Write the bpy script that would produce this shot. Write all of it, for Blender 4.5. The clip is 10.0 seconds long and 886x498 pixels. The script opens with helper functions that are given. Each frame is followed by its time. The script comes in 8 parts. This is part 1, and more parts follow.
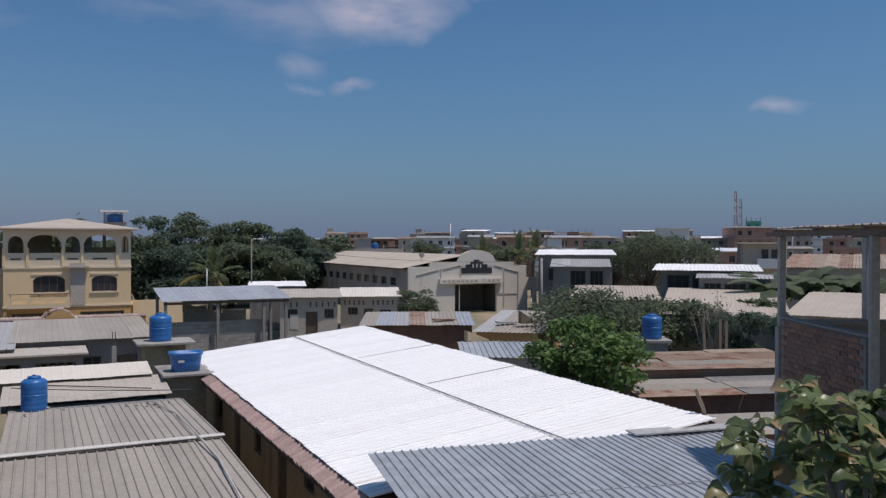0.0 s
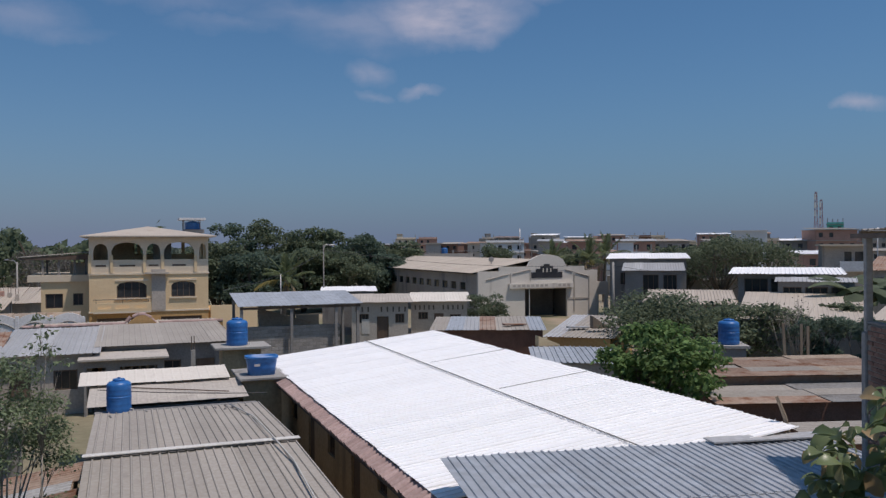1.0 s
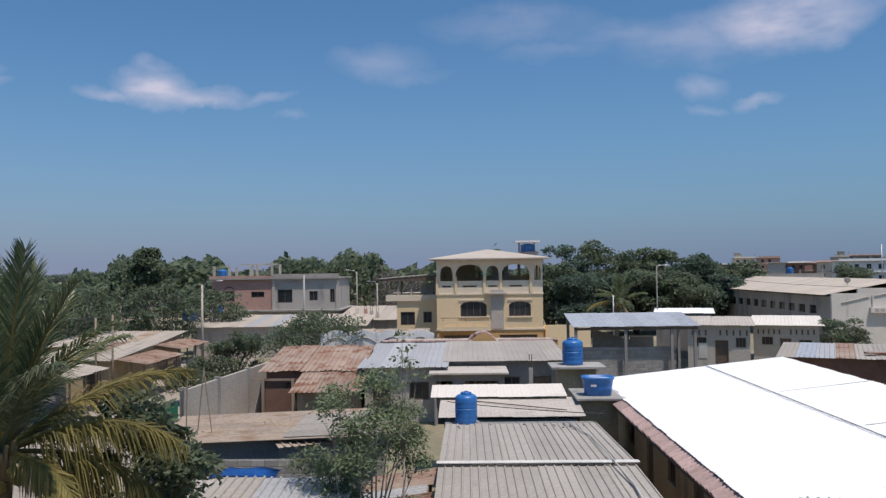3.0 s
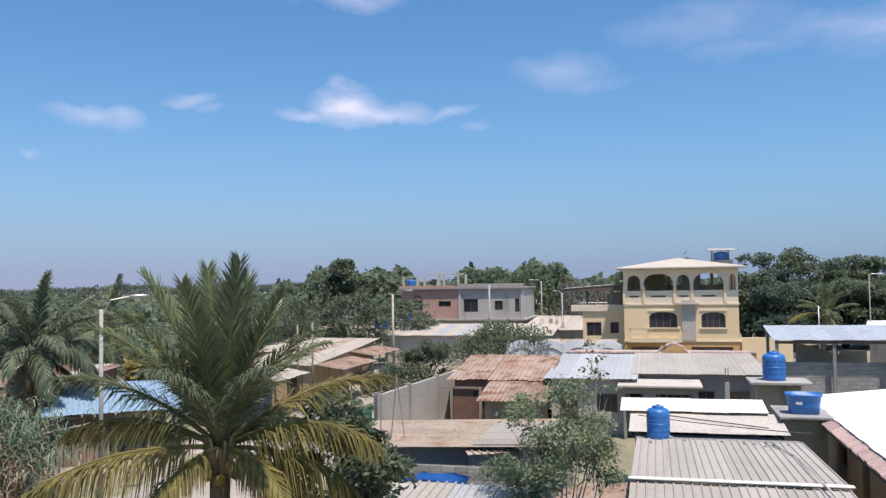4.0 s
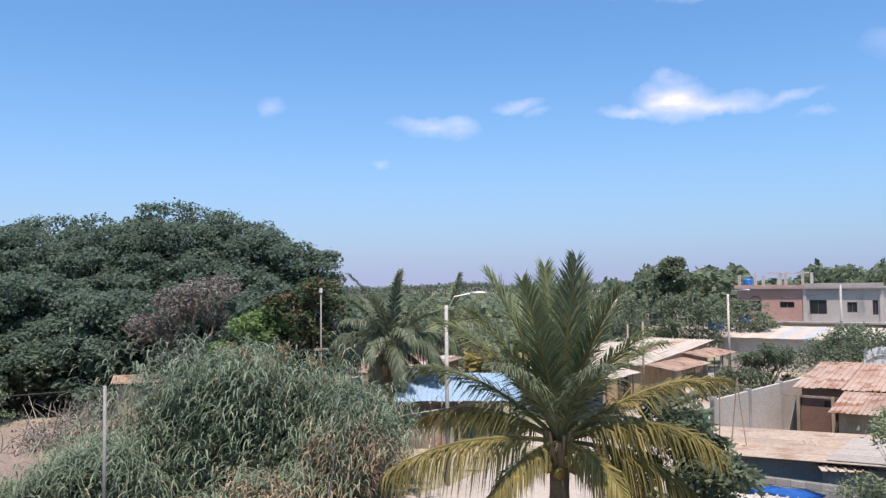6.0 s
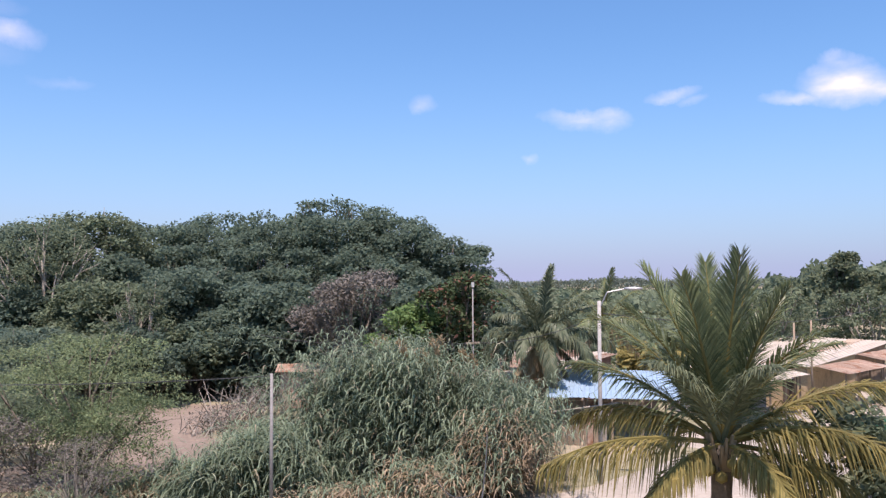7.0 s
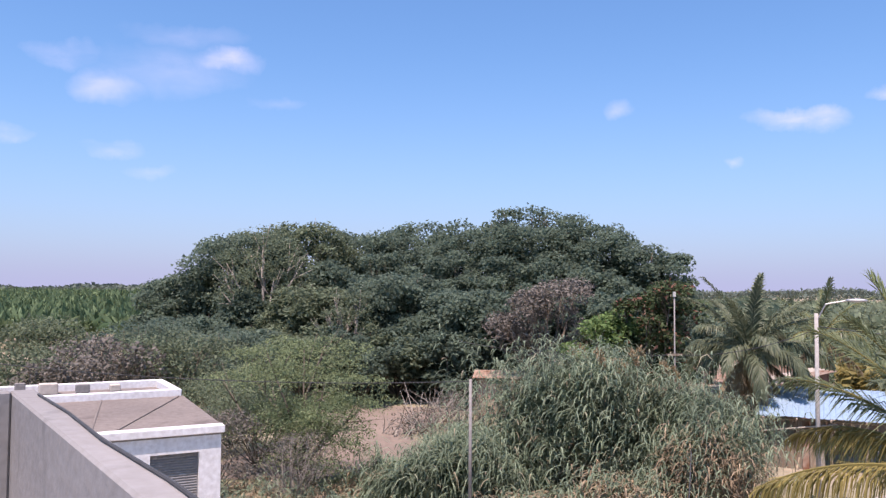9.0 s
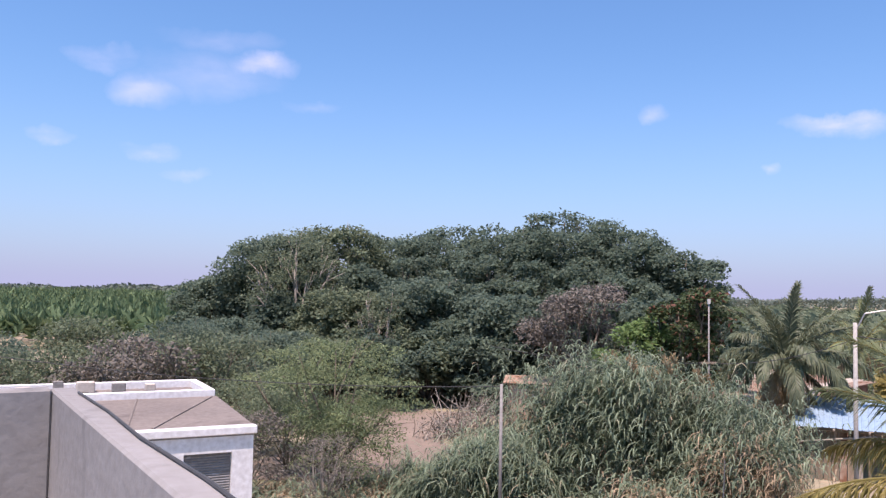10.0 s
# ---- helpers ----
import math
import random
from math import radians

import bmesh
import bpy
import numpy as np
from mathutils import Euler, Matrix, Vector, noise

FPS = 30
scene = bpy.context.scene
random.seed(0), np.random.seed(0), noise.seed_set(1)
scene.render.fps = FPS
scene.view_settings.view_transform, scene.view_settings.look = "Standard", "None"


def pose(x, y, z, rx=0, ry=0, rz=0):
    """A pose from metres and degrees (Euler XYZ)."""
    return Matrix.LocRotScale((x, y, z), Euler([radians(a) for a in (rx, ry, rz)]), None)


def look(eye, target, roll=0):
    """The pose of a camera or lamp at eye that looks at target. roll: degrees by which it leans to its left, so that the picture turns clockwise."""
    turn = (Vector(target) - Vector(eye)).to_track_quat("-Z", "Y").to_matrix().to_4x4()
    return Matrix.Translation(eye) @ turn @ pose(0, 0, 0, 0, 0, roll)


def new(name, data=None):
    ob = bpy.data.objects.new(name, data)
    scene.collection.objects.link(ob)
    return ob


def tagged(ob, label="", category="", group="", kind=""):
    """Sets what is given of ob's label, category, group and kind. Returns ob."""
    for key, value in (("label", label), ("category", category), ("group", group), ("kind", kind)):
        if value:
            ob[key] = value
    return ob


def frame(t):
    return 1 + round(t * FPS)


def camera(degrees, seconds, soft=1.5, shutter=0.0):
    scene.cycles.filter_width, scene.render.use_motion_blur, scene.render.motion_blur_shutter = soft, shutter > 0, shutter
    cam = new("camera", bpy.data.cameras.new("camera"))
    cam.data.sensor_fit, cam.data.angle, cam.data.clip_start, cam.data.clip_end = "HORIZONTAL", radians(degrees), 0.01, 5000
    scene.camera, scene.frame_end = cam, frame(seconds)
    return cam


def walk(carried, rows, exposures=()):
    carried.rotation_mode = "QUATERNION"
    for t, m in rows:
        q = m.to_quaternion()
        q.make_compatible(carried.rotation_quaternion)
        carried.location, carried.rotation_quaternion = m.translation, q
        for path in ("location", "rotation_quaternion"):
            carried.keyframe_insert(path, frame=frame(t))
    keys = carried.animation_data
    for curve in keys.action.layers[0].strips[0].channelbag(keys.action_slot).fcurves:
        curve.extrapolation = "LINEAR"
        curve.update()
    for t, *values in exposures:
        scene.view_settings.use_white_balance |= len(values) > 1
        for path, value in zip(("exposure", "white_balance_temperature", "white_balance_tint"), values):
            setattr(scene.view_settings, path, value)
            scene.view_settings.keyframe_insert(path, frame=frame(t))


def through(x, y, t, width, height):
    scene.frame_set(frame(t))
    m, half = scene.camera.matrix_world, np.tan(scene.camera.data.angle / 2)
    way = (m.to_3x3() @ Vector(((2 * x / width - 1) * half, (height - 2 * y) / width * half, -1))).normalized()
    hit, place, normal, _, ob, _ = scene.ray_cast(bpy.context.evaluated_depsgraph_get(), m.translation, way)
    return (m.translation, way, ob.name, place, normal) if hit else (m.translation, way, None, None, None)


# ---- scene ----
cam = camera(56.8, 10.0, soft=1.35)
EYE = 7.5
ROWS = [
    (0.0, -0.000, 0.440, 89.48, -0.08, 0.02),
    (0.5, -0.011, 0.440, 89.57, 0.08, 1.42),
    (1.0, -0.037, 0.438, 89.82, 0.34, 4.85),
    (1.5, -0.081, 0.433, 90.22, 0.64, 10.56),
    (2.0, -0.123, 0.422, 90.78, 0.76, 16.28),
    (3.5, -0.245, 0.366, 91.89, 0.80, 33.82),
    (4.0, -0.285, 0.335, 92.36, 0.86, 40.40),
    (4.5, -0.318, 0.304, 92.46, 0.84, 46.36),
    (5.0, -0.346, 0.271, 92.51, 0.73, 51.95),
    (5.5, -0.370, 0.238, 92.59, 0.64, 57.36),
    (7.0, -0.421, 0.126, 92.25, 0.24, 73.32),
    (7.5, -0.430, 0.095, 92.21, -0.07, 77.49),
    (8.0, -0.434, 0.070, 92.45, 0.03, 80.85),
    (8.5, -0.437, 0.053, 92.65, -0.09, 83.13),
    (9.0, -0.439, 0.024, 92.79, -0.37, 86.82),
    (9.5, -0.440, 0.015, 92.95, -0.67, 87.95),
    (10.0, -0.440, 0.007, 93.06, -1.05, 89.00),
]
EXPOSURES = [(0.0, -0.76, 6650, 18), (1.0, -0.76, 6650, 18), (1.5, -0.72, 6650, 17), (2.2, -0.48, 6650, 16), (3.5, -0.15, 6650, 16), (4.0, 0.20, 6650, 16), (4.5, 0.29, 6600, 16), (5.5, 0.43, 6650, 18), (7.0, 0.58, 6900, 28), (10.0, 0.60, 7000, 32)]
walk(cam, [(t, pose(x, y, EYE, rx, ry, rz)) for t, x, y, rx, ry, rz in ROWS], EXPOSURES)

# ---- world and sun ----
SUN_DIR = Vector((0.31, -0.13, 0.94)).normalized()   # towards the sun
sun_elev = math.asin(SUN_DIR.z)
sun_data = bpy.data.lights.new("sun", "SUN")
sun_data.energy, sun_data.angle, sun_data.color = 4.9, radians(0.53), (1.0, 0.94, 0.85)
sun = new("sun", sun_data)
sun.matrix_world = look((0, 0, 60), Vector((0, 0, 60)) - SUN_DIR)

world = bpy.data.worlds.new("sky")
scene.world = world
world.use_nodes = True
wn, wl = world.node_tree.nodes, world.node_tree.links
for nd in list(wn):
    wn.remove(nd)


def wmath(op, a, b=None, c=None, clamp=False):
    nd = wn.new("ShaderNodeMath")
    nd.operation, nd.use_clamp = op, clamp
    for i, v in enumerate((a, b, c)):
        if v is None:
            continue
        if isinstance(v, (int, float)):
            nd.inputs[i].default_value = v
        else:
            wl.new(v, nd.inputs[i])
    return nd.outputs[0]


def wvec(op, a, b):
    nd = wn.new("ShaderNodeVectorMath")
    nd.operation = op
    for i, v in enumerate((a, b)):
        if isinstance(v, (tuple, list, Vector)):
            nd.inputs[i].default_value = v
        else:
            wl.new(v, nd.inputs[i])
    return nd.outputs["Value"] if op == "DOT_PRODUCT" else nd.outputs[0]


sky = wn.new("ShaderNodeTexSky")
sky.sky_type = "NISHITA"
sky.sun_disc = False
sky.sun_elevation = sun_elev
sky.sun_rotation = math.atan2(SUN_DIR.x, SUN_DIR.y)
sky.altitude, sky.air_density, sky.dust_density, sky.ozone_density = 10, 1.0, 1.6, 2.0
coord = wn.new("ShaderNodeTexCoord").outputs["Generated"]
fluff = wn.new("ShaderNodeTexNoise")
fluff.inputs["Scale"].default_value, fluff.inputs["Detail"].default_value = 9.0, 7.0
fluff.inputs["Roughness"].default_value = 0.6
wl.new(coord, fluff.inputs["Vector"])
shift = wvec("SCALE", wvec("SUBTRACT", fluff.outputs["Color"], (0.5, 0.5, 0.5)), (0, 0, 0))
shift.node.inputs["Scale"].default_value = 0.06
ray = wvec("ADD", coord, shift)
# soft fair-weather clouds: azimuth to the left of +y, elevation, half width, half height (degrees), density
CLOUDS = [
    (4.6, 15.8, 6.0, 2.0, 0.85), (10.5, 15.0, 6.0, 2.0, 0.30), (-1.0, 17.5, 4.0, 1.5, 0.4), (9.6, 12.0, 2.0, 0.9, 0.3), (14.5, 15.6, 5.0, 1.2, 0.2),
    (9.3, 10.4, 1.5, 0.5, 0.4), (6.0, 10.7, 1.6, 0.6, 0.5), (10.4, 11.8, 1.4, 0.8, 0.3), (-22.3, 8.7, 1.7, 0.7, 0.48),
    (31.6, 14.2, 3.6, 1.2, 0.24), (29.5, 13.6, 3.0, 0.7, 0.16), (22.5, 16.6, 6.5, 1.5, 0.22), (19.0, 14.8, 5.0, 0.7, 0.16),
    (47.0, 12.3, 2.9, 1.7, 0.95), (44.9, 12.0, 4.6, 0.85, 0.65), (49.9, 11.3, 2.4, 0.6, 0.5), (46.9, 13.6, 1.6, 0.9, 0.5), (40.4, 11.9, 2.4, 0.5, 0.3),
    (57.5, 12.3, 1.9, 0.5, 0.46), (55.8, 11.8, 1.0, 0.3, 0.2), (63.4, 11.2, 3.2, 0.7, 0.55), (61.8, 10.9, 1.6, 0.5, 0.4),
    (38.3, 10.6, 1.2, 0.3, 0.16), (74.5, 12.4, 1.1, 0.8, 0.3), (67.4, 8.4, 0.8, 0.4, 0.2), (101.8, 15.0, 2.6, 0.9, 0.5), (109.2, 13.2, 2.4, 1.2, 0.32),
    (105.2, 14.3, 5.0, 1.7, 0.18), (112.0, 14.8, 2.4, 0.8, 0.25), (104.5, 16.4, 4.0, 0.8, 0.14), (109.0, 9.0, 1.8, 0.6, 0.26), (106.6, 7.6, 1.8, 0.5, 0.18),
    (115.0, 9.5, 1.6, 0.6, 0.3), (47.0, 19.3, 4.0, 0.9, 0.5), (98.5, 12.6, 2.0, 0.4, 0.12),
]
mask = None
for az, el, hw, hh, dens in CLOUDS:
    a, e = radians(az), radians(el)
    fwd = Vector((-math.sin(a) * math.cos(e), math.cos(a) * math.cos(e), math.sin(e)))
    side = Vector((math.cos(a), math.sin(a), 0))
    up = side.cross(fwd)
    q = wmath("ADD", wmath("POWER", wmath("ABSOLUTE", wmath("MULTIPLY", wvec("DOT_PRODUCT", ray, side), 1 / radians(hw))), 2.0),
              wmath("POWER", wmath("ABSOLUTE", wmath("MULTIPLY", wvec("DOT_PRODUCT", ray, up), 1 / radians(hh))), 2.0))
    ahead = wmath("GREATER_THAN", wvec("DOT_PRODUCT", ray, fwd), 0.0)
    one = wmath("MULTIPLY", wmath("MULTIPLY", wmath("SUBTRACT", 1.1, wmath("POWER", q, 0.6), clamp=True), dens * 1.15), ahead)
    mask = one if mask is None else wmath("MAXIMUM", mask, one)
wisp = wn.new("ShaderNodeTexNoise")
wisp.inputs["Scale"].default_value, wisp.inputs["Detail"].default_value = 14.0, 8.0
stretch = wvec("MULTIPLY", coord, (1, 1, 3.0))
wl.new(stretch, wisp.inputs["Vector"])
ragged = wmath("MULTIPLY", mask, wmath("MULTIPLY_ADD", wisp.outputs["Fac"], 2.2, -0.35, clamp=True), clamp=True)
# a milky haze low over the horizon
height = wn.new("ShaderNodeSeparateXYZ")
wl.new(coord, height.inputs[0])
low = wmath("POWER", wmath("SUBTRACT", 1.0, wmath("MULTIPLY", wmath("ABSOLUTE", height.outputs[2]), 2.6), clamp=True), 3.0)
haze = wn.new("ShaderNodeMix")
haze.data_type = "RGBA"
wl.new(wmath("MULTIPLY", low, 0.72), haze.inputs["Factor"])
tint = wn.new("ShaderNodeMix")
tint.data_type, tint.blend_type = "RGBA", "MULTIPLY"
tint.inputs["Factor"].default_value = 1.0
wl.new(sky.outputs[0], tint.inputs[6])
tint.inputs[7].default_value = (0.57, 1.0, 1.25, 1)
wl.new(tint.outputs[2], haze.inputs[6])
air = wn.new("ShaderNodeMix")                 # clear blue in the north, dusty over the western plain
air.data_type = "RGBA"
wl.new(wmath("MULTIPLY", height.outputs[0], -1.0, clamp=True), air.inputs["Factor"])
air.inputs[6].default_value, air.inputs[7].default_value = (2.35, 3.2, 5.2, 1), (3.45, 3.9, 5.9, 1)
wl.new(air.outputs[2], haze.inputs[7])
cloudy = wn.new("ShaderNodeMix")
cloudy.data_type = "RGBA"
wl.new(ragged, cloudy.inputs["Factor"])
wl.new(haze.outputs[2], cloudy.inputs[6])
cloudy.inputs[7].default_value = (6.3, 6.6, 8.1, 1)
back = wn.new("ShaderNodeBackground")
back.inputs["Strength"].default_value = 0.111
wl.new(cloudy.outputs[2], back.inputs["Color"])
wl.new(back.outputs[0], wn.new("ShaderNodeOutputWorld").inputs["Surface"])

# ---- materials ----
def mat(name, color, color2=None, rough=0.8, metal=0.0, scale=0.6, fine=14.0, bump=0.25, mix=0.5, stain=None, stain_at=0.58, streak=1.0, rand=0.12, spec=0.4, grain=0.74, rib=False):
    """A surface of two colours at two scales, with stains, fine relief and a small change from piece to piece."""
    m = bpy.data.materials.new(name)
    m.use_nodes = True
    n, l = m.node_tree.nodes, m.node_tree.links
    b = n["Principled BSDF"]
    b.inputs["Metallic"].default_value, b.inputs["Specular IOR Level"].default_value = metal, spec
    tc, info = n.new("ShaderNodeTexCoord"), n.new("ShaderNodeObjectInfo")
    off = n.new("ShaderNodeVectorMath")
    off.operation = "MULTIPLY_ADD"
    l.new(info.outputs["Random"], off.inputs[0])
    off.inputs[1].default_value = (37, 53, 29)
    l.new(tc.outputs["Object"], off.inputs[2])
    sq = n.new("ShaderNodeVectorMath")
    sq.operation = "MULTIPLY"
    l.new(off.outputs[0], sq.inputs[0])
    sq.inputs[1].default_value = (1, 1, 1 / streak)

    def noise_tex(s, detail=6.0, drawn=False):
        t = n.new("ShaderNodeTexNoise")
        t.inputs["Scale"].default_value, t.inputs["Detail"].default_value = s, detail
        l.new(sq.outputs[0] if drawn or streak >= 5 else off.outputs[0], t.inputs["Vector"])
        return t.outputs["Fac"]

    def ramp(v, lo, hi):
        r = n.new("ShaderNodeMapRange")
        r.inputs[1].default_value, r.inputs[2].default_value = lo, hi
        l.new(v, r.inputs[0])
        return r.outputs[0]

    def blend(f, a, c, k="MIX"):
        x = n.new("ShaderNodeMix")
        x.data_type, x.blend_type = "RGBA", k
        for sock, v in ((x.inputs[0], f), (x.inputs[6], a), (x.inputs[7], c)):
            if isinstance(v, tuple):
                sock.default_value = (*v, 1) if len(v) == 3 else v
            elif isinstance(v, (int, float)):
                sock.default_value = v
            else:
                l.new(v, sock)
        return x.outputs[2]

    big, small = noise_tex(scale), noise_tex(fine, 8.0)
    col = blend(ramp(big, 0.32, 0.68), color, color2 or tuple(c * (1 - mix * 0.5) for c in color))
    col = blend(ramp(small, 0.3, 0.75), col, blend(1.0, col, (grain, grain * 0.98, grain * 0.96), "MULTIPLY"))
    if stain:
        col = blend(ramp(noise_tex(scale * 2.3, 9.0, True), stain_at, stain_at + 0.12), col, stain)
    hsv = n.new("ShaderNodeHueSaturation")
    v = n.new("ShaderNodeMapRange")
    v.inputs[3].default_value, v.inputs[4].default_value = 1 - rand, 1 + rand
    l.new(info.outputs["Random"], v.inputs[0])
    l.new(v.outputs[0], hsv.inputs["Value"])
    l.new(col, hsv.inputs["Color"])
    l.new(hsv.outputs[0], b.inputs["Base Color"])
    rr = n.new("ShaderNodeMapRange")
    rr.inputs[3].default_value, rr.inputs[4].default_value = max(0.05, rough - 0.12), min(1, rough + 0.12)
    l.new(small, rr.inputs[0])
    l.new(rr.outputs[0], b.inputs["Roughness"])
    bp = n.new("ShaderNodeBump")
    bp.inputs["Strength"].default_value, bp.inputs["Distance"].default_value = bump, 0.03
    l.new(small, bp.inputs["Height"])
    l.new(bp.outputs[0], b.inputs["Normal"])
    return m


def leaf_mat(name, c1, c2, c3=None, third=0.85, rough=0.55, through=0.3, spec=0.12):
    """Foliage: each leaf has its own tone, and light comes through it."""
    m = bpy.data.materials.new(name)
    m.use_nodes = True
    n, l = m.node_tree.nodes, m.node_tree.links
    b = n["Principled BSDF"]
    geo, tc = n.new("ShaderNodeNewGeometry"), n.new("ShaderNodeTexCoord")
    rp = n.new("ShaderNodeValToRGB")
    rp.color_ramp.elements[0].color, rp.color_ramp.elements[1].color = (*c1, 1), (*c2, 1)
    rp.color_ramp.elements[1].position = third - 0.05
    if c3:
        rp.color_ramp.elements.new(third).color = (*c3, 1)
    l.new(geo.outputs["Random Per Island"], rp.inputs[0])
    t = n.new("ShaderNodeTexNoise")
    t.inputs["Scale"].default_value, t.inputs["Detail"].default_value = 0.7, 4.0
    l.new(tc.outputs["Object"], t.inputs["Vector"])
    r = n.new("ShaderNodeMapRange")
    r.inputs[1].default_value, r.inputs[2].default_value, r.inputs[3].default_value, r.inputs[4].default_value = 0.3, 0.7, 0.7, 1.3
    l.new(t.outputs["Fac"], r.inputs[0])
    h = n.new("ShaderNodeHueSaturation")
    l.new(rp.outputs[0], h.inputs["Color"])
    l.new(r.outputs[0], h.inputs["Value"])
    l.new(h.outputs[0], b.inputs["Base Color"])
    b.inputs["Roughness"].default_value, b.inputs["Specular IOR Level"].default_value = rough, spec
    tr, ms = n.new("ShaderNodeBsdfTranslucent"), n.new("ShaderNodeMixShader")
    l.new(h.outputs[0], tr.inputs["Color"])
    ms.inputs[0].default_value = through
    l.new(b.outputs[0], ms.inputs[1])
    l.new(tr.outputs[0], ms.inputs[2])
    l.new(ms.outputs[0], n["Material Output"].inputs["Surface"])
    return m


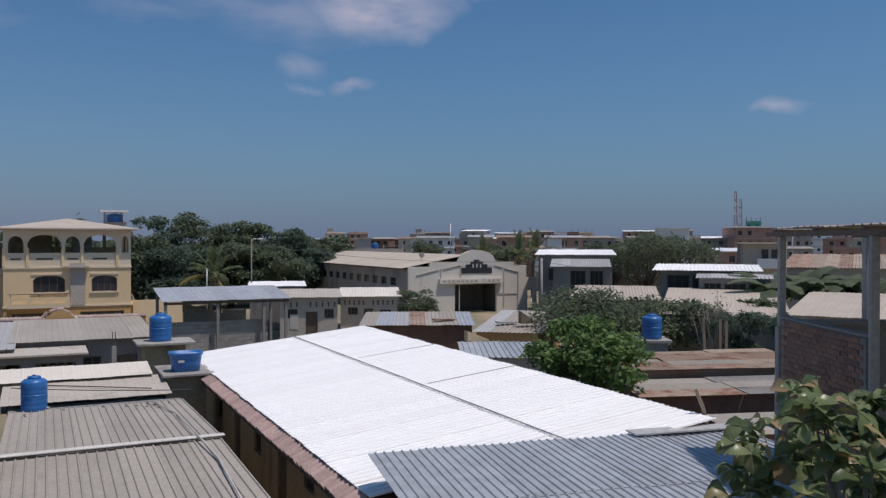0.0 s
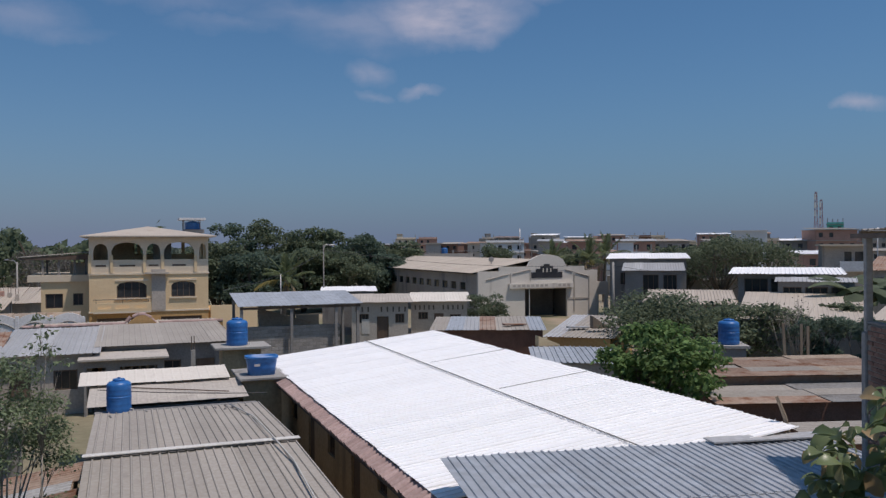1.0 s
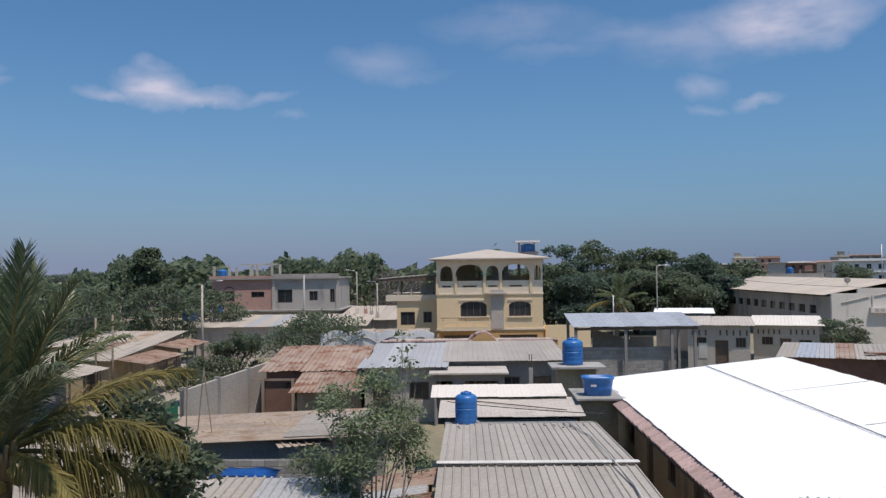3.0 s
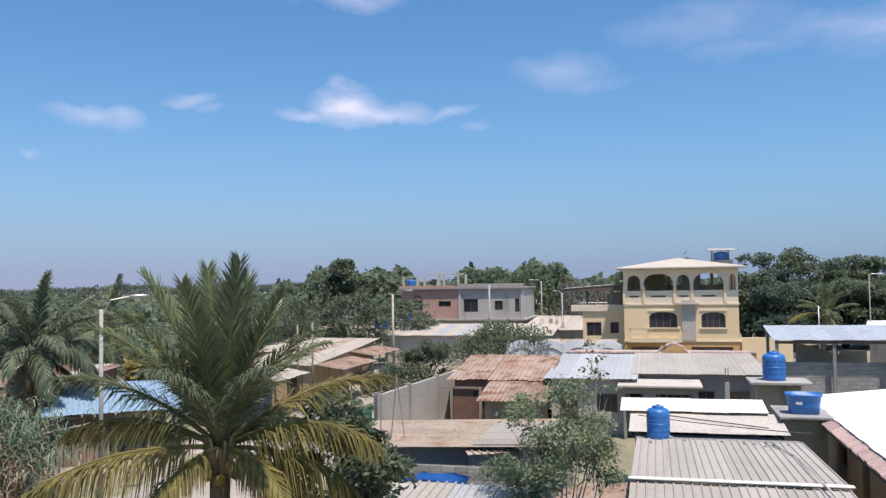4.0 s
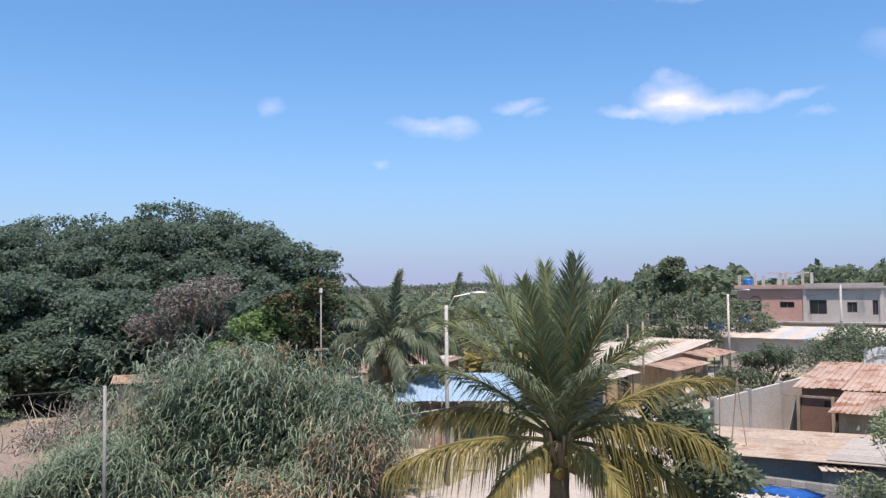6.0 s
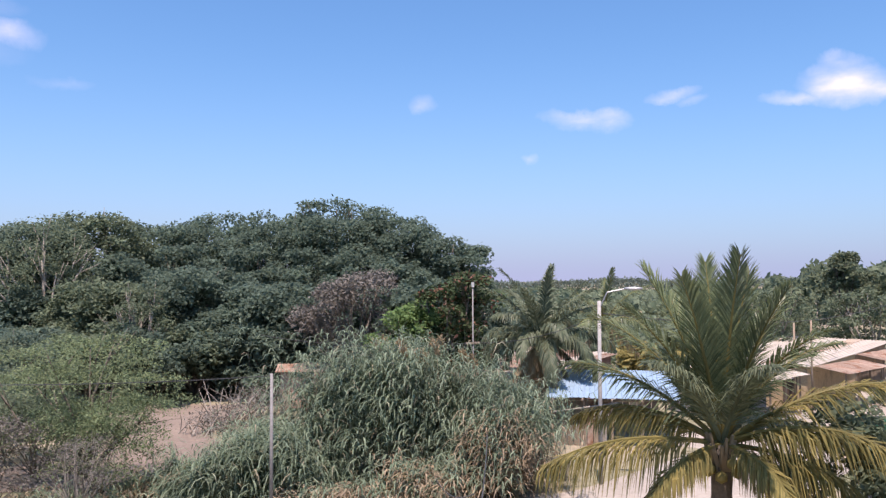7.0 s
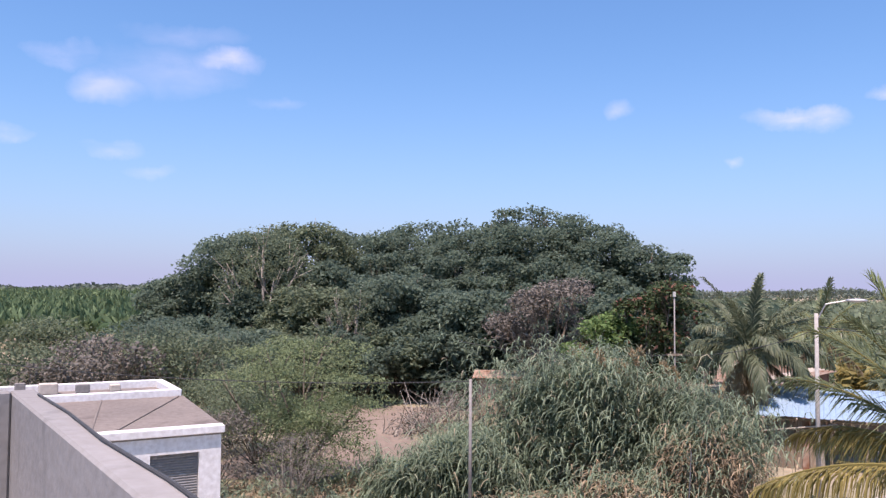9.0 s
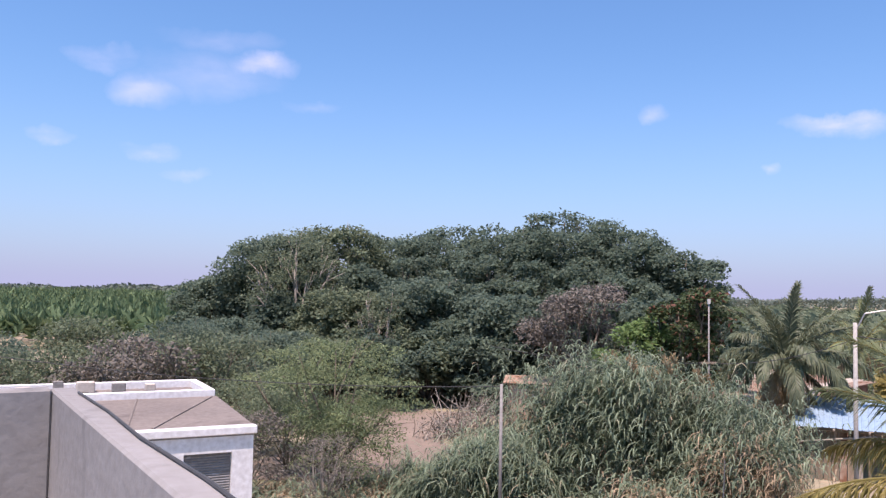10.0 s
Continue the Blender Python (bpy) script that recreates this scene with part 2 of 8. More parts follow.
M = {
    "white_metal": mat("white_metal", (0.95, 0.95, 0.95), (0.93, 0.93, 0.93), 0.5, 0.0, 0.12, 3.0, 0.02, stain=(0.70, 0.68, 0.65), stain_at=0.68, rand=0.02, grain=0.97),
    "blue_metal": mat("blue_metal", (0.43, 0.46, 0.50), (0.39, 0.42, 0.46), 0.5, 0.05, 0.2, 3, 0.03, stain=(0.30, 0.31, 0.33), stain_at=0.66, rand=0.06),
    "fibre": mat("fibre", (0.41, 0.375, 0.335), (0.35, 0.32, 0.285), 0.88, 0, 0.35, 9, 0.3, grain=0.82, stain=(0.22, 0.20, 0.18), stain_at=0.68, rand=0.07),
    "tin": mat("tin", (0.54, 0.54, 0.54), (0.47, 0.465, 0.46), 0.5, 0.12, 0.4, 8, 0.1, stain=(0.34, 0.27, 0.22), stain_at=0.66, rand=0.12),
    "cream_tin": mat("cream_tin", (0.51, 0.45, 0.38), (0.45, 0.39, 0.33), 0.7, 0.0, 0.4, 8, 0.12, grain=0.88, stain=(0.40, 0.31, 0.24), stain_at=0.62, rand=0.06),
    "rust": mat("rust", (0.31, 0.20, 0.145), (0.40, 0.31, 0.25), 0.8, 0.1, 0.6, 9, 0.3, stain=(0.20, 0.095, 0.055), stain_at=0.52, rand=0.16),
    "brown_tin": mat("brown_tin", (0.46, 0.36, 0.27), (0.36, 0.30, 0.25), 0.75, 0.1, 0.5, 8, 0.2, stain=(0.28, 0.19, 0.13), stain_at=0.55, rand=0.14),
    "blue_roof": mat("blue_roof", (0.31, 0.44, 0.57), (0.28, 0.40, 0.52), 0.5, 0.1, 0.4, 8, 0.1, stain=(0.32, 0.38, 0.44), stain_at=0.66, rand=0.06),
    "tile": mat("tile", (0.50, 0.36, 0.33), (0.42, 0.29, 0.26), 0.8, 0, 0.8, 12, 0.3, rand=0.18),
    "concrete": mat("concrete", (0.40, 0.385, 0.36), (0.33, 0.315, 0.295), 0.88, 0, 0.5, 12, 0.35, stain=(0.20, 0.19, 0.175), stain_at=0.60, streak=4, rand=0.08),
    "dark_concrete": mat("dark_concrete", (0.29, 0.28, 0.27), (0.23, 0.22, 0.21), 0.9, 0, 0.5, 12, 0.35, stain=(0.12, 0.115, 0.11), stain_at=0.6, streak=3, rand=0.08),
    "block": mat("block", (0.36, 0.345, 0.325), (0.30, 0.285, 0.27), 0.92, 0, 1.2, 18, 0.5, rand=0.16),
    "mortar": mat("mortar", (0.23, 0.215, 0.195), (0.18, 0.17, 0.155), 0.95, 0, 1.0, 20, 0.4),
    "yellow": mat("yellow", (0.80, 0.62, 0.39), (0.76, 0.58, 0.35), 0.85, 0, 0.4, 10, 0.1, grain=0.92, stain=(0.66, 0.53, 0.32), stain_at=0.66, streak=4, rand=0.03),
    "cream": mat("cream", (0.76, 0.65, 0.50), (0.71, 0.60, 0.45), 0.85, 0, 0.4, 10, 0.1, grain=0.92, rand=0.03),
    "orange": mat("orange", (0.62, 0.38, 0.16), (0.56, 0.34, 0.15), 0.85, 0, 0.4, 10, 0.15),
    "ochre": mat("ochre", (0.56, 0.43, 0.27), (0.50, 0.37, 0.22), 0.88, 0, 0.4, 10, 0.25, stain=(0.27, 0.21, 0.14), stain_at=0.58, streak=3),
    "plaster": mat("plaster", (0.80, 0.80, 0.80), (0.75, 0.75, 0.75), 0.8, 0, 0.4, 10, 0.15, stain=(0.55, 0.54, 0.52), stain_at=0.68, streak=4, rand=0.03),
    "pale": mat("pale", (0.55, 0.50, 0.44), (0.48, 0.43, 0.38), 0.85, 0, 0.35, 9, 0.2, stain=(0.33, 0.29, 0.25), stain_at=0.6, streak=4, rand=0.05),
    "front": mat("front", (0.74, 0.69, 0.62), (0.68, 0.63, 0.56), 0.85, 0, 0.35, 9, 0.15, grain=0.9, stain=(0.48, 0.43, 0.37), stain_at=0.64, streak=4, rand=0.03),
    "grey_wall": mat("grey_wall", (0.484, 0.439, 0.391), (0.407, 0.367, 0.326), 0.88, 0, 0.4, 10, 0.25, stain=(0.25, 0.24, 0.23), stain_at=0.58, streak=4),
    "parapet": mat("parapet", (0.265, 0.257, 0.253), (0.225, 0.218, 0.214), 0.9, 0, 1.1, 14, 0.2, grain=0.86, stain=(0.13, 0.127, 0.125), stain_at=0.56, streak=4.5, rand=0.02),
    "brick": mat("brick", (0.27, 0.145, 0.105), (0.20, 0.11, 0.08), 0.9, 0, 2.0, 25, 0.5, rand=0.25),
    "pink": mat("pink", (0.56, 0.34, 0.27), (0.49, 0.29, 0.23), 0.9, 0, 0.4, 10, 0.2, stain=(0.34, 0.22, 0.18), stain_at=0.58, rand=0.1),
    "teal": mat("teal", (0.10, 0.50, 0.40), (0.09, 0.42, 0.35), 0.8, 0, 0.4, 10, 0.1),
    "wood": mat("wood", (0.33, 0.26, 0.19), (0.24, 0.18, 0.13), 0.85, 0, 3.0, 25, 0.3, streak=5, rand=0.2),
    "dark_wood": mat("dark_wood", (0.17, 0.12, 0.09), (0.12, 0.085, 0.065), 0.7, 0, 3.0, 25, 0.2, streak=5),
    "blue_plastic": mat("blue_plastic", (0.025, 0.15, 0.42), (0.03, 0.165, 0.45), 0.38, 0, 0.8, 9, 0.06, rand=0.05, spec=0.5),
    "tarp": mat("tarp", (0.02, 0.14, 0.50), (0.03, 0.18, 0.55), 0.5, 0, 1.5, 12, 0.2),
    "black": mat("black", (0.03, 0.03, 0.035), (0.05, 0.05, 0.055), 0.5, 0, 1.0, 12, 0.1),
    "glass": mat("glass", (0.025, 0.03, 0.035), (0.04, 0.045, 0.05), 0.12, 0, 0.6, 5, 0.02, spec=0.6),
    # dark brown with the shade of rooms and openings put into the colour
    "interior_shade": mat("interior_shade", (0.16, 0.14, 0.12), (0.12, 0.105, 0.09), 0.9, 0, 0.6, 8, 0.1),
    "bark": mat("bark", (0.19, 0.155, 0.12), (0.12, 0.10, 0.08), 0.95, 0, 3.0, 22, 0.7, streak=4, rand=0.15),
    "pale_bark": mat("pale_bark", (0.38, 0.34, 0.29), (0.28, 0.25, 0.21), 0.95, 0, 3.0, 22, 0.5, streak=4, rand=0.15),
    "shutter": mat("shutter", (0.27, 0.27, 0.27), (0.22, 0.22, 0.22), 0.55, 0.2, 1.5, 12, 0.15, stain=(0.45, 0.45, 0.45), stain_at=0.6, streak=4),
    "galv": mat("galv", (0.50, 0.50, 0.50), (0.42, 0.42, 0.42), 0.45, 0.6, 1.5, 15, 0.1),
    "pipe": mat("pipe", (0.68, 0.66, 0.62), (0.58, 0.56, 0.52), 0.6, 0, 1.5, 15, 0.1),
    "cable": mat("cable", (0.05, 0.05, 0.05), (0.07, 0.07, 0.07), 0.6),
    "red": mat("red", (0.30, 0.045, 0.035), (0.24, 0.04, 0.03), 0.6),
    "green_paint": mat("green_paint", (0.02, 0.16, 0.09), (0.025, 0.19, 0.11), 0.6),
    "roof_felt": mat("roof_felt", (0.215, 0.185, 0.165), (0.175, 0.15, 0.135), 0.92, 0, 0.7, 9, 0.3, stain=(0.12, 0.10, 0.09), stain_at=0.58),
    "dirt": mat("dirt", (0.25, 0.195, 0.155), (0.20, 0.155, 0.125), 0.97, 0, 0.25, 5, 0.5, stain=(0.27, 0.19, 0.14), stain_at=0.6),
    "road": mat("road", (0.44, 0.385, 0.325), (0.37, 0.325, 0.275), 0.95, 0, 0.3, 6, 0.3, stain=(0.31, 0.27, 0.225), stain_at=0.6),
    "ground": mat("ground", (0.33, 0.27, 0.20), (0.17, 0.17, 0.09), 0.97, 0, 0.06, 2.5, 0.6, stain=(0.33, 0.26, 0.19), stain_at=0.55),
}
L = {
    "dark": leaf_mat("leaf_dark", (0.090, 0.130, 0.097), (0.156, 0.21, 0.154), through=0.55),
    "mango": leaf_mat("leaf_mango", (0.092, 0.122, 0.080), (0.18, 0.215, 0.135), through=0.5),
    "fresh": leaf_mat("leaf_fresh", (0.085, 0.15, 0.055), (0.18, 0.275, 0.10), through=0.42),
    "olive": leaf_mat("leaf_olive", (0.105, 0.138, 0.085), (0.175, 0.215, 0.138), through=0.45),
    "dry": leaf_mat("leaf_dry", (0.115, 0.108, 0.095), (0.20, 0.182, 0.158)),
    "rusty": leaf_mat("leaf_rusty", (0.042, 0.068, 0.032), (0.08, 0.11, 0.05), (0.17, 0.085, 0.06), 0.90),
    "pale": leaf_mat("leaf_pale", (0.12, 0.155, 0.085), (0.21, 0.255, 0.145), through=0.35),
    "almond": leaf_mat("leaf_almond", (0.115, 0.165, 0.075), (0.31, 0.37, 0.18), (0.50, 0.36, 0.20), 0.92, rough=0.32, through=0.5, spec=0.4),
    "palm": leaf_mat("leaf_palm", (0.092, 0.122, 0.062), (0.20, 0.235, 0.118), rough=0.36, through=0.4, spec=0.3),
    "palm_dark": leaf_mat("leaf_palm_dark", (0.085, 0.112, 0.070), (0.18, 0.205, 0.125), rough=0.45, through=0.4, spec=0.25),
    "palm_yellow": leaf_mat("leaf_palm_yellow", (0.14, 0.132, 0.05), (0.30, 0.245, 0.09), rough=0.42, through=0.4),
    "palm_dead": leaf_mat("leaf_palm_dead", (0.26, 0.19, 0.11), (0.36, 0.27, 0.17), rough=0.8),
    "reed": leaf_mat("leaf_reed", (0.115, 0.162, 0.105), (0.28, 0.345, 0.24), (0.36, 0.31, 0.22), 0.98, through=0.4),
    "straw": leaf_mat("leaf_straw", (0.25, 0.19, 0.13), (0.41, 0.32, 0.22), rough=0.8),
    "banana": leaf_mat("leaf_banana", (0.055, 0.10, 0.05), (0.14, 0.20, 0.10)),
    "acacia": leaf_mat("leaf_acacia", (0.13, 0.172, 0.09), (0.22, 0.272, 0.142), through=0.4),
    # distant leaves: greyed and blued, the air's haze mixed into their colour
    "far": leaf_mat("leaf_far_haze", (0.09, 0.12, 0.10), (0.125, 0.155, 0.125)),
}

# ---- helpers of this scene ----
GRID = 26.05                                   # the streets' turn, degrees
VX, VY = math.cos(radians(GRID)), math.sin(radians(GRID))
rng = random.Random(7)


def G(a, b):
    """A place on the streets' grid, in the world."""
    return a * VX - b * VY, a * VY + b * VX


def thing(name, x, y, z=0.0, rz=0.0, label="", category="", group="", kind=""):
    ob = new(name)
    ob.matrix_world = pose(x, y, z, 0, 0, rz)
    ob.empty_display_size = 0.2
    return tagged(ob, label, category, group, kind)


def gthing(name, a, b, z=0.0, extra=0.0, label="", category="", group="", kind=""):
    return thing(name, *G(a, b), z, GRID + extra, label, category, group, kind)


def part(name, bm, material, parent=None, label="", smooth=False):
    me = bpy.data.meshes.new(name)
    bm.normal_update()
    bm.to_mesh(me)
    bm.free()
    if smooth:
        me.shade_smooth()
    me.materials.append(material)
    ob = new(name, me)
    ob.parent = parent
    if label:
        ob["label"] = label
    return ob


def raw(name, verts, faces, material, parent=None, label="", smooth=False):
    me = bpy.data.meshes.new(name)
    me.from_pydata(verts, [], faces)
    me.materials.append(material)
    if smooth:
        me.shade_smooth()
    ob = new(name, me)
    ob.parent = parent
    if label:
        ob["label"] = label
    return ob


def box(bm, x0, x1, y0, y1, z0, z1, bev=0.0, top=None):
    """A box; top: heights of its top at the four corners (x0y0, x1y0, x1y1, x0y1)."""
    t = top or (z1,) * 4
    v = [bm.verts.new(p) for p in ((x0, y0, z0), (x1, y0, z0), (x1, y1, z0), (x0, y1, z0), (x0, y0, t[0]), (x1, y0, t[1]), (x1, y1, t[2]), (x0, y1, t[3]))]
    f = [bm.faces.new([v[i] for i in q]) for q in ((3, 2, 1, 0), (4, 5, 6, 7), (0, 1, 5, 4), (1, 2, 6, 5), (2, 3, 7, 6), (3, 0, 4, 7))]
    if bev:
        bmesh.ops.bevel(bm, geom=list({e for q in f for e in q.edges}), offset=bev, segments=1, affect="EDGES")
    return bm


def boxed(*a, **k):
    return box(bmesh.new(), *a, **k)


def tube(bm, pts, radii, sides=7, cap=True):
    """A tapering tube along points."""
    rings = []
    pts = [Vector(p) for p in pts]
    for i, p in enumerate(pts):
        d = (pts[min(i + 1, len(pts) - 1)] - pts[max(i - 1, 0)]).normalized()
        s = d.cross(Vector((0, 0, 1)) if abs(d.z) < 0.9 else Vector((1, 0, 0))).normalized()
        u = s.cross(d)
        r = radii[i] if isinstance(radii, (list, tuple)) else radii
        rings.append([bm.verts.new(p + r * (math.cos(k * math.tau / sides) * s + math.sin(k * math.tau / sides) * u)) for k in range(sides)])
    for a, b in zip(rings, rings[1:]):
        for k in range(sides):
            bm.faces.new((a[k], a[(k + 1) % sides], b[(k + 1) % sides], b[k]))
    if cap:
        bm.faces.new(rings[0][::-1])
        bm.faces.new(rings[-1])
    return bm


def lathe(bm, profile, sides=24, x=0.0, y=0.0):
    """A turned shape from (radius, height) pairs."""
    rings = [[bm.verts.new((x + r * math.cos(k * math.tau / sides), y + r * math.sin(k * math.tau / sides), z)) for k in range(sides)] for r, z in profile]
    for a, b in zip(rings, rings[1:]):
        for k in range(sides):
            bm.faces.new((a[k], a[(k + 1) % sides], b[(k + 1) % sides], b[k]))
    bm.faces.new(rings[0][::-1])
    bm.faces.new(rings[-1])
    return bm


def wall_bm(length, h0, h1, t, holes=(), bm=None, at=(0.0, 0.0), turn=0):
    """A wall along x (turn 0) or y (turn 1) from `at`, its top going from h0 to h1, with holes (s0, s1, z0, z1) through it."""
    bm = bm or bmesh.new()
    cuts = sorted({0.0, float(length), *(s for h in holes for s in h[:2])})
    for s0, s1 in zip(cuts, cuts[1:]):
        mid = (s0 + s1) / 2
        here = sorted(h[2:] for h in holes if h[0] < mid < h[1])
        low = 0.0
        ta, tb = h0 + (h1 - h0) * s0 / length, h0 + (h1 - h0) * s1 / length
        for z0, z1 in [*here, (None, None)]:
            ends = (z0, z0) if z0 is not None else (ta, tb)
            if min(ends) > low + 1e-4:
                if turn:
                    box(bm, at[0], at[0] + t, at[1] + s0, at[1] + s1, low, 0, top=(ends[0], ends[0], ends[1], ends[1]))
                else:
                    box(bm, at[0] + s0, at[0] + s1, at[1], at[1] + t, low, 0, top=(ends[0], ends[1], ends[1], ends[0]))
            low = z1
    bmesh.ops.remove_doubles(bm, verts=bm.verts[:], dist=1e-4)
    return bm


SHEETS = {}


def sheet_mesh(width, length, pitch, rib, material, kind="box"):
    """One ribbed roofing sheet: ribs along y, 12 mm thick at its edges."""
    key = (round(width, 3), round(length, 3), pitch, rib, material.name, kind)
    if key in SHEETS:
        return SHEETS[key]
    n = max(1, round(width / pitch))
    p = width / n
    prof = []
    for i in range(n):
        if kind == "box":
            prof += [(i * p, 0), (i * p + 0.70 * p, 0), (i * p + 0.78 * p, rib), (i * p + 0.91 * p, rib), (i * p + 0.99 * p, 0)]
        elif kind == "fin":
            prof += [(i * p, 0), (i * p + 0.80 * p, 0), (i * p + 0.88 * p, rib), (i * p + 0.962 * p, rib), (i * p + 0.968 * p, 0)]
        else:
            prof += [(i * p + p * k / 6, rib * 0.5 * (1 - math.cos(k * math.tau / 6))) for k in range(6)]
    prof.append((n * p, 0))
    m, th = len(prof), 0.012
    verts = [(x, y, z + dz) for y in (0, length) for dz in (0, -th) for x, z in prof]
    faces = []
    for i in range(m - 1):
        faces += [(i, i + 1, 2 * m + i + 1, 2 * m + i), (m + i + 1, m + i, 3 * m + i, 3 * m + i + 1), (i + 1, i, m + i, m + i + 1), (2 * m + i, 2 * m + i + 1, 3 * m + i + 1, 3 * m + i)]
    faces += [(0, 2 * m, 3 * m, m), (m - 1, 2 * m - 1, 4 * m - 1, 3 * m - 1)]
    me = bpy.data.meshes.new("roof_sheet")
    me.from_pydata(verts, [], faces)
    me.materials.append(material)
    SHEETS[key] = me
    return me


def sheets(parent, x0, x1, y0, y1, z0, z1, material, along="y", width=1.0, pitch=0.25, rib=0.045, kind="box", loose=0.01, rows=1, odd=(), seed=1):
    """A roof of ribbed sheets, ribs along `along`, rising from z0 at its start to z1 at its end. odd: (material, share) of other sheets."""
    r = random.Random(seed)
    span, run = (x1 - x0, y1 - y0) if along == "y" else (y1 - y0, x1 - x0)
    n = max(1, round(span / width))
    w, slope = span / n, math.atan2(z1 - z0, run)
    length = run / math.cos(slope) / rows
    for i in range(n):
        for k in range(rows):
            m = material
            for other, share in odd:
                if r.random() < share:
                    m = other
            me = sheet_mesh(w + 0.03, length + (0.12 if rows > 1 and k else 0), pitch, rib, m, kind)
            ob = new("roof_sheet", me)
            ob.parent = parent
            s = k * length - (0.12 if rows > 1 and k else 0)
            up = z0 + s * math.sin(slope) + 0.012 * (i % 2) + 0.016 * k + r.uniform(0, loose)
            s = s * math.cos(slope) + r.uniform(-loose, loose) * 3
            if along == "y":
                ob.matrix_basis = Matrix.Translation((x0 + i * w, y0 + s, up)) @ Matrix.Rotation(slope, 4, "X") @ Matrix.Rotation(r.uniform(-loose, loose) * 0.5, 4, "Z")
            else:
                ob.matrix_basis = Matrix.Translation((x0 + s, y1 - i * w, up)) @ Matrix.Rotation(-slope, 4, "Y") @ Matrix.Rotation(radians(-90), 4, "Z")


def leaf_mesh(name, pos, size, material, parent=None, label="", seed=0, aspect=0.5, droop=0.35, up=0.6, smooth=False):
    """Many small folded leaves at pos (n x 3), each of its own size and turn, in one mesh."""
    g = np.random.default_rng(seed)
    n = len(pos)
    az, tilt = g.uniform(0, math.tau, n), g.normal(-droop, 0.45, n)
    d = np.stack([np.cos(az) * np.cos(tilt), np.sin(az) * np.cos(tilt), np.sin(tilt)], 1)
    nrm = g.normal(0, 1 - up, (n, 3)) + [0, 0, up]
    s = np.cross(d, nrm)
    s /= np.linalg.norm(s, axis=1, keepdims=True) + 1e-9
    h = np.cross(s, d)
    ln = size * g.uniform(0.6, 1.3, (n, 1))
    w = ln * aspect * 0.5
    tips = [pos, pos + d * ln * 0.5 + s * w - h * w * 0.3, pos + d * ln, pos + d * ln * 0.5 - s * w - h * w * 0.3]
    v = np.stack(tips, 1).reshape(-1, 3)
    idx = np.arange(n)[:, None] * 4
    tri = np.concatenate([idx + [0, 1, 2], idx + [0, 2, 3]], 1).reshape(-1)
    me = bpy.data.meshes.new(name)
    me.vertices.add(4 * n)
    me.vertices.foreach_set("co", v.ravel())
    me.loops.add(6 * n)
    me.loops.foreach_set("vertex_index", tri.astype(np.int32))
    me.polygons.add(2 * n)
    me.polygons.foreach_set("loop_start", np.arange(0, 6 * n, 3, dtype=np.int32))
    me.update(calc_edges=True)
    me.materials.append(material)
    ob = new(name, me)
    ob.parent = parent
    if label:
        ob["label"] = label
    return ob


def clump_points(g, centers, radii, count, flat=0.75, shell=0.55):
    """Points in the outer shell of clumps, more above than below."""
    which = g.choice(len(centers), count, p=np.array(radii) ** 2 / np.sum(np.array(radii) ** 2))
    d = g.normal(0, 1, (count, 3))
    d[:, 2] = np.abs(d[:, 2]) * np.where(g.random(count) < 0.78, 1, -1)
    d /= np.linalg.norm(d, axis=1, keepdims=True)
    r = np.array(radii)[which][:, None] * (shell + (1 - shell) * g.random((count, 1)) ** 0.6) * g.uniform(0.85, 1.18, (count, 1))
    return np.array(centers)[which] + d * r * [1, 1, flat]


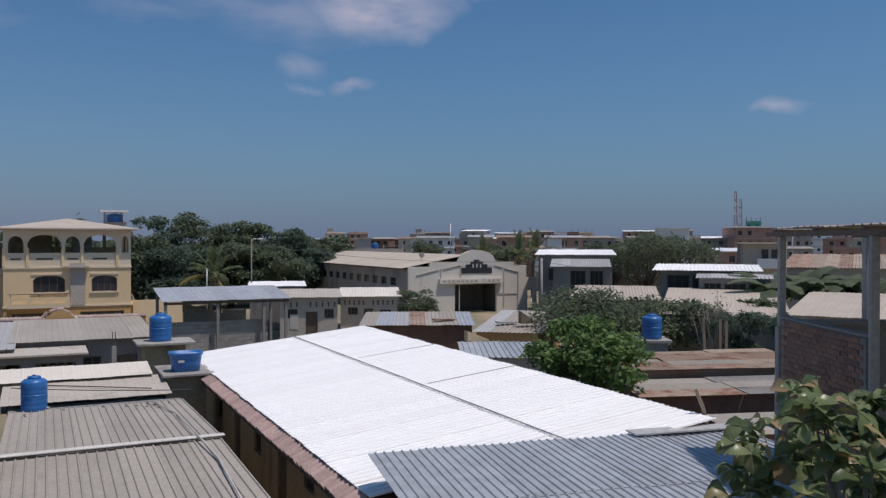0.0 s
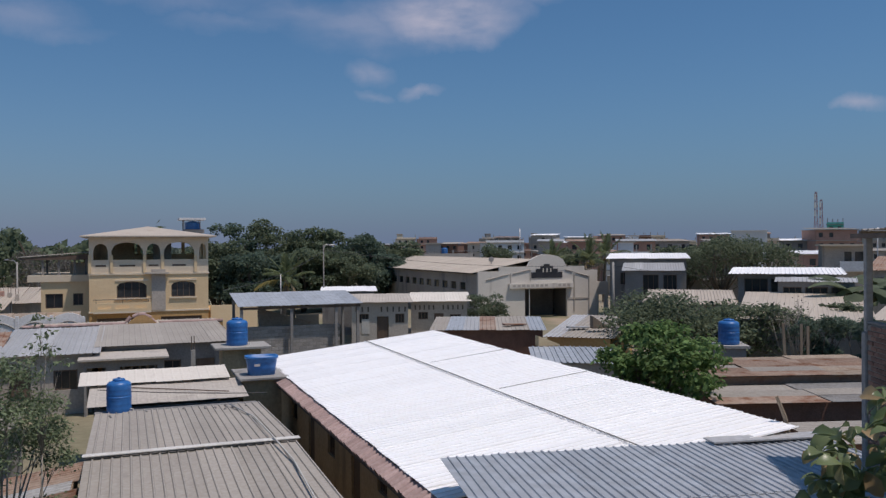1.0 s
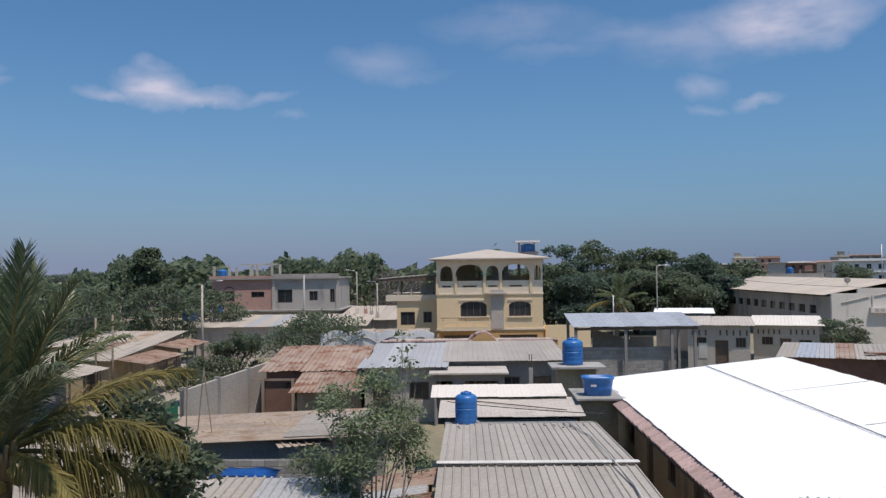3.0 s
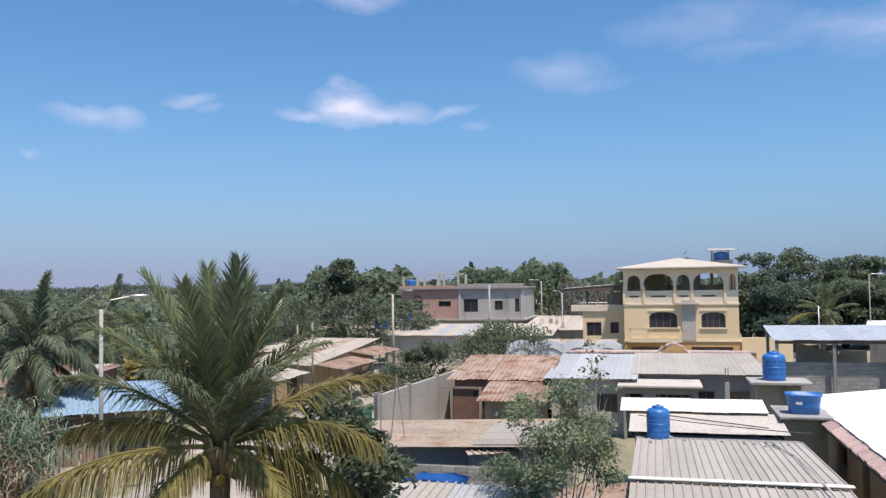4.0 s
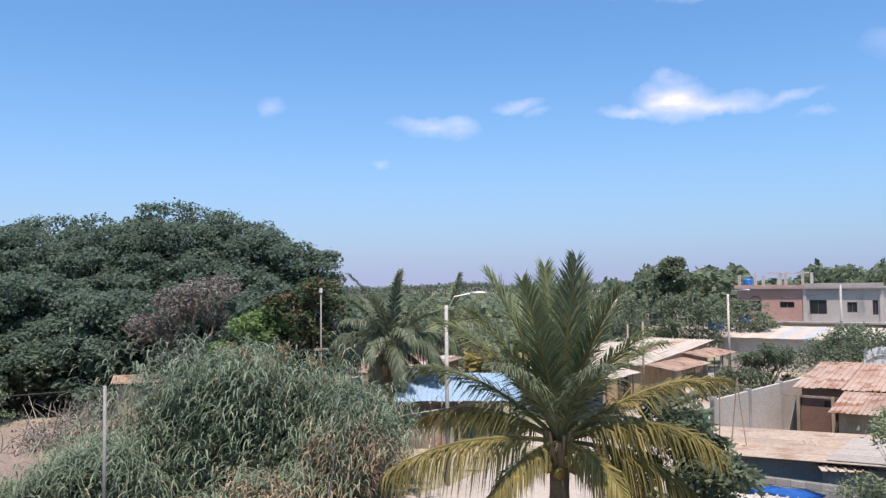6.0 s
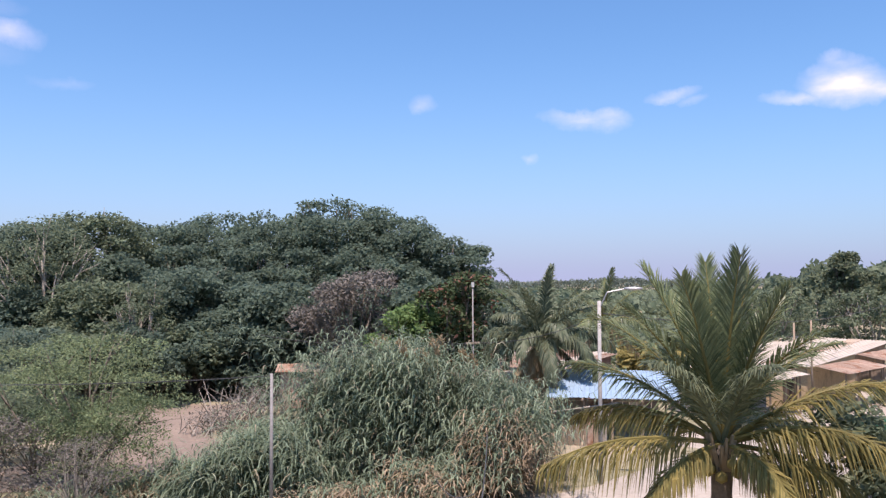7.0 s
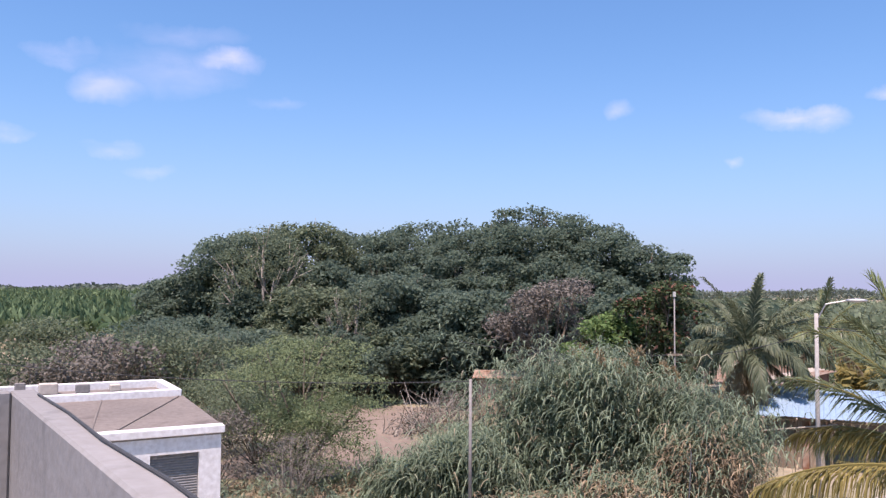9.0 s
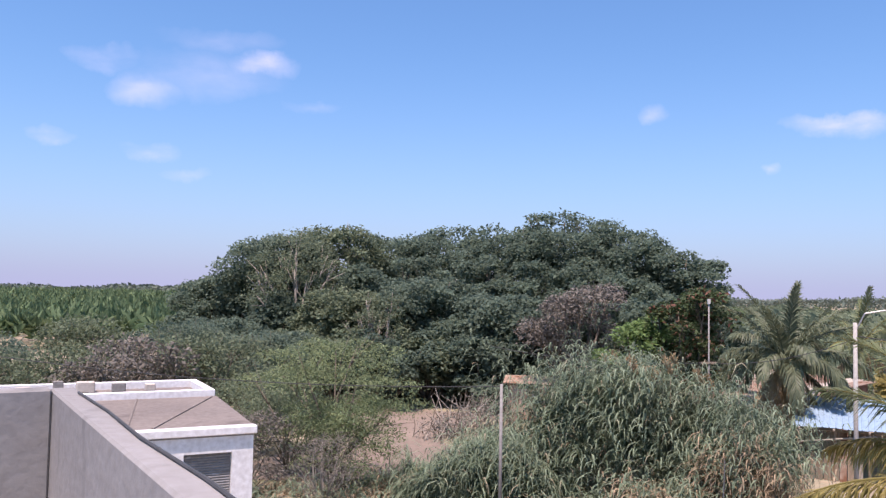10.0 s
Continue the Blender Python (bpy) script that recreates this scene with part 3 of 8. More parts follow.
def tree(name, x, y, height, spread, label, category="tree", leaf="dark", count=5000, size=0.3, trunk=0.25, bottom=0.3, clumps=26, seed=1, group="", bark="bark", shell=0.5, flat=0.7, dome=0.8, aspect=0.5, lean=(0, 0), clump=0.3):
    """A tree: tapered trunk and limbs that end in clumps of leaves within an uneven dome. bottom: where the crown starts, as a share of the height."""
    g = np.random.default_rng(seed)
    ob = thing(name, x, y, 0, 0, label, category, group)
    zc, rz = height * (bottom + (1 - bottom) * 0.42), height * (1 - bottom) * 0.58
    centers, radii = [], []
    for i in range(clumps):
        az = i * 2.39996 + g.uniform(-0.4, 0.4)
        q = (i + 0.5) / clumps
        rr = math.sqrt(q) * g.uniform(0.75, 1.0)
        top = math.sqrt(max(0, 1 - rr * rr)) ** dome
        zz = zc + rz * (top * g.uniform(0.25, 1.0) - (0.35 * g.random() if rr > 0.5 else 0))
        cr = spread * clump * g.uniform(0.7, 1.25)
        if bottom <= 0.16:
            lowest = height * bottom + cr * flat * 0.7
            zz = lowest + max(0.0, zc + rz * top - lowest) * (g.uniform(0.1, 1.0) ** 0.75)
        centers.append((math.cos(az) * rr * (spread - cr * 0.6) + lean[0], math.sin(az) * rr * (spread - cr * 0.6) + lean[1], min(zz, height - cr * flat * 0.9)))
        radii.append(cr)
    bm = bmesh.new()
    fork = Vector((lean[0] * 0.3, lean[1] * 0.3, height * bottom * 0.8))
    tube(bm, [(0, 0, -0.1), (lean[0] * 0.05, 0.05 * trunk, fork.z * 0.4), fork], [trunk * 1.25, trunk, trunk * 0.85], 9)
    part("trunk", bm, M[bark], ob, smooth=True)
    bm = bmesh.new()
    for c, r in list(zip(centers, radii))[:: max(1, clumps // 14)]:
        c = Vector(c)
        mid = fork.lerp(c, 0.5) + Vector(g.normal(0, 0.12 * spread, 3).tolist()) * 0.5
        tube(bm, [fork, mid, c], [trunk * 0.55, trunk * 0.32, trunk * 0.08], 6)
        for _ in range(3):
            e = c + Vector(g.normal(0, 1, 3).tolist()).normalized() * r * 0.9
            tube(bm, [mid.lerp(c, 0.6), e], [trunk * 0.14, trunk * 0.03], 4)
    part("branchwork", bm, M[bark], ob, smooth=True)
    leaf_mesh("crown", clump_points(g, centers, radii, count, flat, shell), size, L[leaf], ob, seed=seed + 1, aspect=aspect)
    return ob

# ---- the ground ----
def disc(name, rings, material, z=0.0):
    bm = bmesh.new()
    rows = [[bm.verts.new((r * math.cos(k * math.tau / 64), r * math.sin(k * math.tau / 64), z)) for k in range(64)] for r in rings]
    mid = bm.verts.new((0, 0, z))
    for k in range(64):
        bm.faces.new((mid, rows[0][k], rows[0][(k + 1) % 64]))
        for a, b in zip(rows, rows[1:]):
            bm.faces.new((a[k], b[k], b[(k + 1) % 64], a[(k + 1) % 64]))
    return part(name, bm, material)


tagged(disc("ground", (40, 120, 400, 1200, 4500), M["ground"]), "dusty brown earth with dry grass between the houses", "ground", kind="structure")


def strip(name, pts, width, material, z, label, wob=0.4, seed=3):
    """A strip of ground along points, with an uneven edge."""
    r, bm, rows = random.Random(seed), bmesh.new(), []
    fine = []
    for p, q in zip(pts, pts[1:]):
        k = max(1, int(math.dist(p, q) / 3))
        fine += [(p[0] + (q[0] - p[0]) * i / k, p[1] + (q[1] - p[1]) * i / k) for i in range(k)]
    fine.append(pts[-1])
    for i, p in enumerate(fine):
        d = Vector(fine[min(i + 1, len(fine) - 1)]) - Vector(fine[max(i - 1, 0)])
        s = Vector((-d.y, d.x)).normalized()
        rows.append([bm.verts.new((*(Vector(p) + s * (k * width / 2 + (r.uniform(-wob, wob) if abs(k) == 1 else 0))), z)) for k in (-1, 0, 1)])
    for a, b in zip(rows, rows[1:]):
        for k in (0, 1):
            bm.faces.new((a[k], a[k + 1], b[k + 1], b[k]))
    ob = part(name, bm, material)
    return tagged(ob, label, "road" if "road" in name else "ground", kind="structure")


strip("road", [G(-15.6, -30), G(-16.0, 30), G(-18.0, 50), G(-21.5, 70), G(-22, 160)], 6.4, M["road"], 0.012, "pale dusty unpaved street between the houses")
strip("road_side", [G(-40, 36.5), G(-16, 36.0)], 5.0, M["road"], 0.008, "pale dusty side street", seed=5)
strip("yard", [(-33, -3.5), (-40, -2.8), (-47, -1.5), (-53, 0.5)], 7.5, M["dirt"], 0.016, "bare reddish brown dirt yard under the trees", wob=1.2, seed=8)
strip("pavement_dirt", [G(-12, 40), G(-11, 60), G(-9, 110)], 3.0, M["road"], 0.010, "pale dusty lane", seed=9)

# ---- the terrace that the walk stands on ----
terrace = thing("terrace_building", -5.2, -2.13, 0, 31.2, label="grey plastered flat-roofed house with a terrace parapet", category="house", kind="structure")
part("wall", boxed(-0.14, 9.0, -8.0, 0.13, 0.0, 5.78), M["parapet"], terrace)
part("roof_slab", boxed(-0.16, 9.02, -8.02, 0.16, 5.78, 5.9), M["concrete"], terrace)
bm = boxed(-0.14, 9.0, 0.0, 0.14, 5.9, 6.9, bev=0.012)
part("parapet_front", bm, M["parapet"], terrace)
part("parapet_end", boxed(8.86, 9.0, -8.0, -0.002, 5.9, 6.9, bev=0.012), M["parapet"], terrace)
part("parapet_back", boxed(0.0, 8.86, -8.0, -7.86, 5.9, 6.9, bev=0.012), M["parapet"], terrace)
part("parapet_side", boxed(-0.14, 0.0, -8.0, -0.002, 5.9, 6.91, bev=0.012), M["parapet"], terrace)


# ---- houses ----
def window(parent, x, y, z, w, h, turn=0, material="glass", bars=0, frame_mat="dark_wood", t=0.05):
    """A framed window in the plane x (turn 0) or y (turn 1), with a pane set back and upright bars."""
    f = bmesh.new()
    e = 0.06

    def bx(b, s0, s1, d0, d1, z0, z1):
        if turn:
            box(b, x + d0, x + d1, y + s0, y + s1, z0, z1)
        else:
            box(b, x + s0, x + s1, y + d0, y + d1, z0, z1)
    for s0, s1, z0, z1 in ((0, w, z, z + e), (0, w, z + h - e, z + h), (0, e, z + e, z + h - e), (w - e, w, z + e, z + h - e)):
        bx(f, s0, s1, 0, t, z0, z1)
    bmesh.ops.remove_doubles(f, verts=f.verts[:], dist=1e-4)
    wo = part("window", f, M[frame_mat], parent)
    for i in range(bars):
        s = w * (i + 1) / (bars + 1)
        m = bmesh.new()
        bx(m, s - 0.02, s + 0.02, 0.005, t - 0.01, z + e, z + h - e)
        part("mullion", m, M[frame_mat], wo)
    p = bmesh.new()
    bx(p, e, w - e, t * 0.5, t * 0.5 + 0.012, z + e, z + h - e)
    part("pane", p, M[material], wo)
    return wo


def house(name, label, a0, a1, b0, b1, zn, zf, wall, roof, along="y", pitch=0.25, rib=0.045, over=0.35, kind="box", width=1.0, holes=(), extra=0.0, odd=(), loose=0.01, seed=1, rows=1, fill="interior_shade", category="house", group="", t=0.16, world=None, shut=True):
    """A one-storey house of the grid with four walls and one roof slope. zn, zf: the roof's height at the start and end of the slope.
    holes: openings (s0, s1, z0, z1) in the wall at b0; what is not a door gets a window."""
    ob = thing(name, *world[:2], 0, world[2], label, category, group) if world else gthing(name, a0, b0, 0, extra, label, category, group)
    w, d = a1 - a0, b1 - b0
    if along == "y":
        hs = (zn - 0.03, zn - 0.03), (zf - 0.03, zf - 0.03), (zn - 0.03, zf - 0.03), (zn - 0.03, zf - 0.03)
    else:
        hs = (zn - 0.03, zf - 0.03), (zn - 0.03, zf - 0.03), (zn - 0.03, zn - 0.03), (zf - 0.03, zf - 0.03)
    part("wall", wall_bm(w, *hs[0], t, holes), M[wall], ob)
    part("wall", wall_bm(w, *hs[1], t, (), at=(0, d - t)), M[wall], ob)
    part("wall", wall_bm(d - 2 * t, *hs[2], t, (), at=(0, t), turn=1), M[wall], ob)
    part("wall", wall_bm(d - 2 * t, *hs[3], t, (), at=(w - t, t), turn=1), M[wall], ob)
    for s0, s1, z0, z1 in holes:
        if z0 > 0.3:
            window(ob, s0, 0.05, z0, s1 - s0, z1 - z0, bars=2)
        elif shut:
            part("door", boxed(s0 + 0.02, s1 - 0.02, 0.06, 0.10, 0.02, z1 - 0.02), M["dark_wood"], ob)
    k = (zf - zn) / (d if along == "y" else w)
    o = over
    if along == "y":
        sheets(ob, -o, w + o, -o, d + o, zn - k * o, zf + k * o, M[roof], "y", width, pitch, rib, kind, loose, rows, odd, seed)
    else:
        sheets(ob, -o, w + o, -o, d + o, zn - k * o, zf + k * o, M[roof], "x", width, pitch, rib, kind, loose, rows, odd, seed)
    return ob


def polar(az, dist):
    """A place by its bearing to the left of +y and its distance."""
    return -dist * math.sin(radians(az)), dist * math.cos(radians(az))


def facing(name, label, az0, az1, dist, depth, zn, zf, wall, roof, turn=0.0, **kw):
    """A house whose front spans the bearings az0 (its left end) to az1 at that distance."""
    p, q = polar(az0, dist), polar(az1, dist)
    w = math.dist(p, q)
    return house(name, label, 0, w, 0, depth, zn, zf, wall, roof, world=(*p, math.degrees(math.atan2(q[1] - p[1], q[0] - p[0])) + turn), **kw)


# the long house under the white roof
white = gthing("white_roof_house", 5.46, 14.2, 0, label="long ochre one-storey house with a bright white ribbed metal roof", category="house")
hl = [(2.2, 3.0, 0.05, 2.1), (4.6, 5.4, 1.5, 2.1), (7.0, 7.9, 0.05, 2.1), (9.8, 10.7, 1.2, 2.1), (12.6, 13.5, 0.05, 2.1), (15.5, 16.4, 1.2, 2.1)]
part("wall", wall_bm(20.2, 2.62, 2.62, 0.16, hl, at=(0.45, 0.2), turn=1), M["ochre"], white)
part("wall", wall_bm(6.3, 2.66, 3.3, 0.16, (), at=(0.61, 0.2)), M["ochre"], white)
part("wall", wall_bm(6.3, 2.66, 3.3, 0.16, (), at=(0.61, 20.24)), M["ochre"], white)
part("wall", wall_bm(20.2, 3.4, 3.4, 0.16, (), at=(6.91, 0.2), turn=1), M["grey_wall"], white)
for s0, s1, z0, z1 in hl:
    if z0 > 0.3:
        window(white, 0.52, 0.2 + s0, z0, s1 - s0, z1 - z0, turn=1, bars=3)
    else:
        part("door", boxed(0.52, 0.56, 0.22 + s0, 0.18 + s1, 0.02, z1 - 0.02), M["dark_wood"], white)
sheets(white, 0.0, 4.45, 0.0, 20.7, 2.9, 3.38, M["white_metal"], "x", 0.82, 0.205, 0.017, "fin", seed=4, loose=0.004)
sheets(white, 4.36, 7.6, -0.7, 20.7, 3.385, 3.735, M["white_metal"], "x", 0.82, 0.205, 0.019, "fin", seed=5, loose=0.004)
# the row of clay tiles that edges the roof over the lane
tile_bm = bmesh.new()
arc = [(0.13 * math.cos(math.pi * k / 6), 0.13 * math.sin(math.pi * k / 6)) for k in range(7)]
inn = [(0.112 * math.cos(math.pi * k / 6), 0.112 * math.sin(math.pi * k / 6)) for k in range(7)]
vs = [[tile_bm.verts.new((x, y, z)) for y, z in ring] for x in (0, 0.40) for ring in (arc, inn)]
for k in range(6):
    tile_bm.faces.new((vs[0][k + 1], vs[0][k], vs[2][k], vs[2][k + 1]))
    tile_bm.faces.new((vs[1][k], vs[1][k + 1], vs[3][k + 1], vs[3][k]))
    tile_bm.faces.new((vs[0][k], vs[0][k + 1], vs[1][k + 1], vs[1][k]))
    tile_bm.faces.new((vs[2][k + 1], vs[2][k], vs[3][k], vs[3][k + 1]))
first = part("eave_tile", tile_bm, M["tile"], white)
for i in range(80):
    o = first if i == 0 else new("eave_tile", first.data)
    o.parent = white
    o.matrix_basis = pose(-0.29 + rng.uniform(-0.02, 0.02), 0.35 + i * 0.24, 2.60, rng.uniform(-4, 4), -24 + rng.uniform(-2, 2), rng.uniform(-2, 2))
part("eave_board", boxed(-0.25, 0.78, 0.2, 20.4, 2.50, 2.56, top=(2.62, 2.74, 2.74, 2.62)), M["dark_wood"], white)
part("seam", tube(bmesh.new(), [(4.40, 0.1, 3.43), (4.41, 10.0, 3.435), (4.40, 20.6, 3.43)], 0.016, 5), M["dark_concrete"], white)
for y in (7.4, 13.1):
    part("lap", tube(bmesh.new(), [(4.6, y, 3.44), (7.5, y, 3.765)], 0.010, 5), M["dark_concrete"], white)

# blue-grey roof in front
front = thing("blue_roof_house", 0.22, 10.05, 0, 16.0, label="house under a blue-grey ribbed metal roof", category="house")
part("wall", boxed(0.6, 7.6, 0.3, 0.46, 0, 3.3), M["grey_wall"], front)
part("wall", boxed(0.6, 7.6, 5.2, 5.36, 0, 3.4), M["grey_wall"], front)
part("wall", boxed(0.6, 0.76, 0.46, 5.2, 0, 3.35), M["grey_wall"], front)
part("wall", boxed(7.44, 7.6, 0.46, 5.2, 0, 3.35), M["grey_wall"], front)
sheets(front, 0.0, 7.9, 0.0, 5.9, 3.40, 3.52, M["blue_metal"], "y", 1.02, 0.17, 0.028, seed=6, loose=0.006, rows=2)
part("flashing", boxed(5.4, 7.95, 5.55, 5.98, 3.60, 3.63), M["tin"], front)

# grey fibre-cement roof on the other side of the lane
grey = gthing("grey_roof_house", -0.75, 13.6, 0, label="low house under a weathered grey fibre-cement roof", category="house")
for q in ((0.3, 4.6, 0.3, 0.46), (0.3, 4.6, 13.3, 13.46)):
    part("wall", boxed(*q, 0, 2.35), M["grey_wall"], grey)
for q in ((0.3, 0.46, 0.46, 13.3), (4.44, 4.6, 0.46, 13.3)):
    part("wall", boxed(*q, 0, 2.35), M["ochre"], grey)
sheets(grey, 0.0, 4.9, 0.0, 7.45, 2.42, 2.62, M["fibre"], "y", 0.88, 0.22, 0.032, "box", seed=7, loose=0.008)
sheets(grey, 0.0, 4.9, 7.30, 13.85, 2.66, 2.46, M["fibre"], "y", 0.88, 0.22, 0.032, "box", seed=8, loose=0.008)
part("ridge_strip", boxed(-0.05, 4.98, 7.28, 7.50, 2.70, 2.735, bev=0.01), M["pipe"], grey)
part("wall_ledge", boxed(0.0, 4.9, 13.95, 14.25, 0.0, 2.45), M["dark_concrete"], grey)

# two pale sheets behind it
pale = gthing("white_sheet_shed", -1.0, 28.3, 0, label="small shed under faded white and grey roof sheets", category="shed")
part("wall", boxed(0.2, 4.7, 0.2, 0.35, 0, 2.4), M["dark_concrete"], pale)
part("wall", boxed(0.2, 4.7, 3.6, 3.75, 0, 2.7), M["dark_concrete"], pale)
part("wall", boxed(0.2, 0.35, 0.35, 3.6, 0, 2.4), M["grey_wall"], pale)
part("wall", boxed(4.55, 4.7, 0.35, 3.6, 0, 2.4), M["grey_wall"], pale)
sheets(pale, 0.0, 4.95, 0.0, 2.5, 2.52, 2.78, M["pale"], "y", 1.25, 0.3, 0.006, seed=9)
sheets(pale, -0.35, 4.6, 2.2, 3.9, 2.86, 3.08, M["front"], "y", 1.25, 0.3, 0.006, seed=10)
part("batten", tube(bmesh.new(), [(1.2, 1.9, 2.78), (4.4, 0.5, 2.66)], 0.02, 5), M["dark_wood"], pale)

# long tin roof before the yellow house
tin = house("tin_roof_house", "low block house under a pale galvanised roof", -5.1, -1.3, 41.2, 50.2, 2.75, 3.08, "grey_wall", "tin", pitch=0.3, rib=0.022, holes=((0.4, 1.3, 0.05, 2.0), (2.2, 3.2, 1.1, 2.0)), seed=11)
tin2 = house("tin_roof_house", "low block house under a greyish fibre roof", -0.9, 4.9, 42.8, 50.6, 2.85, 3.12, "dark_concrete", "fibre", pitch=0.3, rib=0.012, holes=((0.6, 1.5, 0.05, 2.0), (2.4, 3.6, 1.0, 2.0), (4.3, 5.2, 0.05, 2.0)), seed=12)
house("tile_ridge_house", "low house with a pale roof and a little arched gable", -5.0, 5.4, 51.6, 57.5, 2.62, 2.72, "orange", "cream_tin", seed=13)

annex = gthing("lath_annex", -1.6, 40.2, 0, label="small flat-roofed lean-to with lath windows and a dark doorway", category="annex")
part("wall", wall_bm(3.4, 2.45, 2.45, 0.14, ((0.1, 0.9, 0.0, 2.15), (1.5, 3.1, 1.35, 2.15))), M["block"], annex)
part("wall", boxed(3.26, 3.4, 0.14, 2.4, 0, 2.45), M["block"], annex)
part("wall", boxed(0.0, 0.14, 0.14, 2.4, 0, 2.45), M["concrete"], annex)
part("roof_slab", boxed(-0.25, 3.6, -0.3, 2.7, 2.47, 2.58, bev=0.02), M["pale"], annex)
for k in range(5):
    part("lath", boxed(1.62 + k * 0.34, 1.70 + k * 0.34, 0.05, 0.09, 1.35, 2.15), M["wood"], annex)
part("lath", boxed(1.5, 3.1, 0.04, 0.10, 1.72, 1.80), M["wood"], annex)
part("stub", boxed(4.6, 4.8, 0.3, 0.5, 0, 2.7), M["concrete"], annex, "raw concrete stub with bars")
for sx in (4.64, 4.76):
    part("reinforcing_bar", tube(bmesh.new(), [(sx, 0.4, 2.7), (sx, 0.42, 3.35)], 0.018, 4), M["dark_wood"], annex)

ridge = gthing("tile_edging", -5.2, 51.1, 0, label="low orange wall topped with red clay tiles and a small arch", category="wall")
part("wall", boxed(0, 10.8, 0, 0.2, 0, 3.07), M["orange"], ridge)
arch_bm = bmesh.new()
for k in range(10):
    z0, z1 = (3.07 + 0.55 * math.sin(math.pi * q / 10) for q in (k, k + 1))
    box(arch_bm, 5.4 + k * 0.17, 5.4 + (k + 1) * 0.17, -0.03, 0.23, 3.07, 0, top=(z0, z1, z1, z0))
bmesh.ops.remove_doubles(arch_bm, verts=arch_bm.verts[:], dist=1e-4)
part("arch", arch_bm, M["orange"], ridge)
cap = part("ridge_tile", tube(bmesh.new(), [(0, 0, 0), (0.36, 0, 0)], 0.12, 10), M["tile"], ridge)
for i in range(30):
    o = cap if i == 0 else new("ridge_tile", cap.data)
    o.parent = ridge
    if not 14 < i < 20:
        o.matrix_basis = pose(i * 0.36, 0.1, 3.12, 0, rng.uniform(-3, 3), rng.uniform(-2, 2))
    else:
        o.matrix_basis = pose(5.4 + 1.7 * (i - 15) / 5, 0.1, 3.12 + 0.53 * math.sin(math.pi * (i - 14.6) / 5.2), 0, -50 + 25 * (i - 15), 0)

# ---- the yellow house ----
def arch_wall(L, H, t, arches, bm=None):
    """A wall along x with arched openings (centre, half width, sill, spring height, rise)."""
    bm = bm or bmesh.new()
    x = 0.0
    for c, hw, sill, spring, rise in arches:
        box(bm, x, c - hw, 0, t, 0, H)
        box(bm, c - hw, c + hw, 0, t, 0, sill)
        n = 10
        for k in range(n):
            u0, u1 = -1 + 2 * k / n, -1 + 2 * (k + 1) / n
            z0, z1 = (spring + rise * math.sqrt(max(0, 1 - u * u)) for u in (u0, u1))
            v = [bm.verts.new(p) for p in ((c + u0 * hw, 0, z0), (c + u1 * hw, 0, z1), (c + u1 * hw, 0, H), (c + u0 * hw, 0, H), (c + u0 * hw, t, z0), (c + u1 * hw, t, z1), (c + u1 * hw, t, H), (c + u0 * hw, t, H))]
            for q in ((0, 1, 2, 3), (7, 6, 5, 4), (0, 4, 5, 1), (3, 2, 6, 7)):
                bm.faces.new([v[i] for i in q])
        x = c + hw
    box(bm, x, L, 0, t, 0, H)
    bmesh.ops.remove_doubles(bm, verts=bm.verts[:], dist=1e-4)
    return bm


yh = gthing("yellow_house", -2.35, 66.2, 0, label="three-storey yellow plastered house with arched balconies and a hipped roof", category="house")
W, D = 8.5, 9.0
part("wall", wall_bm(W, 2.7, 2.7, 0.2, ((0.5, 3.9, 0.05, 2.3), (5.0, 8.0, 0.05, 2.3))), M["orange"], yh, "orange ground-floor wall")
part("door", boxed(0.52, 3.88, 0.10, 0.14, 0.02, 2.28), M["dark_wood"], yh)
part("door", boxed(5.02, 7.98, 0.10, 0.14, 0.02, 2.28), M["dark_wood"], yh)
o = part("wall", arch_wall(W, 2.7, 0.2, [(2.95, 1.05, 0.95, 1.85, 0.32), (6.65, 0.88, 0.95, 1.85, 0.28)]), M["yellow"], yh)
o.location.z = 2.82
o = part("wall", arch_wall(W, 2.7, 0.2, [(0.8, 0.5, 1.0, 1.65, 0.55), (2.65, 1.1, 1.0, 1.7, 0.6), (4.5, 0.5, 1.0, 1.65, 0.55), (6.35, 1.1, 1.0, 1.7, 0.6), (8.1, 0.25, 1.0, 1.8, 0.4)]), M["cream"], yh)
o.location.z = 5.64
for z in (2.70, 5.52):
    part("floor_slab", boxed(-0.06, W + 0.06, -0.07, D, z, z + 0.12), M["cream"], yh)
for x0, x1 in ((0.0, 0.2), (W - 0.2, W)):
    part("wall", boxed(x0, x1, 0.2, D, 0.0, 2.7), M["yellow"], yh)
    part("wall", boxed(x0, x1, 0.2, D, 2.82, 5.52), M["yellow"], yh)
    b = wall_bm(D - 0.2, 2.7, 2.7, 0.2, ((0.6, 2.2, 1.0, 2.3), (3.4, 5.0, 1.0, 2.3), (6.2, 7.8, 1.0, 2.3)), at=(x0, 0.2), turn=1)
    part("wall", b, M["yellow"], yh).location.z = 5.64
part("wall", boxed(0.2, W - 0.2, D - 0.2, D, 0, 7.0), M["yellow"], yh)
part("inner_wall", boxed(0.2, 3.2, 4.2, 4.3, 5.64, 8.34), M["ochre"], yh)
part("inner_wall", boxed(4.6, 6.0, 4.2, 4.3, 5.64, 8.34), M["pale"], yh)
part("roof_ceiling", boxed(0.2, W - 0.2, 0.2, D - 0.2, 8.26, 8.33), M["interior_shade"], yh)
for x in (1.7, 3.6, 5.4, 7.2):
    part("back_post", boxed(x - 0.13, x + 0.13, D - 0.3, D - 0.05, 7.0, 8.26), M["yellow"], yh)
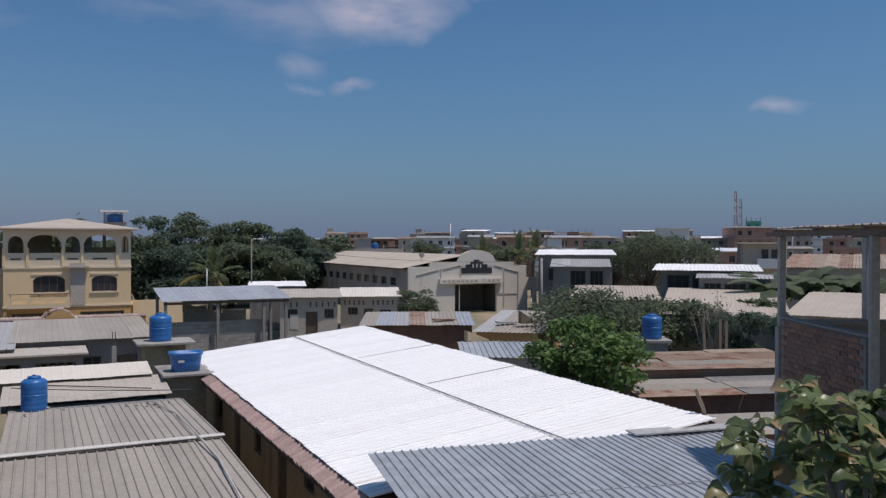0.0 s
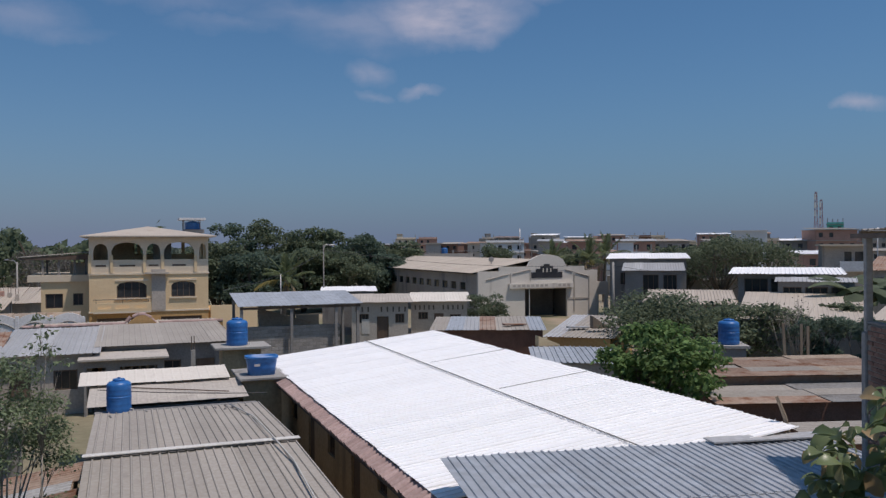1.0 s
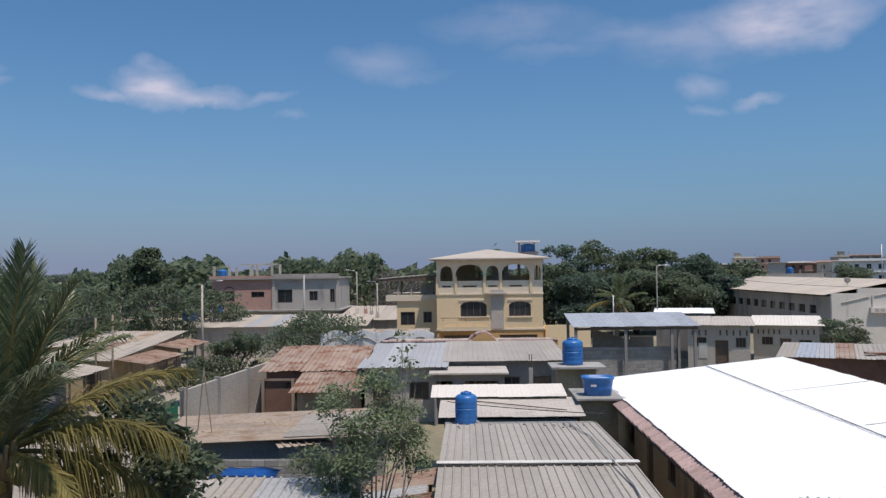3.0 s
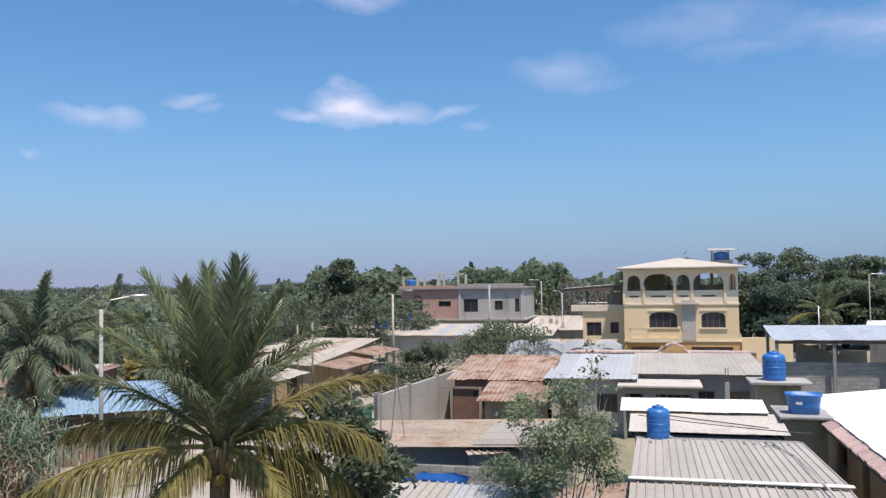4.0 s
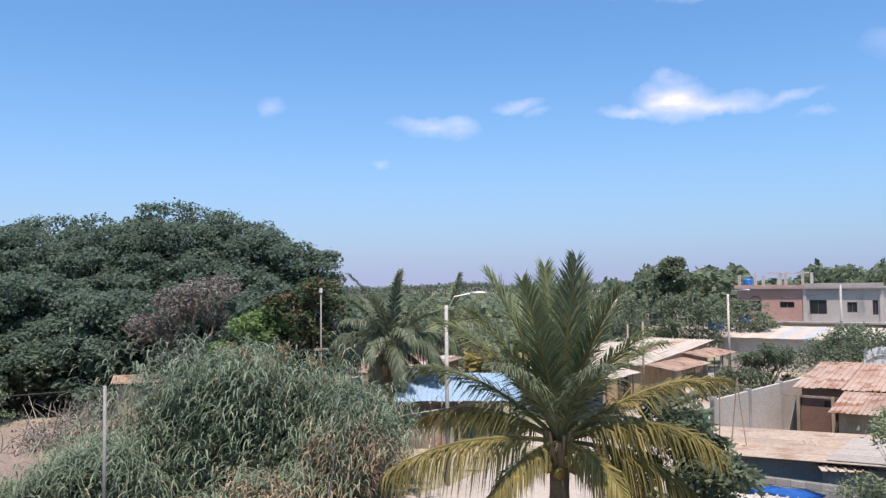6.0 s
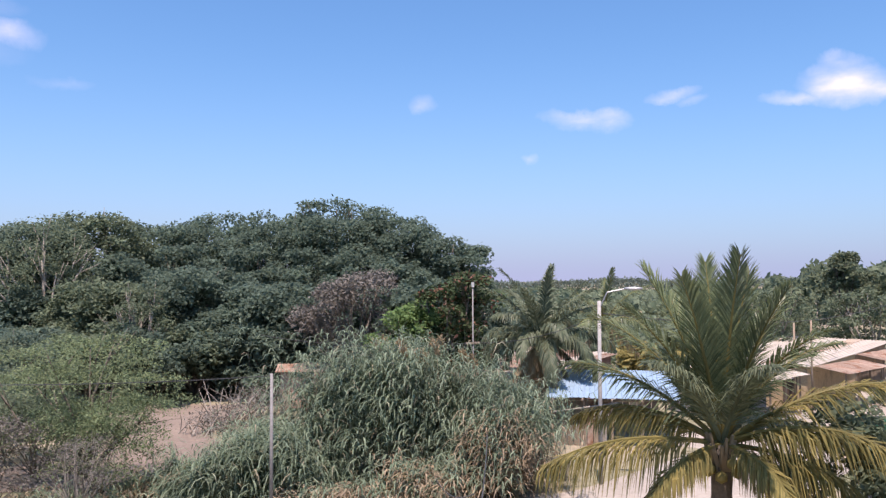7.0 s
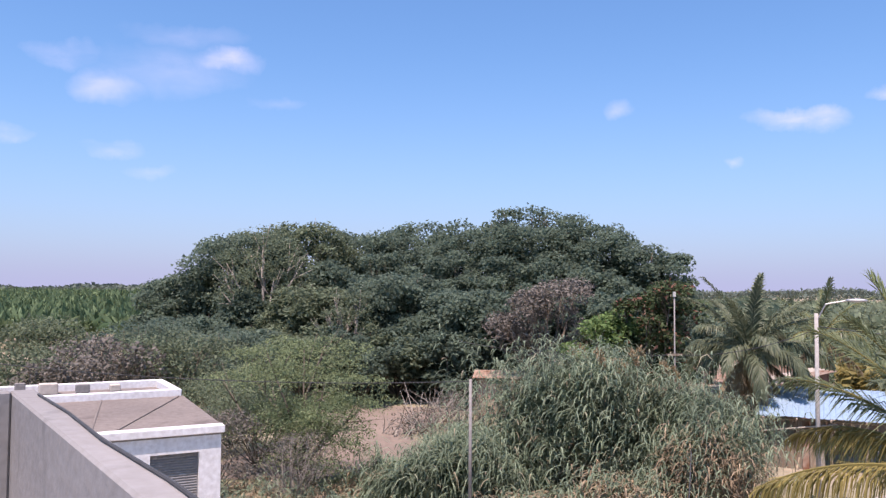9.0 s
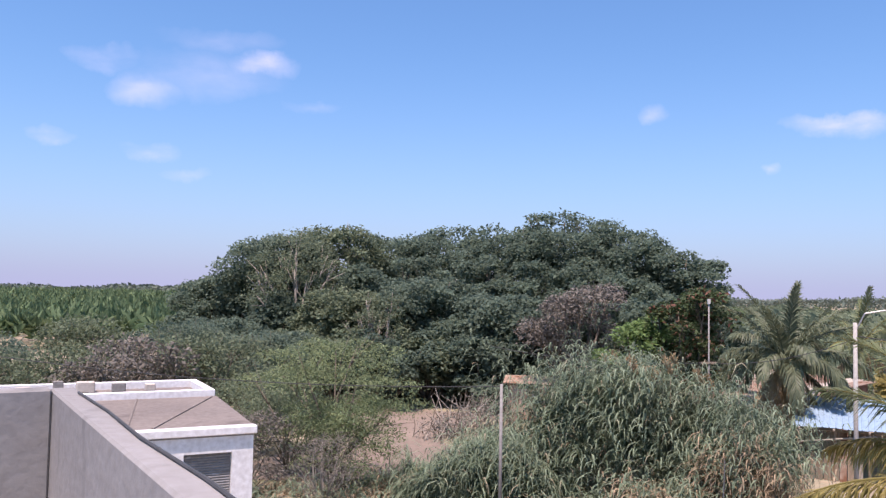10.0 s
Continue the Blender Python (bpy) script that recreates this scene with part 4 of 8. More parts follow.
part("eave_band", boxed(-0.03, W + 0.03, -0.04, 0.0, 8.16, 8.3), M["cream"], yh)
for x in (0.5, 2.3, 4.1):
    part("rail_post", tube(bmesh.new(), [(x, -0.75, 3.46), (x, -0.75, 3.72)], 0.02, 5), M["black"], yh)
part("hand_rail", tube(bmesh.new(), [(0.3, -0.75, 3.72), (4.3, -0.75, 3.72)], 0.025, 5), M["black"], yh)
for c, hw in ((2.95, 1.05), (6.65, 0.88)):
    wo = window(yh, c - hw, 0.10, 2.82 + 0.95, 2 * hw, 1.2, bars=3, frame_mat="dark_wood")
    part("lintel", boxed(c - hw - 0.1, c + hw + 0.1, -0.06, 0.0, 2.82 + 2.22, 2.82 + 2.34), M["cream"], yh)
    part("sill", boxed(c - hw - 0.12, c + hw + 0.12, -0.10, 0.0, 2.82 + 0.85, 2.82 + 0.95), M["cream"], yh)
for c, hw in ((0.8, 0.35), (2.65, 0.55), (4.5, 0.35), (6.35, 0.5)):
    part("slot", boxed(c - hw, c + hw, -0.012, 0.0, 5.64 + 0.5, 5.64 + 0.62), M["dark_wood"], yh)
for x in (0.05, 1.55, 3.85, 5.15, 7.55):
    part("pilaster", boxed(x - 0.1, x + 0.1, -0.09, 0.0, 5.64, 7.0), M["yellow"], yh)
part("stone_panel", boxed(4.35, 5.35, -0.10, -0.005, 2.82, 5.9), M["pale"], yh, "rough pale stone panel")
# a balcony with a rail
part("balcony", boxed(0.3, 4.3, -0.8, -0.07, 2.70, 2.84), M["cream"], yh)
part("balcony_front", wall_bm(4.0, 0.62, 0.62, 0.1, ((0.3, 1.2, 0.2, 0.45), (1.5, 2.5, 0.2, 0.45), (2.8, 3.7, 0.2, 0.45)), at=(0.3, -0.8)), M["yellow"], yh).location.z = 2.84
part("balcony_slab", boxed(3.9, 5.6, -0.45, -0.1, 5.56, 5.68), M["pale"], yh)
bm = bmesh.new()
e0, e1 = [bm.verts.new(p) for p in ((-0.6, -0.6, 8.34), (W + 0.6, -0.6, 8.34), (W + 0.6, D + 0.6, 8.34), (-0.6, D + 0.6, 8.34))], [bm.verts.new(p) for p in ((-0.6, -0.6, 8.44), (W + 0.6, -0.6, 8.44), (W + 0.6, D + 0.6, 8.44), (-0.6, D + 0.6, 8.44))]
apex = [bm.verts.new((W / 2, D / 2 - 0.4, 9.25)), bm.verts.new((W / 2, D / 2 + 0.4, 9.25))]
bm.faces.new(e0[::-1])
for k in range(4):
    bm.faces.new((e0[k], e0[(k + 1) % 4], e1[(k + 1) % 4], e1[k]))
bm.faces.new((e1[0], e1[1], apex[0])), bm.faces.new((e1[1], e1[2], apex[1], apex[0])), bm.faces.new((e1[2], e1[3], apex[1])), bm.faces.new((e1[3], e1[0], apex[0], apex[1]))
part("roof", bm, M["cream_tin"], yh, "pale hipped roof")
part("roof_stand", boxed(6.9, 8.5, 3.2, 4.8, 8.7, 9.0), M["dark_concrete"], yh)
lean = gthing("yellow_annex", 6.35, 66.6, 0, label="low orange-yellow annex wall", category="annex")
part("wall", boxed(0, 3.6, 0, 0.2, 0, 3.0), M["yellow"], lean)
part("wall", boxed(0, 3.6, 0.2, 6.0, 0, 2.6), M["orange"], lean)
wing = gthing("yellow_wing_house", -5.75, 68.5, 0, label="half-built yellow house with a bare roof frame", category="house")
part("wall", wall_bm(3.3, 5.0, 5.0, 0.2, ((0.3, 1.5, 3.0, 4.1), (2.2, 2.9, 3.2, 4.1))), M["yellow"], wing)
window(wing, 0.3, 0.06, 3.0, 1.2, 1.1, bars=1)
window(wing, 2.2, 0.06, 3.2, 0.7, 0.9, bars=1)
part("wall", boxed(0, 3.3, 0.2, 8.0, 0, 4.9), M["cream"], wing)
part("floor_slab", boxed(-0.9, 3.36, -0.15, 8, 5.0, 5.5), M["cream"], wing)
for x, y in ((0.1, 0.3), (1.2, 0.3), (2.3, 0.3), (3.1, 0.3), (0.1, 4.0), (3.1, 4.0)):
    part("post", boxed(x - 0.07, x + 0.07, y, y + 0.14, 5.5, 7.0), M["dark_concrete"], wing)
part("low_wall", boxed(1.9, 3.3, 2.0, 2.15, 5.5, 6.4), M["pale"], wing)
sheets(wing, -1.5, 3.3, 0.1, 6.0, 6.85, 7.2, M["fibre"], "x", 1.0, 0.3, 0.03, seed=15)
part("roof_beam", boxed(-1.45, 3.3, 0.12, 0.22, 6.66, 6.78, top=(6.80, 7.10, 7.10, 6.80)), M["dark_wood"], wing)
part("reinforcing_bar", tube(bmesh.new(), [(-1.0, 0.2, 6.9), (-1.25, 0.2, 7.6), (-1.5, 0.2, 8.1)], 0.05, 5), M["dark_wood"], wing)

# ---- posts with a blue-grey roof ----
shed = gthing("roof_shelter", 6.0, 47.0, 0, label="open roof shelter with a blue-grey metal roof over block walls", category="shelter")
sheets(shed, 0.0, 7.15, 0.0, 4.2, 4.2, 4.75, M["blue_metal"], "y", 1.0, 0.3, 0.008, seed=16)
for x, y in ((0.2, 0.2), (3.0, 0.2), (5.6, 0.2), (6.9, 0.2), (0.2, 3.8), (3.8, 3.8), (6.9, 3.8)):
    part("post", boxed(x - 0.08, x + 0.08, y - 0.08, y + 0.08, 0, 4.2 + 0.13 * y), M["dark_concrete"], shed)
part("beam", boxed(0.1, 7.05, 0.1, 0.2, 4.0, 4.14), M["dark_wood"], shed)

# ---- warehouse and its front ----
wareh = gthing("warehouse", 33.5, 76.6, 0, label="long pale warehouse with an arched front and wide dark gateway", category="warehouse")
WL = 14.0
part("front_wall", wall_bm(WL, 4.9, 4.9, 0.3, ((5.3, 10.3, 0.0, 3.0),)), M["front"], wareh)
bm = bmesh.new()
n = 12
for k in range(n):
    u0, u1 = -1 + 2 * k / n, -1 + 2 * (k + 1) / n
    z0, z1 = (5.35 + 1.25 * math.sqrt(max(0.0, 1 - u * u)) for u in (u0, u1))
    box(bm, 7.9 + u0 * 2.3, 7.9 + u1 * 2.3, -0.02, 0.28, 4.9, 0, top=(z0, z1, z1, z0))
bmesh.ops.remove_doubles(bm, verts=bm.verts[:], dist=1e-4)
part("gable_arch", bm, M["front"], wareh)
part("gable_step", boxed(2.4, 5.6, 0.0, 0.28, 4.9, 5.35), M["front"], wareh)
part("gable_step", boxed(10.2, 12.4, 0.0, 0.28, 4.9, 5.35), M["front"], wareh)
for x0, z0, x1, z1 in ((0.9, 4.05, 3.4, 4.6), (3.9, 4.65, 5.9, 5.05), (10.0, 5.0, 11.0, 4.75), (11.3, 4.65, 12.9, 4.25)):
    part("gable_band", tube(bmesh.new(), [(x0, -0.03, z0), (x1, -0.03, z1)], 0.06, 5), M["pale"], wareh)
for x, z0, z1 in ((3.65, 3.0, 4.7), (5.95, 3.8, 5.0), (11.15, 0.5, 4.7), (12.95, 0.5, 4.3)):
    part("pilaster", boxed(x - 0.06, x + 0.06, -0.06, 0.0, z0, z1), M["pale"], wareh)
part("side_band", boxed(10.4, 12.9, -0.05, 0.0, 1.85, 2.0), M["pale"], wareh)
# back panel of the gateway, its gloom painted as a dark colour
part("gate_recess", boxed(5.35, 10.25, 3.0, 3.1, 0.0, 2.98), M["interior_shade"], wareh)
part("gate_post", tube(bmesh.new(), [(5.75, -0.12, 0), (5.75, -0.12, 3.1)], 0.05, 6), M["pipe"], wareh)
part("gate_side", boxed(5.1, 5.3, 0.3, 3.0, 0, 3.0), M["interior_shade"], wareh)
part("gate_side", boxed(10.3, 10.5, 0.3, 3.0, 0, 3.0), M["interior_shade"], wareh)
part("sign_board", boxed(3.4, 10.9, -0.35, -0.02, 3.12, 3.62), M["front"], wareh, "pale board with worn lettering")
for k in range(13):
    if k not in (8, 9):
        part("sign_bar", boxed(3.75 + k * 0.53, 3.75 + k * 0.53 + 0.34, -0.362, -0.35, 3.26, 3.5), M["pale"], wareh)
for x0, x1, z0, z1 in ((6.0, 9.7, 4.15, 4.75), (6.55, 9.15, 4.75, 5.1), (7.1, 8.6, 5.1, 5.4), (7.5, 8.2, 5.4, 5.6)):
    part("gable_window", boxed(x0, x1, -0.05, -0.021, z0, z1), M["black"], wareh, "dark stepped window")
for x in (7.35, 7.8, 8.25):
    part("mullion", boxed(x, x + 0.12, -0.09, -0.05, 4.75, 5.15), M["front"], wareh)
part("side_wall", wall_bm(41, 4.6, 4.6, 0.3, tuple((3.0 + i * 2.6, 4.6 + i * 2.6, 2.9, 3.7) for i in range(14)), at=(0, 0.3), turn=1), M["grey_wall"], wareh)
part("side_wall", boxed(WL - 0.3, WL, 0.3, 41, 0, 4.6), M["grey_wall"], wareh)
part("back_wall", boxed(0.3, WL - 0.3, 40.7, 41, 0, 4.6), M["grey_wall"], wareh)
for i in range(14):
    part("pane", boxed(0.14, 0.16, 3.3 + i * 2.6, 4.9 + i * 2.6, 2.92, 3.68), M["glass"], wareh)
sheets(wareh, -0.5, WL / 2, 0.6, 41.6, 4.75, 6.1, M["cream_tin"], "x", 1.1, 0.3, 0.02, seed=17)
sheets(wareh, WL / 2, WL + 0.5, 0.6, 41.6, 6.1, 4.75, M["cream_tin"], "x", 1.1, 0.3, 0.02, seed=18)
part("side_wing", wall_bm(1.6, 3.6, 3.6, 0.3, ((0.4, 1.2, 0.0, 2.2),), at=(WL, 0.4)), M["front"], wareh)

# ---- unfinished frame with a brick wall, to the east ----
fr = thing("unfinished_house", 6.1, 15.2, 0, -90.0, "unfinished house with concrete posts, roof beams and a rough brick wall", "house")
part("post", boxed(-0.06, 0.06, -0.06, 0.06, 5.98, 7.60, bev=0.015), M["concrete"], fr)
part("post", boxed(-0.09, 0.09, -0.09, 0.09, 0, 5.98, bev=0.02), M["concrete"], fr)
part("post", boxed(3.19, 3.30, -0.10, 0.02, 0, 7.60, bev=0.015), M["concrete"], fr)
part("post", boxed(-3.1, -2.9, 3.02, 3.20, 0, 7.60, bev=0.015), M["concrete"], fr)
part("beam", boxed(-0.5, 7.4, -0.10, 0.06, 7.60, 7.68), M["dark_wood"], fr)
part("beam", boxed(-3.6, 7.4, 3.05, 3.18, 7.60, 7.68), M["dark_wood"], fr)
for i in range(5):
    part("joist", boxed(-0.4 + i * 1.6, -0.32 + i * 1.6, 0.0, 3.5, 7.68, 7.73), M["wood"], fr)
sheets(fr, -0.5, 7.2, 0.0, 3.6, 7.74, 7.78, M["fibre"], "y", 1.0, 0.25, 0.02, seed=19)
part("wall_core", boxed(0.16, 3.1, -0.05, 0.07, 0.0, 6.14), M["mortar"], fr)
part("wall_core", boxed(0.0, 0.12, 0.16, 5.0, 0.0, 6.02), M["mortar"], fr)
part("coping", boxed(0.1, 3.15, -0.075, 0.09, 6.14, 6.17), M["dark_concrete"], fr)
part("coping", boxed(-0.1, 0.18, 0.16, 5.0, 6.02, 6.10), M["dark_concrete"], fr)

# ---- roofs to the east, behind the small tree ----
house("rusty_roof_house", "low house under rusty patched roof sheets", 0, 7.2, 0, 4.4, 2.72, 2.86, "rust", "rust", along="x", odd=((M["brown_tin"], 0.3), (M["fibre"], 0.3)), seed=24, world=(6.4, 30.7, 2), loose=0.05, over=0.25, rows=3, pitch=0.2, rib=0.025)
house("rusty_roof_house", "low house under dull blue-grey roof sheets", 0, 6.6, 0, 2.9, 2.42, 2.55, "brick", "fibre", along="x", odd=((M["dark_concrete"], 0.3), (M["rust"], 0.1)), seed=26, world=(6.7, 27.3, 3), rows=2, loose=0.04, over=0.25, pitch=0.2, rib=0.02)
house("rusty_roof_house", "low shed under a grey sheet beside the white roof", 0, 4.2, 0, 2.4, 2.1, 2.2, "brick", "fibre", along="x", seed=23, world=(8.4, 23.4, 4), loose=0.03, over=0.15, pitch=0.2, rib=0.02)
facing("grey_roof_house", "long low house under grey patched roof sheets", 5.6, -2.0, 49.0, 6.5, 2.55, 2.75, "brick", "fibre", seed=23, rib=0.03, odd=((M["tin"], 0.2), (M["rust"], 0.08), (M["blue_metal"], 0.25)), loose=0.03, over=0.2)
facing("grey_roof_house", "low house under dull grey roof sheets", -2.3, -6.6, 46.0, 8.0, 2.5, 3.0, "orange", "tin", turn=-12, seed=24, odd=((M["fibre"], 0.5),), loose=0.03, over=0.2)
facing("blue_shed", "low shed under a blue-grey sheet", -1.6, -7.4, 36.0, 4.0, 2.45, 2.6, "grey_wall", "blue_metal", turn=6, seed=53, loose=0.03, over=0.2, category="shed")
pale_a = facing("pale_wall_house", "brownish house with vent blocks under a flat pale roof", 11.2, 7.3, 63.0, 7, 3.3, 3.5, "pale", "pale", rib=0.015, holes=((0.5, 1.3, 1.7, 2.4), (1.9, 2.8, 0.05, 2.2), (3.3, 4.0, 1.7, 2.4)), seed=25, loose=0.02)
pale_b = facing("pale_wall_house", "low pale house with vent blocks and a white roof edge", 7.1, 3.2, 68.0, 7, 3.0, 3.3, "pale", "front", rib=0.015, holes=((0.6, 1.4, 1.5, 2.1), (1.9, 2.7, 0.05, 2.0), (3.2, 4.1, 1.0, 1.9)), seed=26, loose=0.02)
def vents(ob, x0, x1, n, z):
    """A row of slim dark strips under the eaves; the shade of vent slots is in their colour."""
    for k in range(n):
        x = x0 + (x1 - x0) * k / max(1, n - 1)
        part("vent", boxed(x, x + 0.12, -0.012, -0.002, z, z + 0.38), M["interior_shade"], ob)


vents(pale_a, 0.3, 1.2, 3, 2.55)
vents(pale_a, 2.2, 4.0, 5, 2.55)
part("pale_door", boxed(0.75, 1.35, -0.03, -0.004, 0.9, 2.0), M["pipe"], pale_a)
vents(pale_b, 0.3, 1.8, 5, 2.3)
vents(pale_b, 2.6, 4.2, 5, 2.3)
facing("open_hall", "upper hall with open dark sides under a white roof", -14.8, -20.6, 60.0, 5, 5.55, 5.78, "dark_concrete", "white_metal", holes=((0.4, 1.9, 3.95, 5.2), (2.1, 3.6, 3.95, 5.2), (3.8, 5.4, 3.95, 5.2)), seed=29, over=0.6)
facing("long_roof_house", "wide low house under a pale brownish roof", -15.0, -22.5, 48.0, 9, 3.5, 4.4, "dark_concrete", "cream_tin", seed=27, rib=0.015, over=0.3)
facing("long_roof_house", "low gabled house under a pale patched roof", -22.8, -30.0, 46.0, 8, 3.8, 4.5, "pale", "cream_tin", turn=-6, seed=28, rib=0.02, over=0.3)
facing("brown_hall", "long hall with pale walls under a rusty brown roof", -22.6, -31.0, 68.0, 12, 5.6, 6.4, "pale", "rust", seed=54, odd=((M["brown_tin"], 0.5),), over=0.4, category="hall")
facing("dark_hall", "dark block house with a white balcony box under a white roof", -6.6, -11.6, 84.0, 9, 6.2, 6.6, "dark_concrete", "white_metal", holes=((1.0, 2.0, 3.6, 4.8), (4.8, 6.0, 3.6, 4.8)), seed=55, over=0.4)
bal = thing("balcony_house", *polar(-7.85, 80.0), 0, -8.6, "white box-shaped upper room over a grey ground floor", "house")
part("wall", wall_bm(2.6, 1.95, 1.95, 0.15, ((1.1, 1.5, 0.75, 1.3),)), M["plaster"], bal).location.z = 3.2
part("wall", boxed(0, 2.6, 0.15, 3.5, 3.2, 5.1), M["plaster"], bal)
part("pane", boxed(1.1, 1.5, 0.10, 0.12, 3.95, 4.5), M["glass"], bal)
part("ground_wall", boxed(0.1, 2.5, 0.1, 3.4, 0, 3.2), M["grey_wall"], bal)
part("floor_slab", boxed(-0.1, 4.2, -0.5, 3.5, 3.02, 3.2), M["plaster"], bal)
for k in range(6):
    part("baluster", boxed(2.75 + k * 0.25, 2.81 + k * 0.25, -0.45, -0.39, 3.2, 3.75), M["plaster"], bal)
part("hand_rail", boxed(2.65, 4.2, -0.47, -0.37, 3.75, 3.83), M["plaster"], bal)
facing("front_roof_house", "dark open house under a long pale roof sheet", -7.6, -11.3, 78.0, 4.5, 5.2, 5.75, "dark_concrete", "tin", seed=71, over=0.3, holes=((1.6, 3.0, 3.0, 4.8), (3.4, 4.6, 3.0, 4.8)))
b2 = thing("balcony_house", *polar(-20.0, 96.0), 0, -16.0, "pale two-storey house with a white balcony", "house")
part("wall", wall_bm(4.0, 7.3, 7.3, 0.2, ((1.9, 2.6, 5.4, 6.7), (2.9, 3.7, 5.2, 6.7))), M["pale"], b2)
# solid body behind the window holes, coloured dark for the unlit rooms
part("wall", boxed(0, 4.0, 0.2, 6.0, 0, 7.2), M["interior_shade"], b2)
part("side_wall", boxed(-0.2, 0.0, 0.0, 6.0, 0, 7.3), M["grey_wall"], b2)
part("roof_slab", boxed(-0.5, 4.4, -0.9, 6.2, 7.3, 7.48), M["cream"], b2)
part("balcony", boxed(1.4, 4.4, -1.0, -0.85, 4.7, 5.7), M["plaster"], b2)
part("balcony", boxed(1.4, 4.4, -0.85, 0.0, 4.6, 4.75), M["plaster"], b2)
part("column", boxed(4.1, 4.35, -1.0, -0.8, 5.7, 7.3), M["plaster"], b2)
part("column", boxed(4.1, 4.35, -1.0, -0.8, 0, 4.6), M["plaster"], b2)
facing("white_sheet_hall", "low hall under a white roof behind the street houses", 13.2, 9.6, 71.0, 4, 3.72, 3.92, "dark_concrete", "white_metal", rib=0.015, seed=72, over=0.2, category="hall")
facing("open_hall", "dark open porch under a thin white sheet", -17.2, -21.6, 57.0, 1.6, 5.15, 5.32, "dark_concrete", "tin", seed=73, over=0.2, holes=((0.3, 1.4, 3.6, 4.8), (1.6, 2.9, 3.6, 4.8), (3.1, 4.4, 3.6, 4.8)), shut=False)
facing("low_block_house", "low grey block house behind the trees", -9.0, -14.5, 66.0, 8, 3.0, 3.6, "grey_wall", "cream_tin", seed=57, holes=((1, 2, 1, 2), (3.5, 4.4, 0.05, 2)))

# ---- west: the houses along the street ----
house("brown_roof_house", "low block shack under brownish weathered roof sheets", -10.0, -3.0, 25.6, 30.0, 2.30, 2.55, "block", "brown_tin", along="x", pitch=0.2, rib=0.03, odd=(), seed=31, loose=0.02, holes=((0.5, 2.4, 0.05, 1.7), (4.4, 5.3, 0.05, 1.9)))
facing("tin_patch_shed", "lean-to under one grey sheet", 38.6, 35.4, 25.6, 3.4, 2.30, 2.42, "block", "brown_tin", turn=12, seed=58, over=0.15, category="shed")
house("red_roof_house", "low brick house under rust-red roof sheets", -10.2, -5.6, 42.0, 47.2, 2.55, 3.2, "brick", "rust", holes=((1.0, 1.9, 0.05, 1.9),), seed=32, loose=0.03)
house("red_roof_shed", "lean-to under rust-red sheets", -7.9, -5.3, 38.4, 41.4, 2.0, 2.4, "wood", "rust", seed=33, loose=0.03)
yard_wall = gthing("yard_wall", -10.9, 46.4, 0, -106, label="long grey rendered yard wall with a green gate", category="wall")
part("wall", boxed(0, 8.6, 0, 0.18, 0, 2.5, top=(2.6, 2.1, 2.1, 2.6)), M["grey_wall"], yard_wall)
for i in range(4):
    part("post", boxed(0.0 + i * 2.8, 0.2 + i * 2.8, -0.04, 0.22, 0, 2.66 - i * 0.14), M["concrete"], yard_wall)
gate = part("gate", boxed(8.9, 10.6, 0.03, 0.09, 0.1, 1.6), M["green_paint"], yard_wall, "dark green metal gate")
for i in range(3):
    part("gate_bar", boxed(8.9, 10.6, 0.0, 0.03, 0.3 + i * 0.6, 0.38 + i * 0.6), M["green_paint"], gate)

house("cream_roof_house", "low house under a cream sheet roof", -29.5, -22.3, 57.5, 64.0, 2.5, 3.0, "wood", "cream_tin", seed=35, holes=((1, 2, 0.9, 1.9), (3, 3.9, 0.05, 2.0)), odd=((M["brown_tin"], 0.25),), loose=0.02)
house("cream_roof_house", "low house under a cream and rusty sheet roof", -25.5, -21.0, 48, 55, 2.5, 2.9, "ochre", "cream_tin", seed=36, holes=((1, 2, 0.9, 1.9), (3, 3.9, 0.05, 2.0)), odd=((M["rust"], 0.3),), loose=0.02)
house("cream_roof_house", "small shack under a pale flat roof", -26.0, -22.5, 42.0, 46.0, 2.5, 2.6, "concrete", "cream_tin", seed=37, holes=((1, 2, 0.05, 1.9),), loose=0.02)
house("cream_roof_house", "low house under long pale roofs", -24, -9, 72, 79, 2.8, 3.4, "pale", "cream_tin", seed=38, odd=((M["tin"], 0.3),), loose=0.02)
house("pale_roof_house", "low house under brown sheets behind the white wall", -9.0, -3.2, 60.0, 65.0, 2.5, 2.9, "pale", "brown_tin", seed=39, loose=0.02)
scal = gthing("white_wall", -10.2, 58.2, 0, label="white painted wall with a scalloped top and grey curved bands", category="wall")
bm = bmesh.new()
for k in range(48):
    z0, z1 = (3.05 + 0.32 * abs(math.sin(math.pi * q / 12)) for q in (k, k + 1))
    box(bm, k * 0.165, (k + 1) * 0.165, 0, 0.16, 0, 0, top=(z0, z1, z1, z0))
bmesh.ops.remove_doubles(bm, verts=bm.verts[:], dist=1e-4)
part("wall", bm, M["plaster"], scal)
for i in range(4):
    part("band", tube(bmesh.new(), [(0.15 + i * 1.98 + 1.7 * q / 8, -0.02, 2.5 + 0.35 * math.sin(math.pi * q / 8)) for q in range(9)], 0.05, 5), M["concrete"], scal)
    part("post", boxed(i * 1.98 - 0.1, i * 1.98 + 0.1, -0.06, 0.22, 0, 3.25), M["plaster"], scal)
house("pale_roof_house", "low house under long pale sheets", -12.5, -3, 80, 92, 2.8, 3.6, "pale", "cream_tin", seed=40, loose=0.02)
